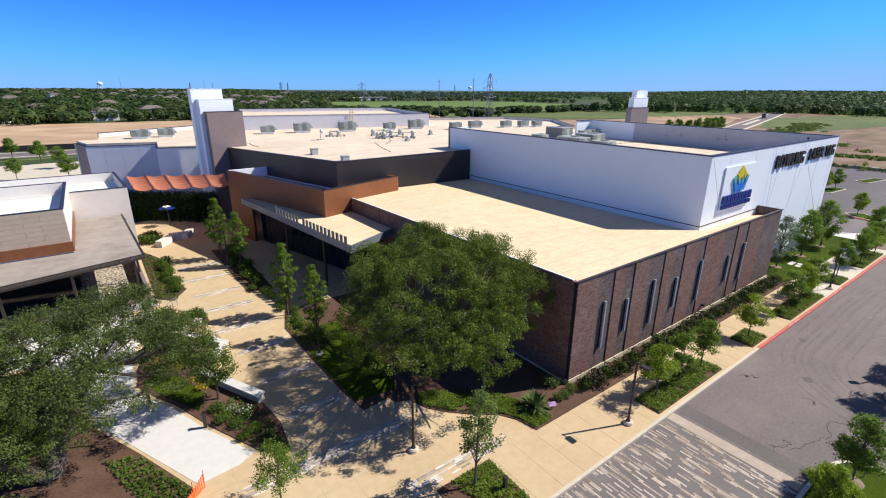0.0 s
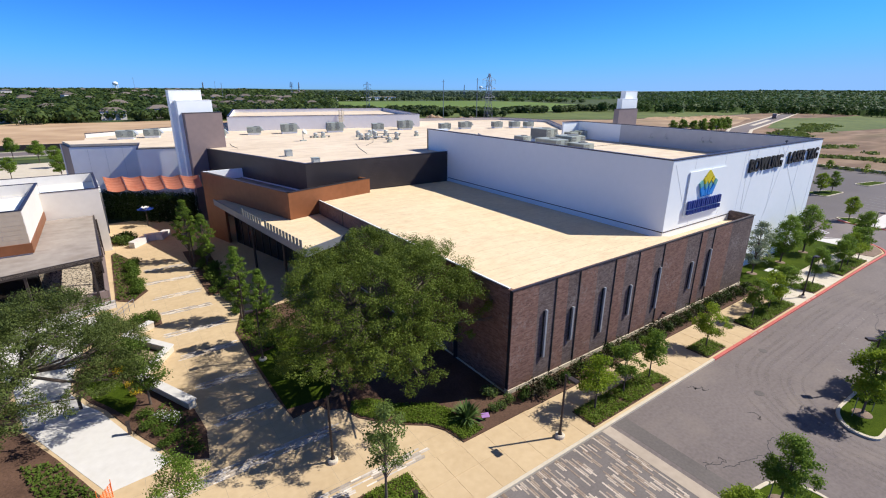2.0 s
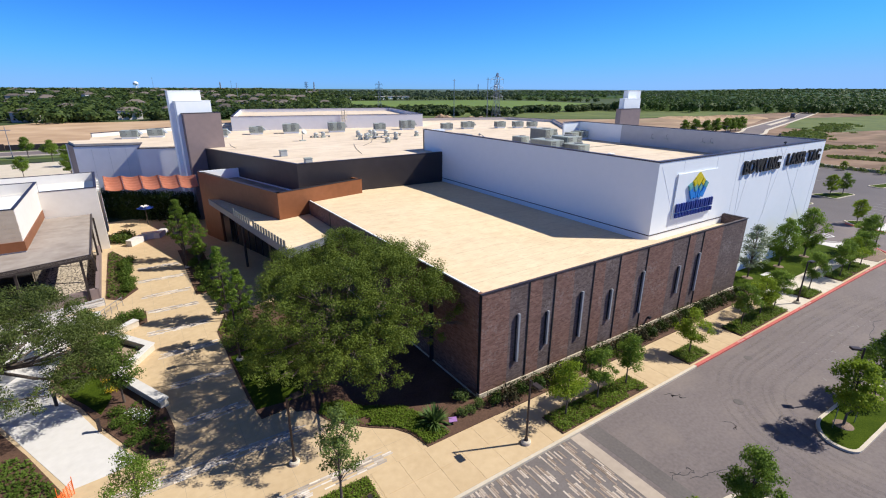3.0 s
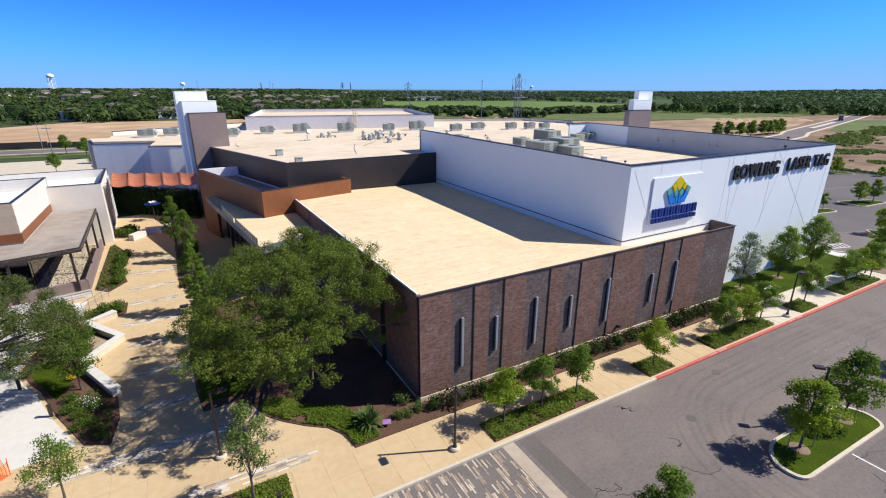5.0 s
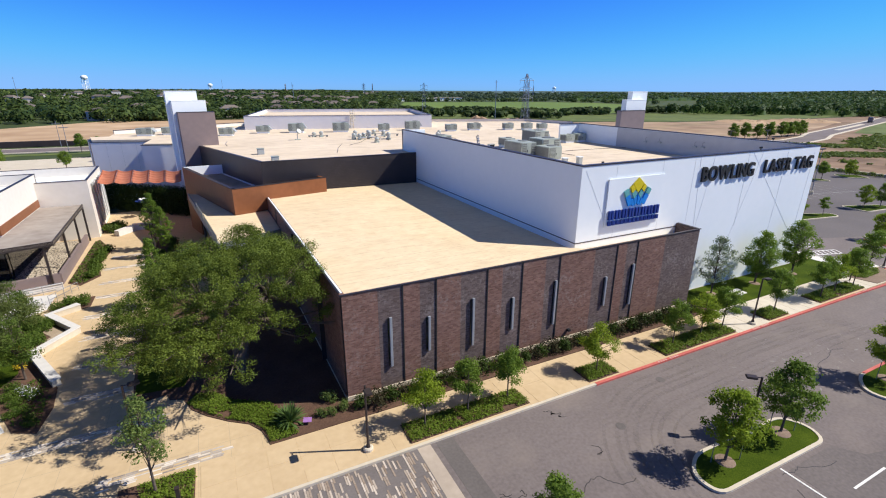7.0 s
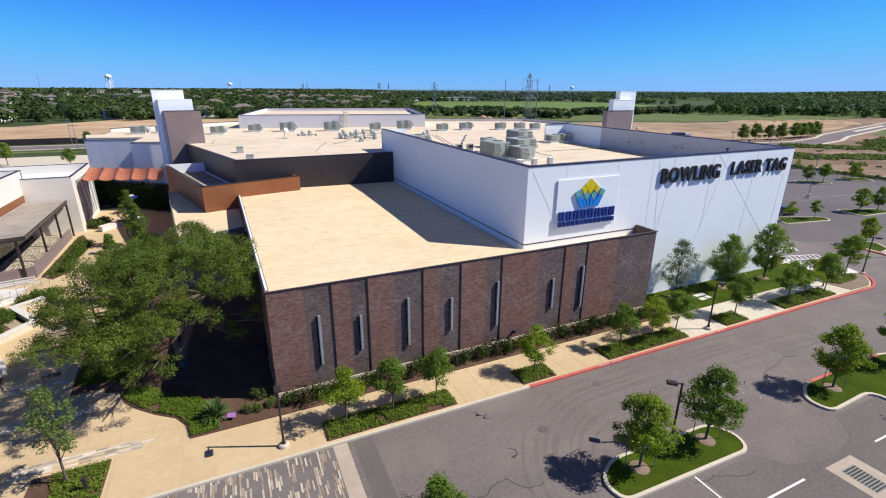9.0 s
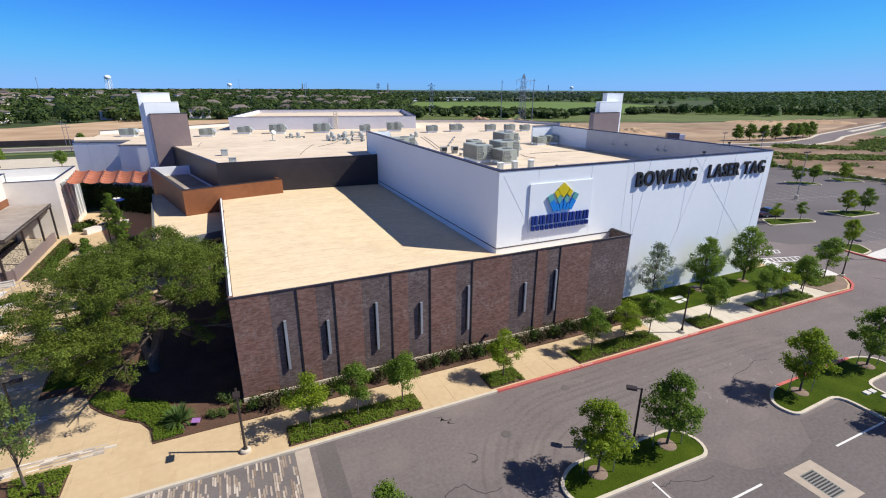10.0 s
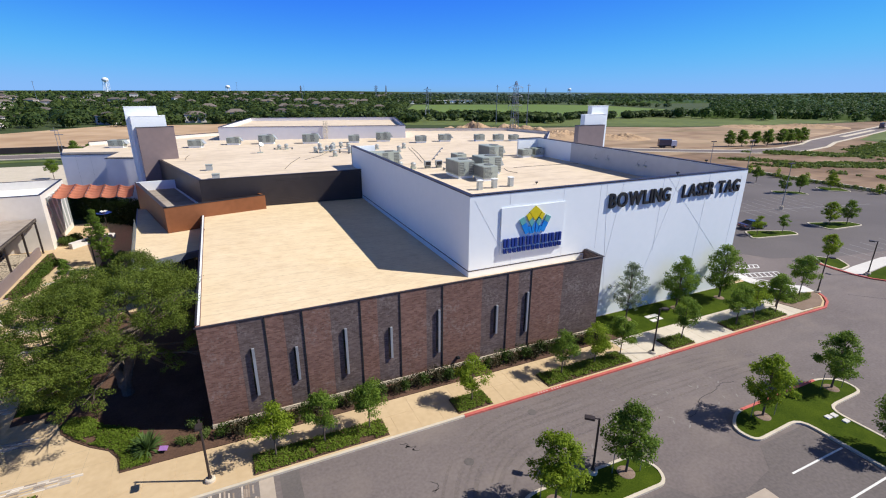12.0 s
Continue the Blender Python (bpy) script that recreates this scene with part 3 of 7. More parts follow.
kerb_line("kerb", [(6, 11.2), (41.2, 11.2)], KERB, "pale concrete kerb beside the road", 0.14)
kerb_line("kerb", [(41.2, 11.2), (62, 11.15), (78, 11.1), (83.5, 11.0), (85.6, 11.0), (87.3, 11.7), (88.2, 12.4), (88.8, 13.1), (89.3, 14.0)], RED, "faded red painted kerb", 0.15, 0.24)
kerb_line("kerb", [(101.0, 20.6), (100.2, 19.3), (99.85, 17.5), (99.85, 15.2), (100.3, 13.4), (101.2, 12.2), (104, 10.8), (150, 6)], RED, "faded red kerb past the junction", 0.15, 0.24)


def island(pts, label, mat=LAWN, group="car park islands", r=1.0):
    """A kerbed island: a kerb ring and a planted middle."""
    pts = rounded(pts, r)
    inner = inset(pts, 0.2)
    t = thing("parking_island", (sum(p.x for p in pts) / len(pts), sum(p.y for p in pts) / len(pts), 0), label, "parking island", group, "structure")
    bm = bmesh.new()
    n = len(pts)
    ring = [[bm.verts.new((p.x, p.y, z)) for p in ps] for ps, z in ((pts, -0.1), (pts, 0.14), (inner, 0.15), (inner, -0.1))]
    for a, b in ((0, 1), (1, 2), (2, 3), (3, 0)):
        for i in range(n):
            j = (i + 1) % n
            bm.faces.new((ring[a][i], ring[a][j], ring[b][j], ring[b][i]))
    part("kerb", bm, KERB, t)
    part("planting", prism(inner, -0.08, 0.12), mat, t)
    return t


ISLAND = "kerbed grass island in the asphalt"
island([(40.0, 0.8), (49.6, 0.6), (50.2, 1.8), (49.4, 3.3), (41.3, 3.5), (39.8, 2.4)], ISLAND)
island([(58.0, 0.6), (63.0, 0.8), (63.0, -30), (66.5, -30), (66.5, 0.7), (71.3, 0.8), (71.6, 2.4), (70.0, 3.4), (59.5, 3.4), (57.7, 2.2)], "long kerbed grass island with a cross arm")
island([(23.6, -1.8), (31.4, -1.8), (32.5, 0.4), (32.5, 2.2), (31.4, 3.4), (29.0, 3.75), (24.2, 3.8), (23.4, 2.8)], ISLAND)
island([(103.0, 30.5), (112.5, 28.8), (113.4, 30.8), (105.8, 34.0)], ISLAND)
island([(120.4, 28.3), (129.0, 27.6), (129.0, 30.2), (121.0, 33.0)], ISLAND)
island([(142.0, 51.0), (148.0, 46.8), (149.4, 50.0), (144.0, 53.5)], ISLAND)
island([(156.0, 48.6), (160.6, 44.6), (163.4, 48.6), (159.0, 52)], ISLAND)
island([(141, 27), (150, 25.5), (150.5, 28), (142, 29.8)], ISLAND)
island([(100.2, 19.2), (100.1, 16.7), (103.0, 17.1), (104.8, 19.4), (102.6, 21.5)], "kerbed lawn corner at the junction", r=0.5)
sheet("concrete_pad", [(100.0, 16.5), (100.0, 15.1), (101.6, 14.7), (108, 15.3), (118, 14.6), (118, 16.2), (111, 17.3), (103.2, 16.9)], -0.1, 0.10, WHITE_PAVE, "pale concrete walk across the junction corner", "paving")
sheet("grass_verge", [(100.4, 13.8), (101.3, 12.4), (104, 11.0), (118, 9.6), (118, 14.4), (108, 15.1), (101.6, 14.5)], -0.1, 0.12, LAWN, "mown verge beside the junction", "lawn")


def stripe(a, b, w=0.12, mat=None):
    tagged(part("stall_line", prism(strip_along([a, b], w), 0.0, 0.012), mat or PAINT), "white painted parking bay line", "road marking", "bay lines", "structure")


for y in (-2.0, -4.6, -7.2, -9.8):
    stripe((57.4, y), (62.8, y))
    stripe((47.0, y), (50.3, y))
stripe((44.9, 0.6), (44.9, -5.0))
LOT_PAINT = material("faded white bay paint", (0.20, 0.195, 0.19), (0.40, 0.39, 0.38), 0.75, 4, 0.3)
for k in range(9):
    stripe((108 + 2.7 * k, 17.5), (108.8 + 2.7 * k, 22.6), 0.1, LOT_PAINT)
    stripe((118 + 2.7 * k, 38.5), (119.4 + 2.7 * k, 43.4), 0.1, LOT_PAINT)
    stripe((119.5 + 2.7 * k, 44.0), (121 + 2.7 * k, 49.2), 0.1, LOT_PAINT)
    stripe((128 + 2.7 * k, 58.5), (129.4 + 2.7 * k, 63.4), 0.1, LOT_PAINT)
stripe((118, 43.7), (150, 36.4), 0.14, LOT_PAINT)
# hatched walkways beside the white wall
for (ax, ay), (bx, by), (cx, cy), n in (((86.5, 21.5), (91.9, 20.0), (-0.8, -1.2), 8), ((88.9, 23.7), (92.1, 22.8), (-0.9, -0.9), 5)):
    stripe((ax, ay), (bx, by), 0.16)
    stripe((ax + cx, ay + cy), (bx + cx, by + cy), 0.16)
    for k in range(n + 1):
        x, y = ax + (bx - ax) * k / n, ay + (by - ay) * k / n
        stripe((x, y), (x + cx, y + cy), 0.14)
stripe((86.9, 19.6), (89.2, 16.3), 0.14)

# tyre tracks round the bend, sealed cracks and scuffs
for r, w in ((5.2, 0.16), (6.0, 0.3), (6.5, 0.14), (7.4, 0.34), (8.0, 0.2), (8.5, 0.3), (9.3, 0.22)):
    line = [(74 - 0.6 * r, 2.6 + 0.72 * r), (64, 1.9 + 0.9 * r), (57, 1.3 + r), (51, 1.1 + r)] + [(45.0 + r * math.cos(radians(a)), 1.0 + r * math.sin(radians(a))) for a in range(90, 196, 5)] + [(45.2 - r, -5)]
    tagged(part("tyre_track", prism(strip_along(line, w), 0.002, 0.004), TYRE), "faint dark tyre track round the bend", "road marking", "tyre tracks", "structure")
crack_rng = random.Random(31)
for pts in (
        [(29.76, 6.2), (30.18, 5.6), (30.9, 5.45), (30.95, 5.75), (30.7, 5.85)], [(30.2, 5.75), (29.5, 5.95), (29.3, 5.65)],
        [(30.24, 5.22), (31.1, 4.95), (31.76, 4.85), (32.34, 4.6), (33.5, 4.45)], [(33.0, 4.3), (33.74, 4.22), (34.49, 4.69), (35.34, 4.82), (35.61, 4.19), (36.01, 3.68), (37.47, 3.69)],
        [(36.57, 6.66), (36.98, 6.47), (36.82, 6.0), (36.4, 6.0), (36.7, 5.85)], [(36.0, 10.5), (36.5, 10.3), (36.2, 10.0), (36.9, 9.9), (36.5, 9.6), (37.2, 9.4)],
        [(44.5, 0.3), (45.3, 0.1), (46.1, 0.2), (47.5, -0.5), (48.6, -0.6)], [(56.1, 4.4), (57.6, 4.7), (58.8, 5.6), (60.8, 5.8), (62.0, 6.3), (63.8, 5.9)],
        [(42.6, -2.4), (43.2, -1.6), (43.9, -1.4), (44.2, -0.4)], [(92, 12), (96, 8), (110, 2)]):
    line = []
    for (ax, ay), (bx, by) in zip(pts, pts[1:]):
        for k in range(4):
            line.append((ax + (bx - ax) * k / 4 + crack_rng.uniform(-0.08, 0.08), ay + (by - ay) * k / 4 + crack_rng.uniform(-0.08, 0.08)))
    tagged(part("sealed_crack", prism(strip_along(line, 0.03), 0.0, 0.009), BITUMEN), "thin black sealed crack in the asphalt", "road marking", "sealed cracks", "structure")
scuff_rng, bm = random.Random(12), bmesh.new()
for _ in range(70):
    x, y, a, n = scuff_rng.gauss(56, 6), scuff_rng.gauss(4.5, 2.6), scuff_rng.uniform(0, 3.1), scuff_rng.uniform(0.05, 0.28)
    if 44 < x < 72 and 3.7 < y < 10.8:
        d, w = Vector((math.cos(a), math.sin(a))) * n, Vector((-math.sin(a), math.cos(a))) * n * 0.3
        p = Vector((x, y))
        add_prism(bm, [p - d, p - d * 0.3 - w, p + d * 0.5 - w * 0.6, p + d, p + d * 0.4 + w, p - d * 0.5 + w * 0.5], 0.001, 0.0025)
tagged(part("chalk_scuffs", bm, SCUFF), "small pale chalk scuffs on the asphalt", "road marking", kind="stuff")
for x, y in ((39.5, 7.2), (46, 9.6)):
    tagged(part("manhole_cover", tube([(x, y, -0.05), (x, y, 0.012)], [0.32, 0.32], 20), ASPHALT_NEW), "round iron manhole cover in the road", "manhole", kind="structure")
for x0, n in ((47.6, 9), (59.6, 9), (77.0, 9)):
    for k in range(n):
        if k != 4:
            tagged(part("kerb_marking", box(x0 + 0.26 * k, x0 + 0.26 * k + 0.15, 11.08, 11.24, 0.14, 0.156), WORN_PAINT), "worn white painted bar on the red kerb", "road marking", "kerb markings", "structure")

tagged(part("red_kerb", box(60.2, 69.3, 3.185, 3.406, -0.05, 0.156), RED), "worn red painted kerb of the long island", "kerb", kind="structure")

# storm drain in a concrete apron
for x, y, w, d in ((65.4, 16.9, 0.8, 0.5), (66.2, 16.9, 0.8, 0.5), (65.3, 16.1, 0.8, 0.5), (66.3, 16.2, 0.6, 0.5), (64.95, -0.06, 0.5, 0.36), (65.55, -0.12, 0.5, 0.38), (65.65, -0.82, 0.5, 0.34)):
    tagged(part("utility_cover", box(x, x + w, y, y + d, 0.1, 0.2, 0.02), WHITE_PAVE), "pale concrete utility cover set in grass", "utility cover", "utility covers")
drain = thing("storm_drain", (53.4, -3.3, 0), "cast metal storm drain grate in a concrete apron", "drain")
part("apron", prism([(52.2, -2.0), (54.7, -2.0), (54.8, -4.7), (52.3, -4.7)], -0.1, 0.012), BORDER, drain)
part("frame", prism([(52.8, -2.5), (54.0, -2.5), (54.0, -4.2), (52.8, -4.2)], -0.1, 0.018), UNIT_DARK, drain)
for k in range(10):
    part("bar", box(52.86, 53.94, -4.14 + 0.165 * k, -4.06 + 0.165 * k, 0.0, 0.03), BRONZE, drain)

# ---- planted beds ----


def bed(pts, mat, label, z=0.17, category="planting bed"):
    return sheet("planting_bed", pts, 0.02, z, mat, label, category)


bed([(5.2, 23.2), (6.6, 22.5), (6.9, 25.1), (6.6, 27.7), (4.0, 33.3), (6.3, 36.7), (3.3, 40.8), (1.1, 40.5), (0.2, 37), (0.05, 34.6), (1.0, 32.4), (1.8, 31), (3.3, 27.2)], MULCH, "mulched bed with shrubs beside the white path")
bed([(0.35, 35), (1.25, 32.5), (2.1, 31.0), (3.0, 29.2), (3.6, 31), (2.8, 34), (1.6, 36)], LAWN, "small green lawn beside the white path", 0.19, "lawn")
bed([(3.9, 34.4), (5.7, 36.6), (3.3, 39.8), (2.7, 39.0), (4.4, 36.6), (3.2, 35.2)], GRAVEL, "tan gravel strip behind the seat wall", 0.2, "gravel")
bed([(3.4, 67.3), (5.6, 61.2), (5.0, 55.4), (5.8, 51.4), (4.3, 49.0), (2.95, 50.3), (2.95, 66.5)], MULCH, "mulched bed with green hedge along the restaurant")
bed([(6.2, 45.1), (6.2, 42.4), (5.4, 42.0), (3.4, 41.9), (3.0, 43.2), (4.6, 45.0)], MULCH, "small mulched bed with shrubs beside a ramp")
bed([(-24, 12), (0.2, 18.4), (1.6, 22.5), (-0.5, 27.2), (-2.5, 31.2), (-3.2, 34.5), (-5.7, 41.6), (-24, 42.6)], MULCH, "dark mulched bed under the spreading oak")
bed([(-8, 28.5), (-3.4, 32), (-4.4, 36.5), (-7, 40.5), (-12, 40), (-12, 30)], LAWN, "shaded lawn beneath the oak", 0.19, "lawn")
bed([(11.7, 15.08), (11.8, 11.7), (15.3, 11.7), (15.35, 15.08)], MULCH, "square mulched bed with groundcover by the crossing")
bed([(11.65, 23.1), (13.6, 23.3), (13.75, 22.6), (14.6, 22.25), (15.1, 20.8), (16.0, 19.65), (17.2, 18.5), (18.4, 17.6), (19.0, 16.65), (19.2, 15.9), (19.35, 15.14), (60.2, 15.14), (58.5, 17.05), (24.6, 17.05), (24.58, 40.5), (12.4, 40.5), (11.2, 37), (11.25, 31), (11.35, 26)], MULCH, "mulched bed round the brick walls and big oak")
bed([(11.6, 24.2), (14.6, 23.9), (15.6, 27), (15.4, 35.5), (13.4, 35.8), (13.2, 32.5), (11.4, 32)], LAWN, "shaded green lawn beneath the big oak", 0.19, "lawn")
bed([(10.75, 46.5), (13.2, 46.5), (13.2, 62.5), (10.5, 63)], MULCH, "mulched bed with slim trees at the entrance")
bed([(60.4, 15.0), (84.5, 15.0), (84.5, 19.4), (58.6, 19.4), (58.6, 17.2)], LAWN, "sunny lawn strip below the white wall", 0.17, "lawn")
for x0, x1 in ((26.9, 35.6), (40.9, 43.8), (48.9, 57.8), (62.6, 65.7), (71.1, 79.6)):
    bed([(x0, 11.5), (x1, 11.5), (x1, 13.3), (x0, 13.3)], MULCH, "sunken kerbside tree pit in the pavement")
bed([(82.4, 11.5), (85.5, 11.4), (87.0, 12.05), (88.2, 13.0), (88.75, 13.85), (84.3, 14.9), (81.7, 14.1)], RING, "mulched bed at the rounded kerb corner")

# ---- the cinema ----
cinema = thing("cinema_building", (45, 40, 0), "large cinema with white, brick and dark metal walls", "building")
JOINTS = (24.6, 28.75, 31.25, 35.4, 38.5, 42.1, 48.2, 50.6, 58.56)
SPLITS = (27.0, 30.0, 33.2, 36.7, 40.7, 45.7, 49.3, 54.0)
for k, (a, b) in enumerate(zip(JOINTS, JOINTS[1:])):
    s = SPLITS[k]
    part("brick_panel", box(a + 0.04, s, 17.07, 17.37, 0.52, 7.95), BRICK_A, cinema, "brown running-bond brick panel")
    part("brick_panel", box(s + 0.01, b - 0.04, 17.09, 17.37, 0.52, 7.95), BRICK_B, cinema, "darker grey-brown brick panel")
part("joint_backing", box(24.62, 58.54, 17.13, 17.36, 0.3, 7.94), BLACK, cinema, "dark recessed movement joint")
for x in JOINTS[1:-1]:
    part("joint_cover", box(x - 0.045, x + 0.045, 17.04, 17.15, 0.3, 7.95), BLACK, cinema, "dark metal joint strip")
part("plinth", box(24.6, 58.56, 17.0, 17.4, 0.0, 0.51), KERB, cinema, "pale concrete plinth")
part("coping", coping((24.56, 17.07), (58.6, 17.07), 7.95, 0.16, 0.05), COPING, cinema)
for x, z0, z1 in ((27.7, 2.1, 5.75), (30.55, 2.6, 5.2), (34.1, 2.1, 5.85), (37.6, 2.6, 5.2), (41.65, 2.1, 5.85), (47.05, 2.6, 5.2), (50.15, 2.1, 5.85)):
    w = part("slit_window", box(x - 0.09, x + 0.13, 17.04, 17.1, z0, z1), BLACK, cinema, "narrow slit window with a projecting steel fin")
    part("fin", box(x + 0.02, x + 0.20, 16.89, 17.06, z0 - 0.02, z1 + 0.06, 0.01), FIN, w)
    part("pane", box(x - 0.08, x + 0.02, 17.02, 17.05, z0 + 0.05, z1 - 0.05), GLASS, w)
part("wall_light", box(43.4, 43.65, 16.8, 17.08, 1.0, 1.2, 0.02), BLACK, cinema)
# west brick wall, east return
part("brick_wall", wall((24.1, 53.4), (24.6, 17.38), 0.3, 7.62, 0.3, 7.95), BRICK_A, cinema, "brown brick side wall in shade")
part("plinth", wall((24.06, 53.5), (24.56, 17.07), 0.0, 0.3, 0.34), KERB, cinema)
part("coping", coping((24.1, 53.4), (24.6, 17.6), 7.62, 0.14, 0.05, 7.95), COPING, cinema)
part("parapet_top", coping((24.21, 53.4), (24.71, 17.6), 7.62, 0.17, 0.04, 7.95), WHITE, cinema, "white membrane-covered parapet top")
for y in (22.8, 33, 43):
    part("joint_cover", box(24.2, 24.62, y - 0.05, y + 0.05, 0.3, 7.7), BLACK, cinema)
part("brick_wall", wall((58.56, 17.38), (58.56, 19.48), 0.3, 7.95, 0.3), BRICK_B, cinema)
part("coping", coping((58.56, 17.3), (58.56, 19.4), 7.95, 0.3, 0.05), COPING, cinema)
# the low roof
roof = bmesh.new()
low = [(24.85, 17.2, 7.90), (24.62, 34.0, 7.70), (24.35, 53.5, 7.40), (45.7, 53.5, 7.15), (45.7, 19.45, 7.05), (57.4, 19.45, 7.0), (57.4, 17.2, 7.55), (45.7, 17.2, 7.86)]
top = [roof.verts.new(p) for p in low]
for f in ((0, 7, 1), (1, 7, 4, 3), (1, 3, 2), (7, 6, 5, 4)):
    roof.faces.new([top[i] for i in f])
geom = bmesh.ops.extrude_face_region(roof, geom=roof.faces[:])["geom"]
bmesh.ops.translate(roof, vec=(0, 0, -0.4), verts=[v for v in geom if isinstance(v, bmesh.types.BMVert)])
part("roof", roof, MEMBRANE, cinema, "cream membrane roof with faint seams")
part("sump_roof", box(57.4, 58.28, 17.36, 19.45, 6.6, 7.0), MEMBRANE, cinema, "cream membrane in the sunken corner")
# the tall white block
part("white_wall", wall((45.66, 59.1), (45.66, 19.84), 7.0, 14.25, 0.35), WHITE, cinema, "tall white stucco wall")
part("white_wall", wall((45.66, 19.49), (80.7, 19.49), 0.1, 14.25, 0.35), WHITE, cinema, "tall white stucco front wall with fine joints")
part("white_wall", wall((80.7, 19.85), (80.7, 58.9), 0.1, 14.25, 0.5), WHITE, cinema)
part("white_wall", wall((80.7, 58.9), (76.0, 58.9), 10.8, 14.2, 0.35), WHITE, cinema)
part("white_wall", wall((49.4, 59.1), (45.66, 59.1), 10.8, 14.2, 0.35), WHITE, cinema)
for k, (a, b) in enumerate((((45.66, 59.1), (45.66, 19.95)), ((45.66, 19.49), (80.7, 19.49)), ((80.7, 19.95), (80.7, 58.4)), ((80.7, 58.9), (76.0, 58.9)))):
    part("coping", coping(a, b, 14.25, 0.5, 0.09), COPING, cinema)
# thin added sheet; its grey paints the shade on the white wall
part("parapet_shade", box(80.15, 80.19, 20.0, 49.1, 11.2, 14.22), SHADE_GREY, cinema, "grey shade tone over the parapet's inner face")
part("base_reveal", box(45.63, 45.67, 19.48, 53.5, 7.62, 7.70), COPING, cinema)
part("base_reveal", box(45.63, 58.5, 19.465, 19.5, 7.62, 7.70), COPING, cinema)
# joints scored into the white front
for (xa, za), (xb, zb) in (((46.1, 13.9), (49.1, 8.8)), ((49.6, 14.2), (49.6, 13.2)), ((49.9, 8.4), (49.9, 7.7)), ((55.3, 14.2), (55.3, 13.0)), ((55.5, 8.6), (55.5, 7.7)), ((59.6, 14.2), (59.6, 7.9)), ((60.3, 14.2), (61.6, 0.3)), ((62.4, 14.2), (61.0, 6.0)), ((67.8, 14.2), (67.6, 6.5)), ((70.1, 14.2), (66.0, 2.6)), ((68.4, 14.2), (79.5, 3.4)), ((74.6, 14.2), (73.9, 3.0)), ((79.8, 13.6), (79.2, 3.0))):
    a, b = Vector((xa, 19.485, za)), Vector((xb, 19.485, zb))
    m = look(a, b)
    bm = bmesh.new()
    add_box(bm, -0.008, 0.008, -0.004, 0.004, -(b - a).length, 0, m)
    part("reveal_joint", bm, JOINT, cinema)
# lobby walls, roof and north parts
part("dark_wall", wall((24.3, 53.5), (45.64, 53.75), 6.9, 11.4, 0.3), DARK_PANEL, cinema, "dark ribbed metal wall")
for k in range(18):
    part("rib", box(24.32, 45.6, 53.488, 53.5, 7.5 + 0.215 * k, 7.54 + 0.215 * k), DARK_PANEL, cinema)
part("dark_wall", wall((17.4, 78.6), (24.3, 53.5), 3.0, 11.15, 0.3, 11.4), DARK_PANEL, cinema, "dark metal wall over the entrance")
part("coping", coping((17.4, 78.6), (24.3, 53.5), 11.15, 0.42, 0.07, 11.4), COPING, cinema)
part("coping", coping((24.3, 53.5), (45.64, 53.75), 11.4, 0.42, 0.07), COPING, cinema)
part("roof", prism([(24.5, 53.8), (45.9, 53.9), (45.9, 19.8), (80.3, 19.8), (80.3, 58.7), (92, 72), (108, 92), (104, 107), (79, 116), (36, 128), (2, 109), (1.9, 102.8), (-1.2, 102.7), (0.1, 96.1), (9.7, 93.4), (8.95, 85.3), (16.2, 83.3), (17.8, 79.0)], 10.7, 11.2), PALE_ROOF, cinema, "wide pale roof with dirt streaks")
for a, b in (((108, 92), (104, 107)), ((104, 107), (79, 116)), ((92, 72), (108, 92)), ((79, 116), (36, 128)), ((36, 128), (2, 108))):
    part("parapet", wall(a, b, 0.0, 11.9, 0.3), CREAM, cinema, "cream parapet wall")
    part("coping", coping(a, b, 11.9, 0.4, 0.08), COPING, cinema)
WING = (((-0.14, 95.8), (9.4, 93.2), 10.75, GREY_PANEL, "tall grey-white wall panel"), ((9.4, 93.2), (8.65, 85.0), 10.95, GREY_PANEL, "return of the wall panel"), ((8.65, 85.0), (16.3, 82.9), 10.95, GREY_PANEL, "tall grey-white wall panel"), ((-1.5, 102.5), (-0.14, 95.8), 10.75, SLATE, "dark side wall"), ((1.9, 101.2), (-1.5, 102.5), 10.75, GREY_PANEL, "grey-white wall panel"))
for a, b, z, mat, label in WING:
    part("wall_panel", wall(a, b, 0.1, z, 0.3), mat, cinema, label)
    part("coping", coping(a, b, z, 0.4, 0.08), COPING, cinema)
for f in (0.25, 0.5, 0.75):
    x, y = -0.14 + 9.54 * f, 95.8 - 2.6 * f
    part("panel_joint", box(x - 0.012, x + 0.012, y - 0.004, y + 0.03, 0.3, 10.7), LOUVRE, cinema)
# rear box
REAR = [(27.0, 108.5), (68.9, 97.9), (78.5, 134), (36, 145)]
for a, b in zip(REAR, REAR[1:] + REAR[:1]):
    part("rear_wall", wall(a, b, 11.1, 14.15, 0.35), GREY_PANEL, cinema, "long grey-white upper wall")
    part("coping", coping(a, b, 14.15, 0.45, 0.08), COPING, cinema)
part("roof", prism(inset(REAR, 0.36), 12.9, 13.3), PALE_ROOF, cinema)


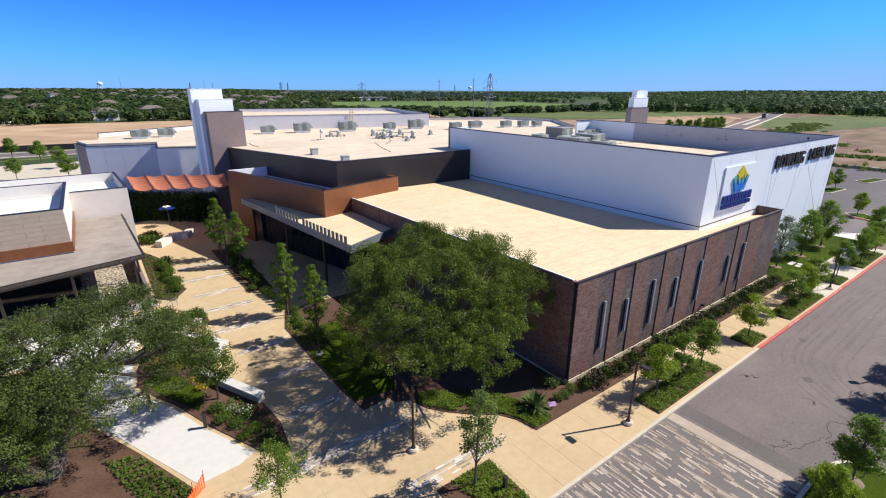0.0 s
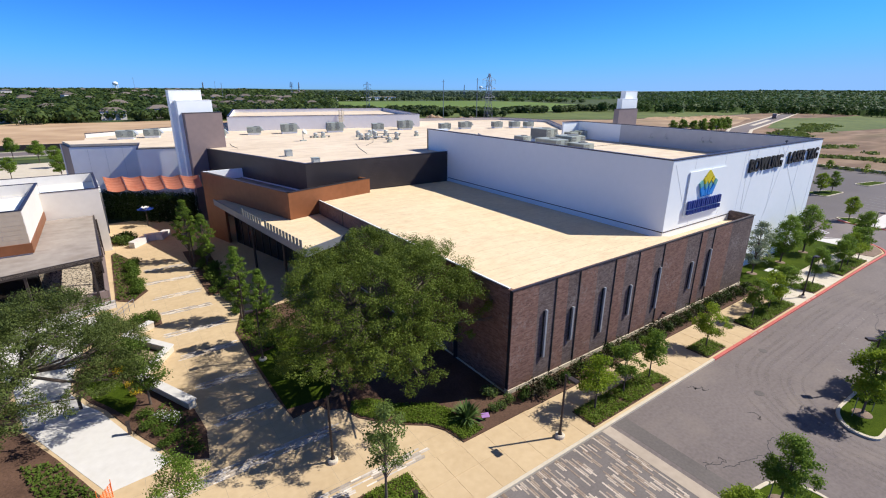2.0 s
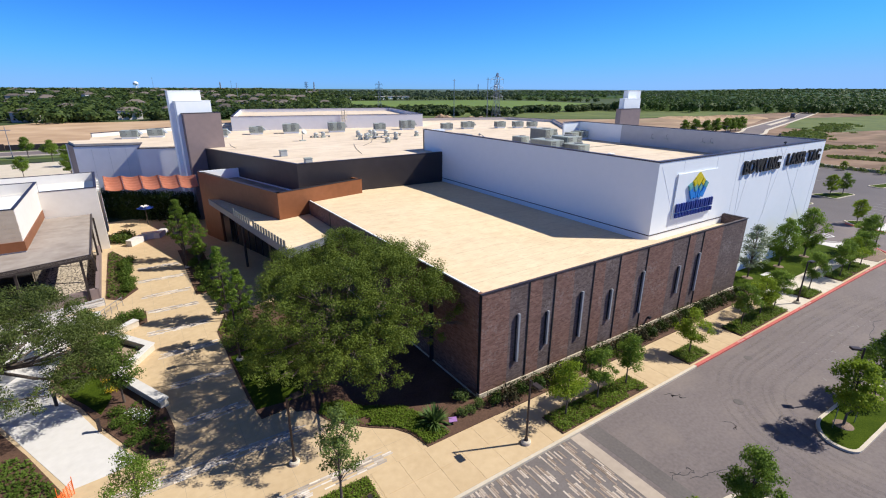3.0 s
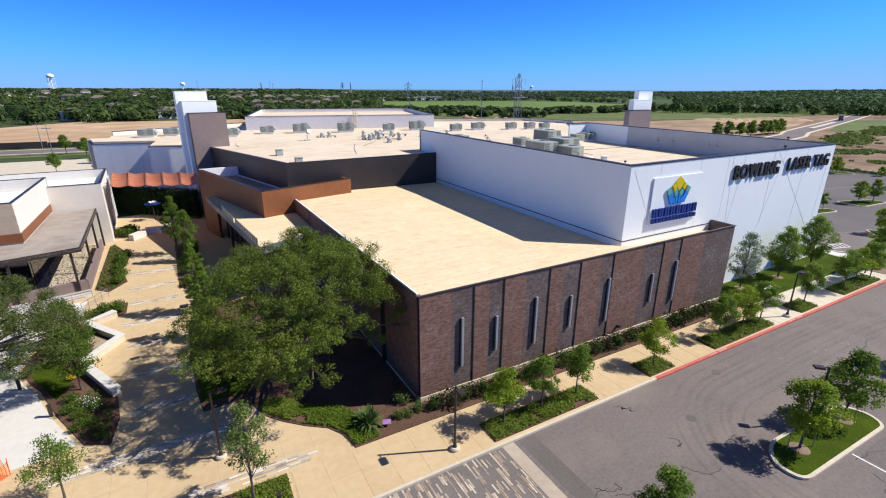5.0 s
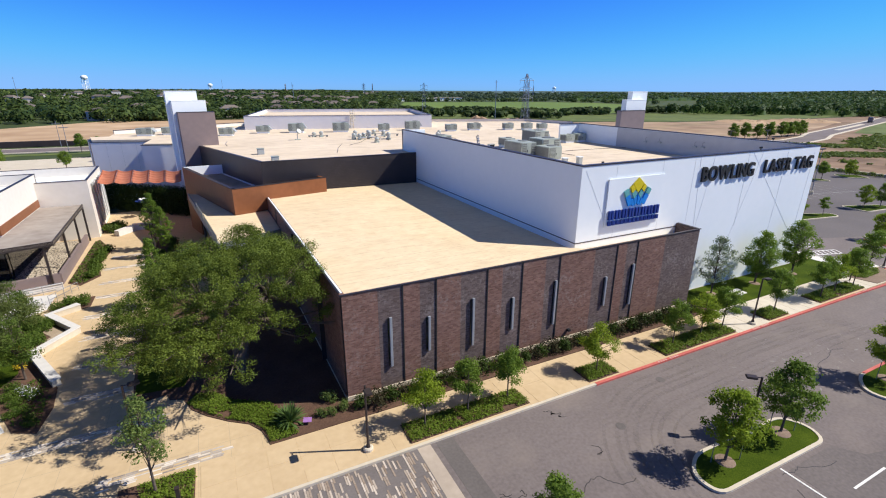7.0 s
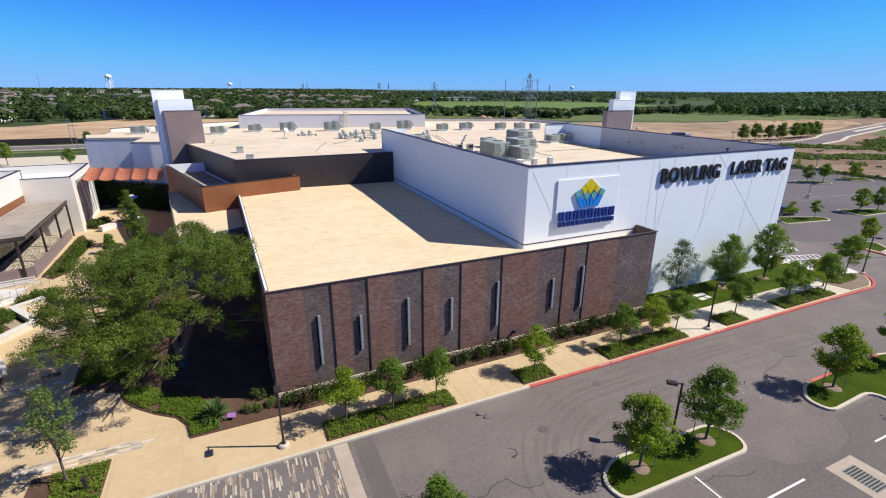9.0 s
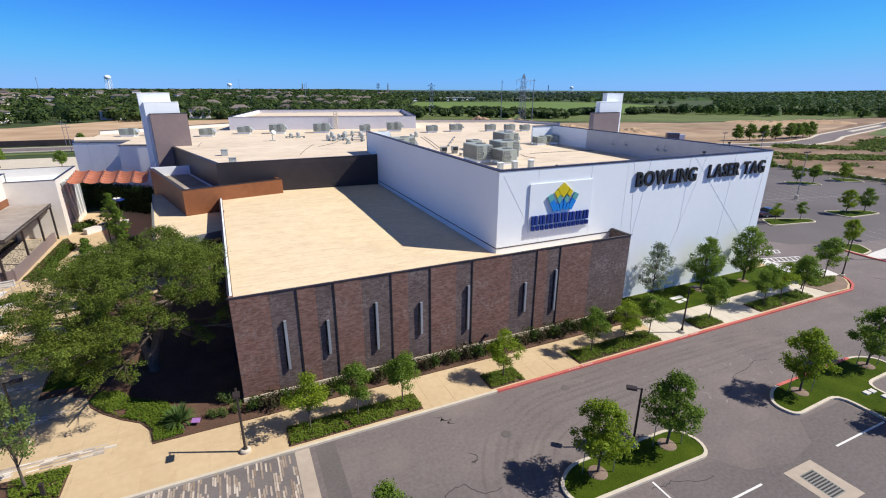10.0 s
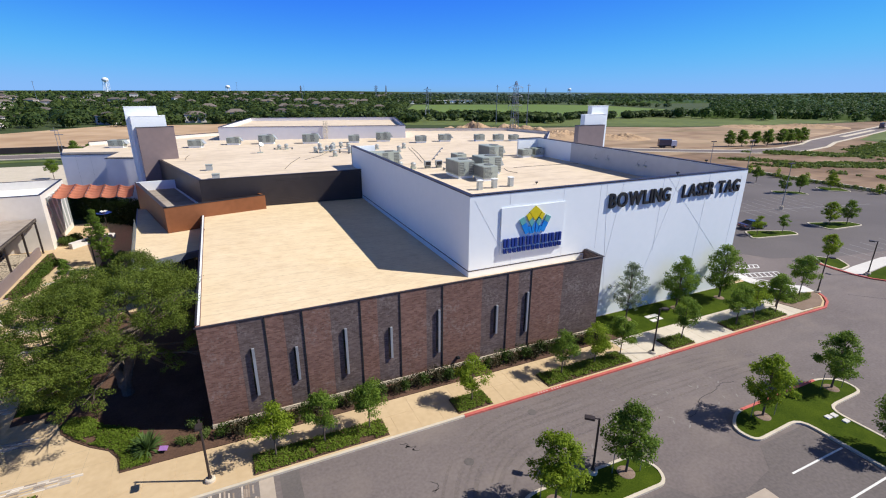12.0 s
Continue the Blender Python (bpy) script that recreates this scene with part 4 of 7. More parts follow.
def slab_tower(t, at, turn, slabs, depth=1.1):
    """A sign tower of upright slabs, each lower and further forward than the one behind."""
    for x0, x1, y0, top, mat, label in slabs:
        bm = box(x0, x1, y0, y0 + depth, 0.1, top, 0.02)
        bmesh.ops.transform(bm, matrix=pose(*at, 0, 0, turn), verts=bm.verts)
        part("slab", bm, mat, t, label)
        bm = box(x0 - 0.03, x1 + 0.03, y0 - 0.03, y0 + depth + 0.03, top, top + 0.07)
        bmesh.ops.transform(bm, matrix=pose(*at, 0, 0, turn), verts=bm.verts)
        part("cap", bm, COPING if mat is SLATE else WHITE, t)


tower = thing("entrance_tower", (17, 79, 0), "stepped white and brown slab tower at the entrance", "tower")
slab_tower(tower, (14.0, 77.6, 0), 10, [(0.1, 4.7, 2.0, 19.7, WHITE, "tall white slab"), (0.7, 5.7, 1.0, 18.25, WHITE, "white slab"), (1.2, 6.6, 0.0, 16.5, SLATE, "brown-grey slab")])
tower = thing("corner_tower", (88, 54, 0), "stepped white and brown slab tower at the far corner", "tower")
slab_tower(tower, (84.6, 53.0, 0), 0, [(4.4, 8.2, 2.0, 19.8, WHITE, "tall white slab"), (2.1, 7.0, 1.0, 18.4, WHITE, "white slab"), (0.1, 5.98, 0.0, 16.6, SLATE, "brown-grey slab")])
# rust brown band over the entrance
part("band", wall((14.9, 68.7), (20.4, 48.6), 6.15, 9.2, 0.35), CORTEN, cinema, "rust brown metal band")
part("band", wall((14.9, 68.7), (16.3, 63.6), 0.1, 6.15, 0.35), CORTEN, cinema)
part("band", wall((20.4, 48.6), (31.9, 51.7), 6.15, 9.2, 0.35), CORTEN, cinema, "rust brown metal band")
part("band", wall((31.9, 51.7), (31.4, 53.4), 7.0, 9.2, 0.35), CORTEN, cinema)
part("coping", coping((14.9, 68.7), (20.4, 48.6), 9.2, 0.45, 0.05), COPING, cinema)
part("coping", coping((20.4, 48.6), (31.9, 51.7), 9.2, 0.45, 0.05), COPING, cinema)
part("well_roof", prism([(15.3, 68.5), (20.7, 49.2), (24.1, 50.2), (24.1, 53.3), (19.9, 69.2)], 7.6, 8.0), PATIO_ROOF, cinema, "grey roof well behind the band")
part("well_wall", wall((20.2, 68.7), (15.1, 68.4), 7.6, 9.3, 0.3), WHITE, cinema, "white parapet of the roof well")
part("well_wall", wall((24.2, 54.6), (20.4, 68.6), 7.8, 8.08, 0.5), WHITE, cinema)
# entrance canopy and glazing
CANOPY = [(15.2, 64.2), (18.15, 37.6), (24.35, 40.4), (24.2, 50.0), (20.6, 48.9), (16.6, 63.4)]
part("canopy_roof", prism(inset(CANOPY, 0.12), 5.8, 6.12), MEMBRANE, cinema, "cream canopy roof")
for a, b in zip(CANOPY[:3], CANOPY[1:3]):
    part("fascia", wall(a, b, 5.45, 6.2, 0.12), STEEL, cinema, "grey-blue steel canopy edge")
part("soffit", prism(inset(CANOPY, 0.1), 5.5, 5.78), BRONZE, cinema)
GLAZE = [(17.3, 63.2), (21.9, 45.0), (24.2, 43.5)]
for a, b in zip(GLAZE, GLAZE[1:]):
    a, b = Vector(a), Vector(b)
    n = max(2, round((b - a).length / 1.7))
    part("glazing", wall(a, b, 0.15, 5.6, 0.05), GLASS, cinema, "dark entrance glazing")
    for k in range(n + 1):
        p = a + (b - a) * k / n
        part("mullion", box(p.x - 0.05, p.x + 0.05, p.y - 0.06, p.y + 0.06, 0.12, 5.6), BRONZE, cinema)
for x, y in ((16.9, 52), (17.9, 43.5)):
    part("column", tube([(x, y, 0.1), (x, y, 5.5)], [0.14, 0.14], 12), BRONZE, cinema)
# raised letters along the canopy edge: plain upright bars
sign = thing("canopy_lettering", (17, 47, 6.2), "dark standing sign letters on the canopy edge", "sign")
a, b = Vector((16.35, 53.8)), Vector((18.1, 38.1))
d = (b - a).normalized()
for k in range(21):
    if k == 8:
        continue
    p = a + (b - a) * (k + 0.5) / 21
    bm = bmesh.new()
    add_box(bm, -0.21, 0.21, -0.04, 0.04, 0, 0.72 if k not in (0, 9) else 0.85, Matrix.Translation((p.x, p.y, 6.2)) @ Matrix.Rotation(math.atan2(d.y, d.x), 4, "Z"))
    part("letter_bar", bm, UNIT_DARK, sign)

# ---- signs on the white front ----
logo = thing("logo_sign", (52, 19.4, 9), "white sign board with blue and yellow crown emblem", "sign")
part("board", box(48.7, 55.45, 19.36, 19.46, 8.75, 13.0, 0.01), WHITE, logo, "white projecting board")


def plate(pts, y0, y1):
    bm = bmesh.new()
    front = [bm.verts.new((x, y0, z)) for x, z in pts]
    back = [bm.verts.new((x, y1, z)) for x, z in pts]
    bm.faces.new(front)
    bm.faces.new(back[::-1])
    for i in range(len(pts)):
        j = (i + 1) % len(pts)
        bm.faces.new((front[j], front[i], back[i], back[j]))
    return bm


cx = 52.15
part("emblem_piece", plate([(cx, 12.92), (cx + 0.62, 12.42), (cx + 0.30, 11.95), (cx, 11.62), (cx - 0.30, 11.95), (cx - 0.62, 12.42)], 19.2, 19.34), SIGN_YELLOW, logo, "yellow diamond")
for s in (-1, 1):
    part("emblem_piece", plate([(cx + s * 0.66, 12.36), (cx + s * 0.96, 12.12), (cx + s * 0.70, 11.62), (cx + s * 0.38, 11.92)], 19.17, 19.33), SIGN_YELLOW, logo, "yellow tip")
    part("emblem_piece", plate([(cx + s * 0.69, 11.58), (cx + s * 0.37, 11.88), (cx + s * 0.10, 11.45), (cx + s * 0.38, 11.06)], 19.2, 19.34), SIGN_TEAL, logo, "teal bar")
    part("emblem_piece", plate([(cx + s * 0.37, 11.02), (cx + s * 0.09, 11.4), (cx + s * 0.06, 10.62), (cx + s * 0.22, 10.42)], 19.2, 19.34), SIGN_BLUE, logo, "sky blue chip")
    part("emblem_piece", plate([(cx + s * 1.22, 12.02), (cx + s * 1.66, 11.78), (cx + s * 1.42, 11.28), (cx + s * 0.98, 11.52)], 19.2, 19.34), SIGN_TEAL, logo, "teal bar")
    part("emblem_piece", plate([(cx + s * 0.97, 11.49), (cx + s * 1.41, 11.25), (cx + s * 0.98, 10.42), (cx + s * 0.55, 10.62)], 19.2, 19.34), SIGN_BLUE, logo, "sky blue bar")
    part("emblem_piece", plate([(cx + s * 0.52, 11.12), (cx + s * 0.74, 10.98), (cx + s * 0.50, 10.42), (cx + s * 0.30, 10.52)], 19.2, 19.34), SIGN_BLUE, logo, "sky blue chip")
for row, n, step, z0, z1, stroke in ((0, 8, 0.8, 9.42, 10.22, 0.23), (1, 13, 0.49, 8.9, 9.28, 0.13)):
    for k in range(n):
        for side in (0, 1):
            x = 48.95 + step * k + side * (stroke + 0.45 * stroke)
            part("letter_bar", box(x, x + stroke, 19.15, 19.34, z0, z1, 0.01), NAVY, logo, "dark blue raised bar")


def letters(name, text, x0, x1, z0, high, label):
    """Raised letters on the white front, each a mesh of its own."""
    t = thing(name, ((x0 + x1) / 2, 19.4, z0), label, "sign")
    made, pen = [], 0.0
    for ch in text:
        if ch == " ":
            pen += 0.34
            continue
        cu = bpy.data.curves.new("letter", "FONT")
        cu.body, cu.extrude, cu.offset = ch, 0.12, 0.022
        ob = bpy.data.objects.new("letter", cu)
        me = bpy.data.meshes.new_from_object(ob)
        bpy.data.objects.remove(ob)
        co = np.empty(3 * len(me.vertices))
        me.vertices.foreach_get("co", co)
        co = co.reshape(-1, 3)
        wide = co[:, 0].max() - co[:, 0].min()
        co[:, 0] += pen - co[:, 0].min()
        pen += wide + 0.11
        made.append((me, co))
    tall = max(co[:, 1].max() for _, co in made)
    for me, co in made:
        at = np.stack([x0 + co[:, 0] / (pen - 0.11) * (x1 - x0), 19.36 - co[:, 2] * 0.75, z0 + co[:, 1] / tall * high], 1)
        me.vertices.foreach_set("co", at.ravel())
        me.update()
        part("letter", me, BLACK, t)
    return t


letters("wall_letters", "BOWLING", 60.7, 68.8, 11.85, 1.4, "black raised capital letters reading BOWLING")
letters("wall_letters", "LASER TAG", 70.6, 79.5, 12.0, 1.35, "black raised capital letters reading LASER TAG")


# ---- the restaurant and the shade sail ----
cafe = thing("restaurant_building", (-8, 62, 0), "cream stucco restaurant with flat roofs and patio canopy", "building")
part("wall", wall((-30, 68.9), (3.2, 68.9), 0.1, 8.25, 0.3), CREAM, cafe, "cream stucco wall")
part("wall", wall((3.2, 69.21), (2.6, 82.7), 0.1, 8.25, 0.3), CREAM, cafe, "cream stucco side wall")
part("wall", wall((2.6, 82.7), (-30, 82.7), 0.1, 8.25, 0.3), CREAM, cafe)
part("roof", prism([(-30, 69.2), (2.9, 69.2), (2.3, 82.4), (-30, 82.4)], 6.6, 7.0), WHITE, cafe, "white membrane roof")
for a, b in (((-2.4, 68.9), (3.2, 68.9)), ((3.2, 69.4), (2.6, 82.7)), ((2.6, 82.7), (-30, 82.7))):
    part("coping", coping(a, b, 8.25, 0.3, 0.06), COPING, cafe)
part("wall", wall((-30, 54.5), (-2.6, 54.5), 0.1, 9.25, 0.3), CREAM, cafe)
part("wall", wall((-2.6, 54.81), (-2.6, 70.5), 5.0, 9.25, 0.3), CREAM, cafe, "cream stucco side wall")
part("wall", wall((-2.6, 70.5), (-30, 70.5), 7.0, 9.25, 0.3), CREAM, cafe)
part("roof", prism([(-30, 54.8), (-2.9, 54.8), (-2.9, 70.2), (-30, 70.2)], 7.6, 8.0), WHITE, cafe, "white membrane roof")
for a, b in (((-30, 54.5), (-2.6, 54.5)), ((-2.6, 54.95), (-2.6, 70.1)), ((-2.6, 70.5), (-30, 70.5))):
    part("coping", coping(a, b, 9.25, 0.3, 0.06), COPING, cafe)
# overlapping tan boards on the front, each a board of its own
for row in range(7):
    for col in range(9):
        x0 = -2.62 - 3.0 * (col + 1) + (1.2 if row % 2 else 0.0)
        x1 = min(x0 + 2.97, -2.62)
        z0 = 6.1 + 0.45 * row
        bm = bmesh.new()
        vs = [bm.verts.new(p) for p in ((x0, 54.472, z0), (x1, 54.472, z0), (x1, 54.48, z0 + 0.445), (x0, 54.48, z0 + 0.445), (x0, 54.5, z0), (x1, 54.5, z0), (x1, 54.5, z0 + 0.44), (x0, 54.5, z0 + 0.44))]
        for f in ((0, 1, 2, 3), (0, 4, 5, 1), (1, 5, 6, 2), (2, 6, 7, 3), (3, 7, 4, 0), (7, 6, 5, 4)):
            bm.faces.new([vs[i] for i in f])
        part("board", bm, BOARDS, cafe)
part("fascia", wall((-30, 54.34), (-2.5, 54.34), 5.15, 6.1, 0.16), CORTEN, cafe, "rust brown fascia band")
part("fascia", wall((-2.5, 54.5), (-2.5, 68.85), 5.15, 6.1, 0.1), CORTEN, cafe, "rust brown fascia band")
# upright fins on the east side
def slanted(top0, top1, low0, low1, z0, z1, out):
    """A leaning piece on the east wall, between two heights, given by its ends along the wall."""
    bm = bmesh.new()
    ring = []
    for y, z in ((low0, z0), (low1, z0), (top1, z1), (top0, z1)):
        x = 3.24 - (y - 70.9) * 0.044
        ring.append((bm.verts.new((x - 0.1, y, z)), bm.verts.new((x + out, y, z))))
    for (p, q), (u, v) in zip(ring, ring[1:] + ring[:1]):
        bm.faces.new((p, u, v, q))
    bm.faces.new([q for p, q in ring])
    bm.faces.new([p for p, q in reversed(ring)])
    bmesh.ops.recalc_face_normals(bm, faces=bm.faces[:])
    return bm


part("louvre_panel", slanted(70.9, 81.8, 73.6, 81.8, 1.2, 7.4, 0.1), LOUVRE, cafe, "grey-brown recessed louvre panel")
for f in (0.16, 0.36, 0.56, 0.78):
    part("fin", slanted(70.9 + 10.9 * f, 71.5 + 10.9 * f, 73.6 + 8.2 * f, 74.05 + 8.2 * f, 1.15, 7.45, 0.16), GREY_PANEL, cafe, "pale leaning fin")
# patio canopy
PATIO = [(-24, 43.3), (2.75, 49.9), (2.15, 68.6), (-24, 68.6)]
part("canopy_roof", prism(PATIO, 4.78, 5.0), PATIO_ROOF, cafe, "stained grey canopy roof")
for a, b in zip(PATIO[:2], PATIO[1:3]):
    part("canopy_edge", wall(a, b, 4.6, 5.08, 0.12), BRONZE, cafe, "dark steel canopy edge")
for f in (0.02, 0.2, 0.38, 0.56, 0.74):
    x, y = 2.3 - 26 * f, 50.2 - 6.5 * f
    part("post", box(x - 0.1, x + 0.1, y - 0.1, y + 0.1, 0.1, 4.7), BRONZE, cafe)
for y in (56.2, 62.3, 67.5):
    part("post", box(2.15, 2.35, y - 0.1, y + 0.1, 0.1, 4.7), BRONZE, cafe)
part("low_wall", wall((-24, 43.9), (2.45, 50.4), 0.1, 1.35, 0.4), SLATE, cafe, "brown-grey patio wall")
part("low_wall", wall((2.6, 50.4), (2.3, 66.5), 0.1, 1.35, 0.3), SLATE, cafe, "brown-grey patio wall")
part("glazing", wall((-24, 53.6), (-2.7, 53.9), 0.1, 4.7, 0.08), GLASS, cafe, "dark restaurant glazing")
part("glazing", wall((-2.6, 54.0), (-2.6, 68.4), 0.1, 4.7, 0.08), GLASS, cafe)
part("patio_floor", prism([(-24, 44.5), (2.2, 51), (1.9, 68.3), (-24, 68.3)], 0.02, 0.15), MOSAIC, cafe, "pale stone mosaic patio floor")

sail = thing("shade_sail", (9, 70, 8.3), "rippled rust orange canvas shade strips on cables", "shade sail")
for s in range(5):
    bm = bmesh.new()
    n, m = 9, 44
    a0, a1 = Vector((3.7, 78.0)), Vector((14.7, 69.6))
    b0, b1 = Vector((4.0, 70.4)), Vector((14.6, 66.8))
    grid = []
    for i in range(n + 1):
        f = (s + i / n * 0.985) / 5
        row = []
        for j in range(m + 1):
            t = j / m
            p = (a0 + (a1 - a0) * f) * (1 - t) + (b0 + (b1 - b0) * f) * t
            sag = -0.24 * math.sin(math.pi * i / n) - (0.65 + 0.45 * f) * t + 0.11 * math.sin(t * math.pi * 10)
            row.append(bm.verts.new((p.x, p.y, 8.25 + sag + 0.45 * f)))
        grid.append(row)
    for i in range(n):
        for j in range(m):
            bm.faces.new((grid[i][j], grid[i + 1][j], grid[i + 1][j + 1], grid[i][j + 1]))
    bmesh.ops.solidify(bm, geom=bm.faces[:], thickness=0.02)
    part("canvas", bm, SAIL, sail, smooth=True)
for f in (0, 0.2, 0.4, 0.6, 0.8, 1.0):
    p, q = a0 + (a1 - a0) * f, b0 + (b1 - b0) * f
    part("cable", tube([(p.x, p.y, 8.28 + 0.45 * f), (q.x, q.y, 7.62)], [0.025, 0.025], 6), STEEL, sail)

# seat wall, zigzag
seat = thing("seat_wall", (5, 35, 0.1), "low zigzag white concrete seat wall", "seat wall")
ZIG = [(5.4, 42.2), (3.4, 40.7), (6.2, 36.6), (4.0, 33.2), (6.55, 27.9)]
part("base", prism(strip_along(ZIG, 0.52), 0.05, 0.64), KERB, seat)
part("cap", prism(strip_along(ZIG, 0.66), 0.644, 0.74), WHITE_PAVE, seat, "smooth white coping")

planter = thing("corner_planter", (8, 71, 0.1), "angular pale concrete planter bench at the court", "planter")
for pts, z in (([(5.6, 68.0), (7.4, 70.3), (6.7, 71.0), (5.0, 68.7)], 0.9), ([(7.0, 70.4), (9.0, 70.7), (8.8, 71.4), (6.9, 71.4)], 1.0), ([(9.0, 70.2), (10.2, 72.6), (9.4, 72.9), (8.1, 70.7)], 0.85)):
    part("side", prism(pts, 0.05, z), WHITE_PAVE, planter)

statue = thing("garden_sculpture", (8.0, 79.0, 0.1), "blue and white flower-shaped garden sculpture on a post", "sculpture")
part("post", tube([(8, 79, 0.1), (8, 79, 2.6)], [0.08, 0.06], 8), BRONZE, statue)
for k in range(6):
    a = k * 1.047
    bm = bmesh.new()
    add_box(bm, 0.1, 1.1, -0.3, 0.3, -0.04, 0.04, pose(8, 79, 2.6, 0, 0, math.degrees(a)) @ pose(0, 0, 0, 0, -12, 0))
    part("petal", bm, NAVY, statue)
for k in range(5):
    a = k * 1.257
    bm = bmesh.new()
    add_box(bm, 0.0, 0.65, -0.2, 0.2, 0, 0.06, pose(8, 79, 2.75, 0, 0, math.degrees(a)) @ pose(0, 0, 0, 0, -35, 0))
    part("petal", bm, PAINT, statue, "white petal")


# ---- trees and shrubs ----
def limbs(bm, base, tips, r, rng, sides=6):
    for tip in tips:
        base_v, tip_v = Vector(base), Vector(tip)
        mid = base_v.lerp(tip_v, 0.5) + Vector((rng.uniform(-0.1, 0.1), rng.uniform(-0.1, 0.1), rng.uniform(0.0, 0.14))) * (tip_v - base_v).length
        add_tube(bm, [base_v, base_v.lerp(mid, 0.55), mid, tip_v], [r, r * 0.75, r * 0.55, r * 0.2], sides)


def tree(label, high, stem, wide, clumps, leaves, size, seed, leaf, stem_r=0.07, squash=1.0, group="", name="tree", tip=0.5, sprays=0.35):
    """A tapered trunk with limbs and a crown of leaf sprays in uneven clumps; stands at the origin."""
    rng = random.Random(seed)
    t = thing(name, (0, 0, 0), label, "tree", group)
    centres, spread = [], []
    mid, half = (high + stem) / 2, (high - stem) / 2
    for k in range(clumps):
        z = rng.uniform(-0.92, 0.92)
        a = rng.uniform(0, 6.283)
        f = math.sqrt(1 - z * z) * rng.uniform(0.3, 0.98) * (1 - tip * max(0, z))
        centres.append((f * wide * math.cos(a), f * wide * math.sin(a) * squash, mid + z * half * 0.86))
        spread.append([sprays * wide * rng.uniform(0.65, 1.15)] * 2 + [sprays * 0.75 * wide * rng.uniform(0.65, 1.15)])
    bm = bmesh.new()
    lean = (rng.uniform(-0.1, 0.1), rng.uniform(-0.1, 0.1))
    pts = [(lean[0] * f, lean[1] * f, high * 0.82 * f) for f in (0, 0.15, 0.4, 0.7, 1.0)]
    add_tube(bm, pts, [stem_r * 1.25, stem_r, stem_r * 0.8, stem_r * 0.5, stem_r * 0.2], 8)
    for c in centres[::2]:
        f = min(0.9, max(stem / high / 0.82 * 0.9, c[2] / high / 0.82 - 0.25))
        limbs(bm, (lean[0] * f, lean[1] * f, high * 0.82 * f), [c], stem_r * 0.4, rng, 5)
    part("trunk", bm, BARK, t)
    part("crown", leaf_mesh("crown", centres, spread, leaves, size, seed, 0.3, 0.15), leaf, t)
    return t


def scatter_trees(first, places):
    """Places copies of a tree (x, y, scale, turn); the first place takes the tree itself."""
    for k, (x, y, z, s, turn) in enumerate(places):
        m = Matrix.Translation((x, y, z)) @ Matrix.Rotation(turn, 4, "Z") @ Matrix.Scale(s, 4)
        if k == 0:
            first.matrix_basis = m
        else:
            ob = copy_thing(first, m)
            ob.matrix_basis = m


STREET = "slim young street tree with bright green leaves"
scatter_trees(tree(STREET, 4.2, 1.3, 1.35, 30, 5200, 0.066, 11, TREE_LEAF, 0.05, group="street trees"), [
    (28.3, 12.6, 0.15, 1.0, 0.3), (42.5, 12.5, 0.15, 0.95, 2.2), (54.5, 12.6, 0.15, 0.98, 4.0), (75.2, 12.3, 0.15, 1.05, 1.0), (105.6, 31.6, 0.12, 0.8, 0)])
scatter_trees(tree(STREET, 4.0, 1.4, 1.25, 28, 4800, 0.066, 12, MID_LEAF, 0.05, group="street trees"), [
    (31.4, 12.6, 0.15, 1.0, 0.9), (51.0, 12.6, 0.15, 1.0, 3.3), (65.0, 12.5, 0.15, 1.1, 5.0), (78.7, 12.2, 0.15, 1.1, 0.4), (110.6, 30.6, 0.12, 0.8, 1)])
scatter_trees(tree(STREET, 4.1, 1.3, 1.3, 30, 5000, 0.066, 13, MID_LEAF, 0.05, group="street trees"), [
    (34.5, 12.6, 0.15, 1.0, 1.9), (57.4, 12.6, 0.15, 1.0, 0.2), (72.4, 12.2, 0.15, 1.12, 4.4), (85.8, 13.9, 0.15, 1.28, 1)])
ISLE = "rounded young oak on a grass island"
scatter_trees(tree(ISLE, 5.4, 1.0, 1.72, 74, 8000, 0.078, 21, TREE_LEAF, 0.07, group="island trees", tip=0.62, sprays=0.26), [
    (42.5, 2.3, 0.12, 0.95, 0.5), (61.0, 2.2, 0.12, 0.98, 3.0), (25.3, 2.5, 0.12, 0.72, 1.0), (123.0, 30.2, 0.12, 0.85, 0), (158.5, 48.3, 0.12, 0.8, 2), (102.2, 19.6, 0.12, 0.78, 1)])
scatter_trees(tree(ISLE, 5.4, 1.0, 1.74, 74, 8000, 0.078, 22, MID_LEAF, 0.07, group="island trees", tip=0.6, sprays=0.26), [
    (47.9, 2.3, 0.12, 0.98, 2.5), (69.4, 2.1, 0.12, 0.98, 1.2), (65.2, -3.7, 0.12, 0.95, 5.1), (30.1, 2.4, 0.12, 0.80, 4), (126.8, 29.3, 0.12, 0.85, 3), (144.3, 50.6, 0.12, 0.8, 0)])
scatter_trees(tree("full rounded roadside tree beside the new road", 6.9, 0.5, 2.5, 46, 3600, 0.2, 24, MID_LEAF, 0.12, group="roadside trees", tip=0.35), [
    (223, 120, -0.1, 1.0, 2), (229, 118.4, -0.1, 1.04, 1), (235, 116.8, -0.1, 0.96, 4), (241, 115.2, -0.1, 1.06, 5), (253, 116.6, -0.1, 1.02, 0), (258.5, 117, -0.1, 0.98, 3), (264, 117.2, -0.1, 1.0, 1), (269.5, 117.4, -0.1, 1.04, 2)])
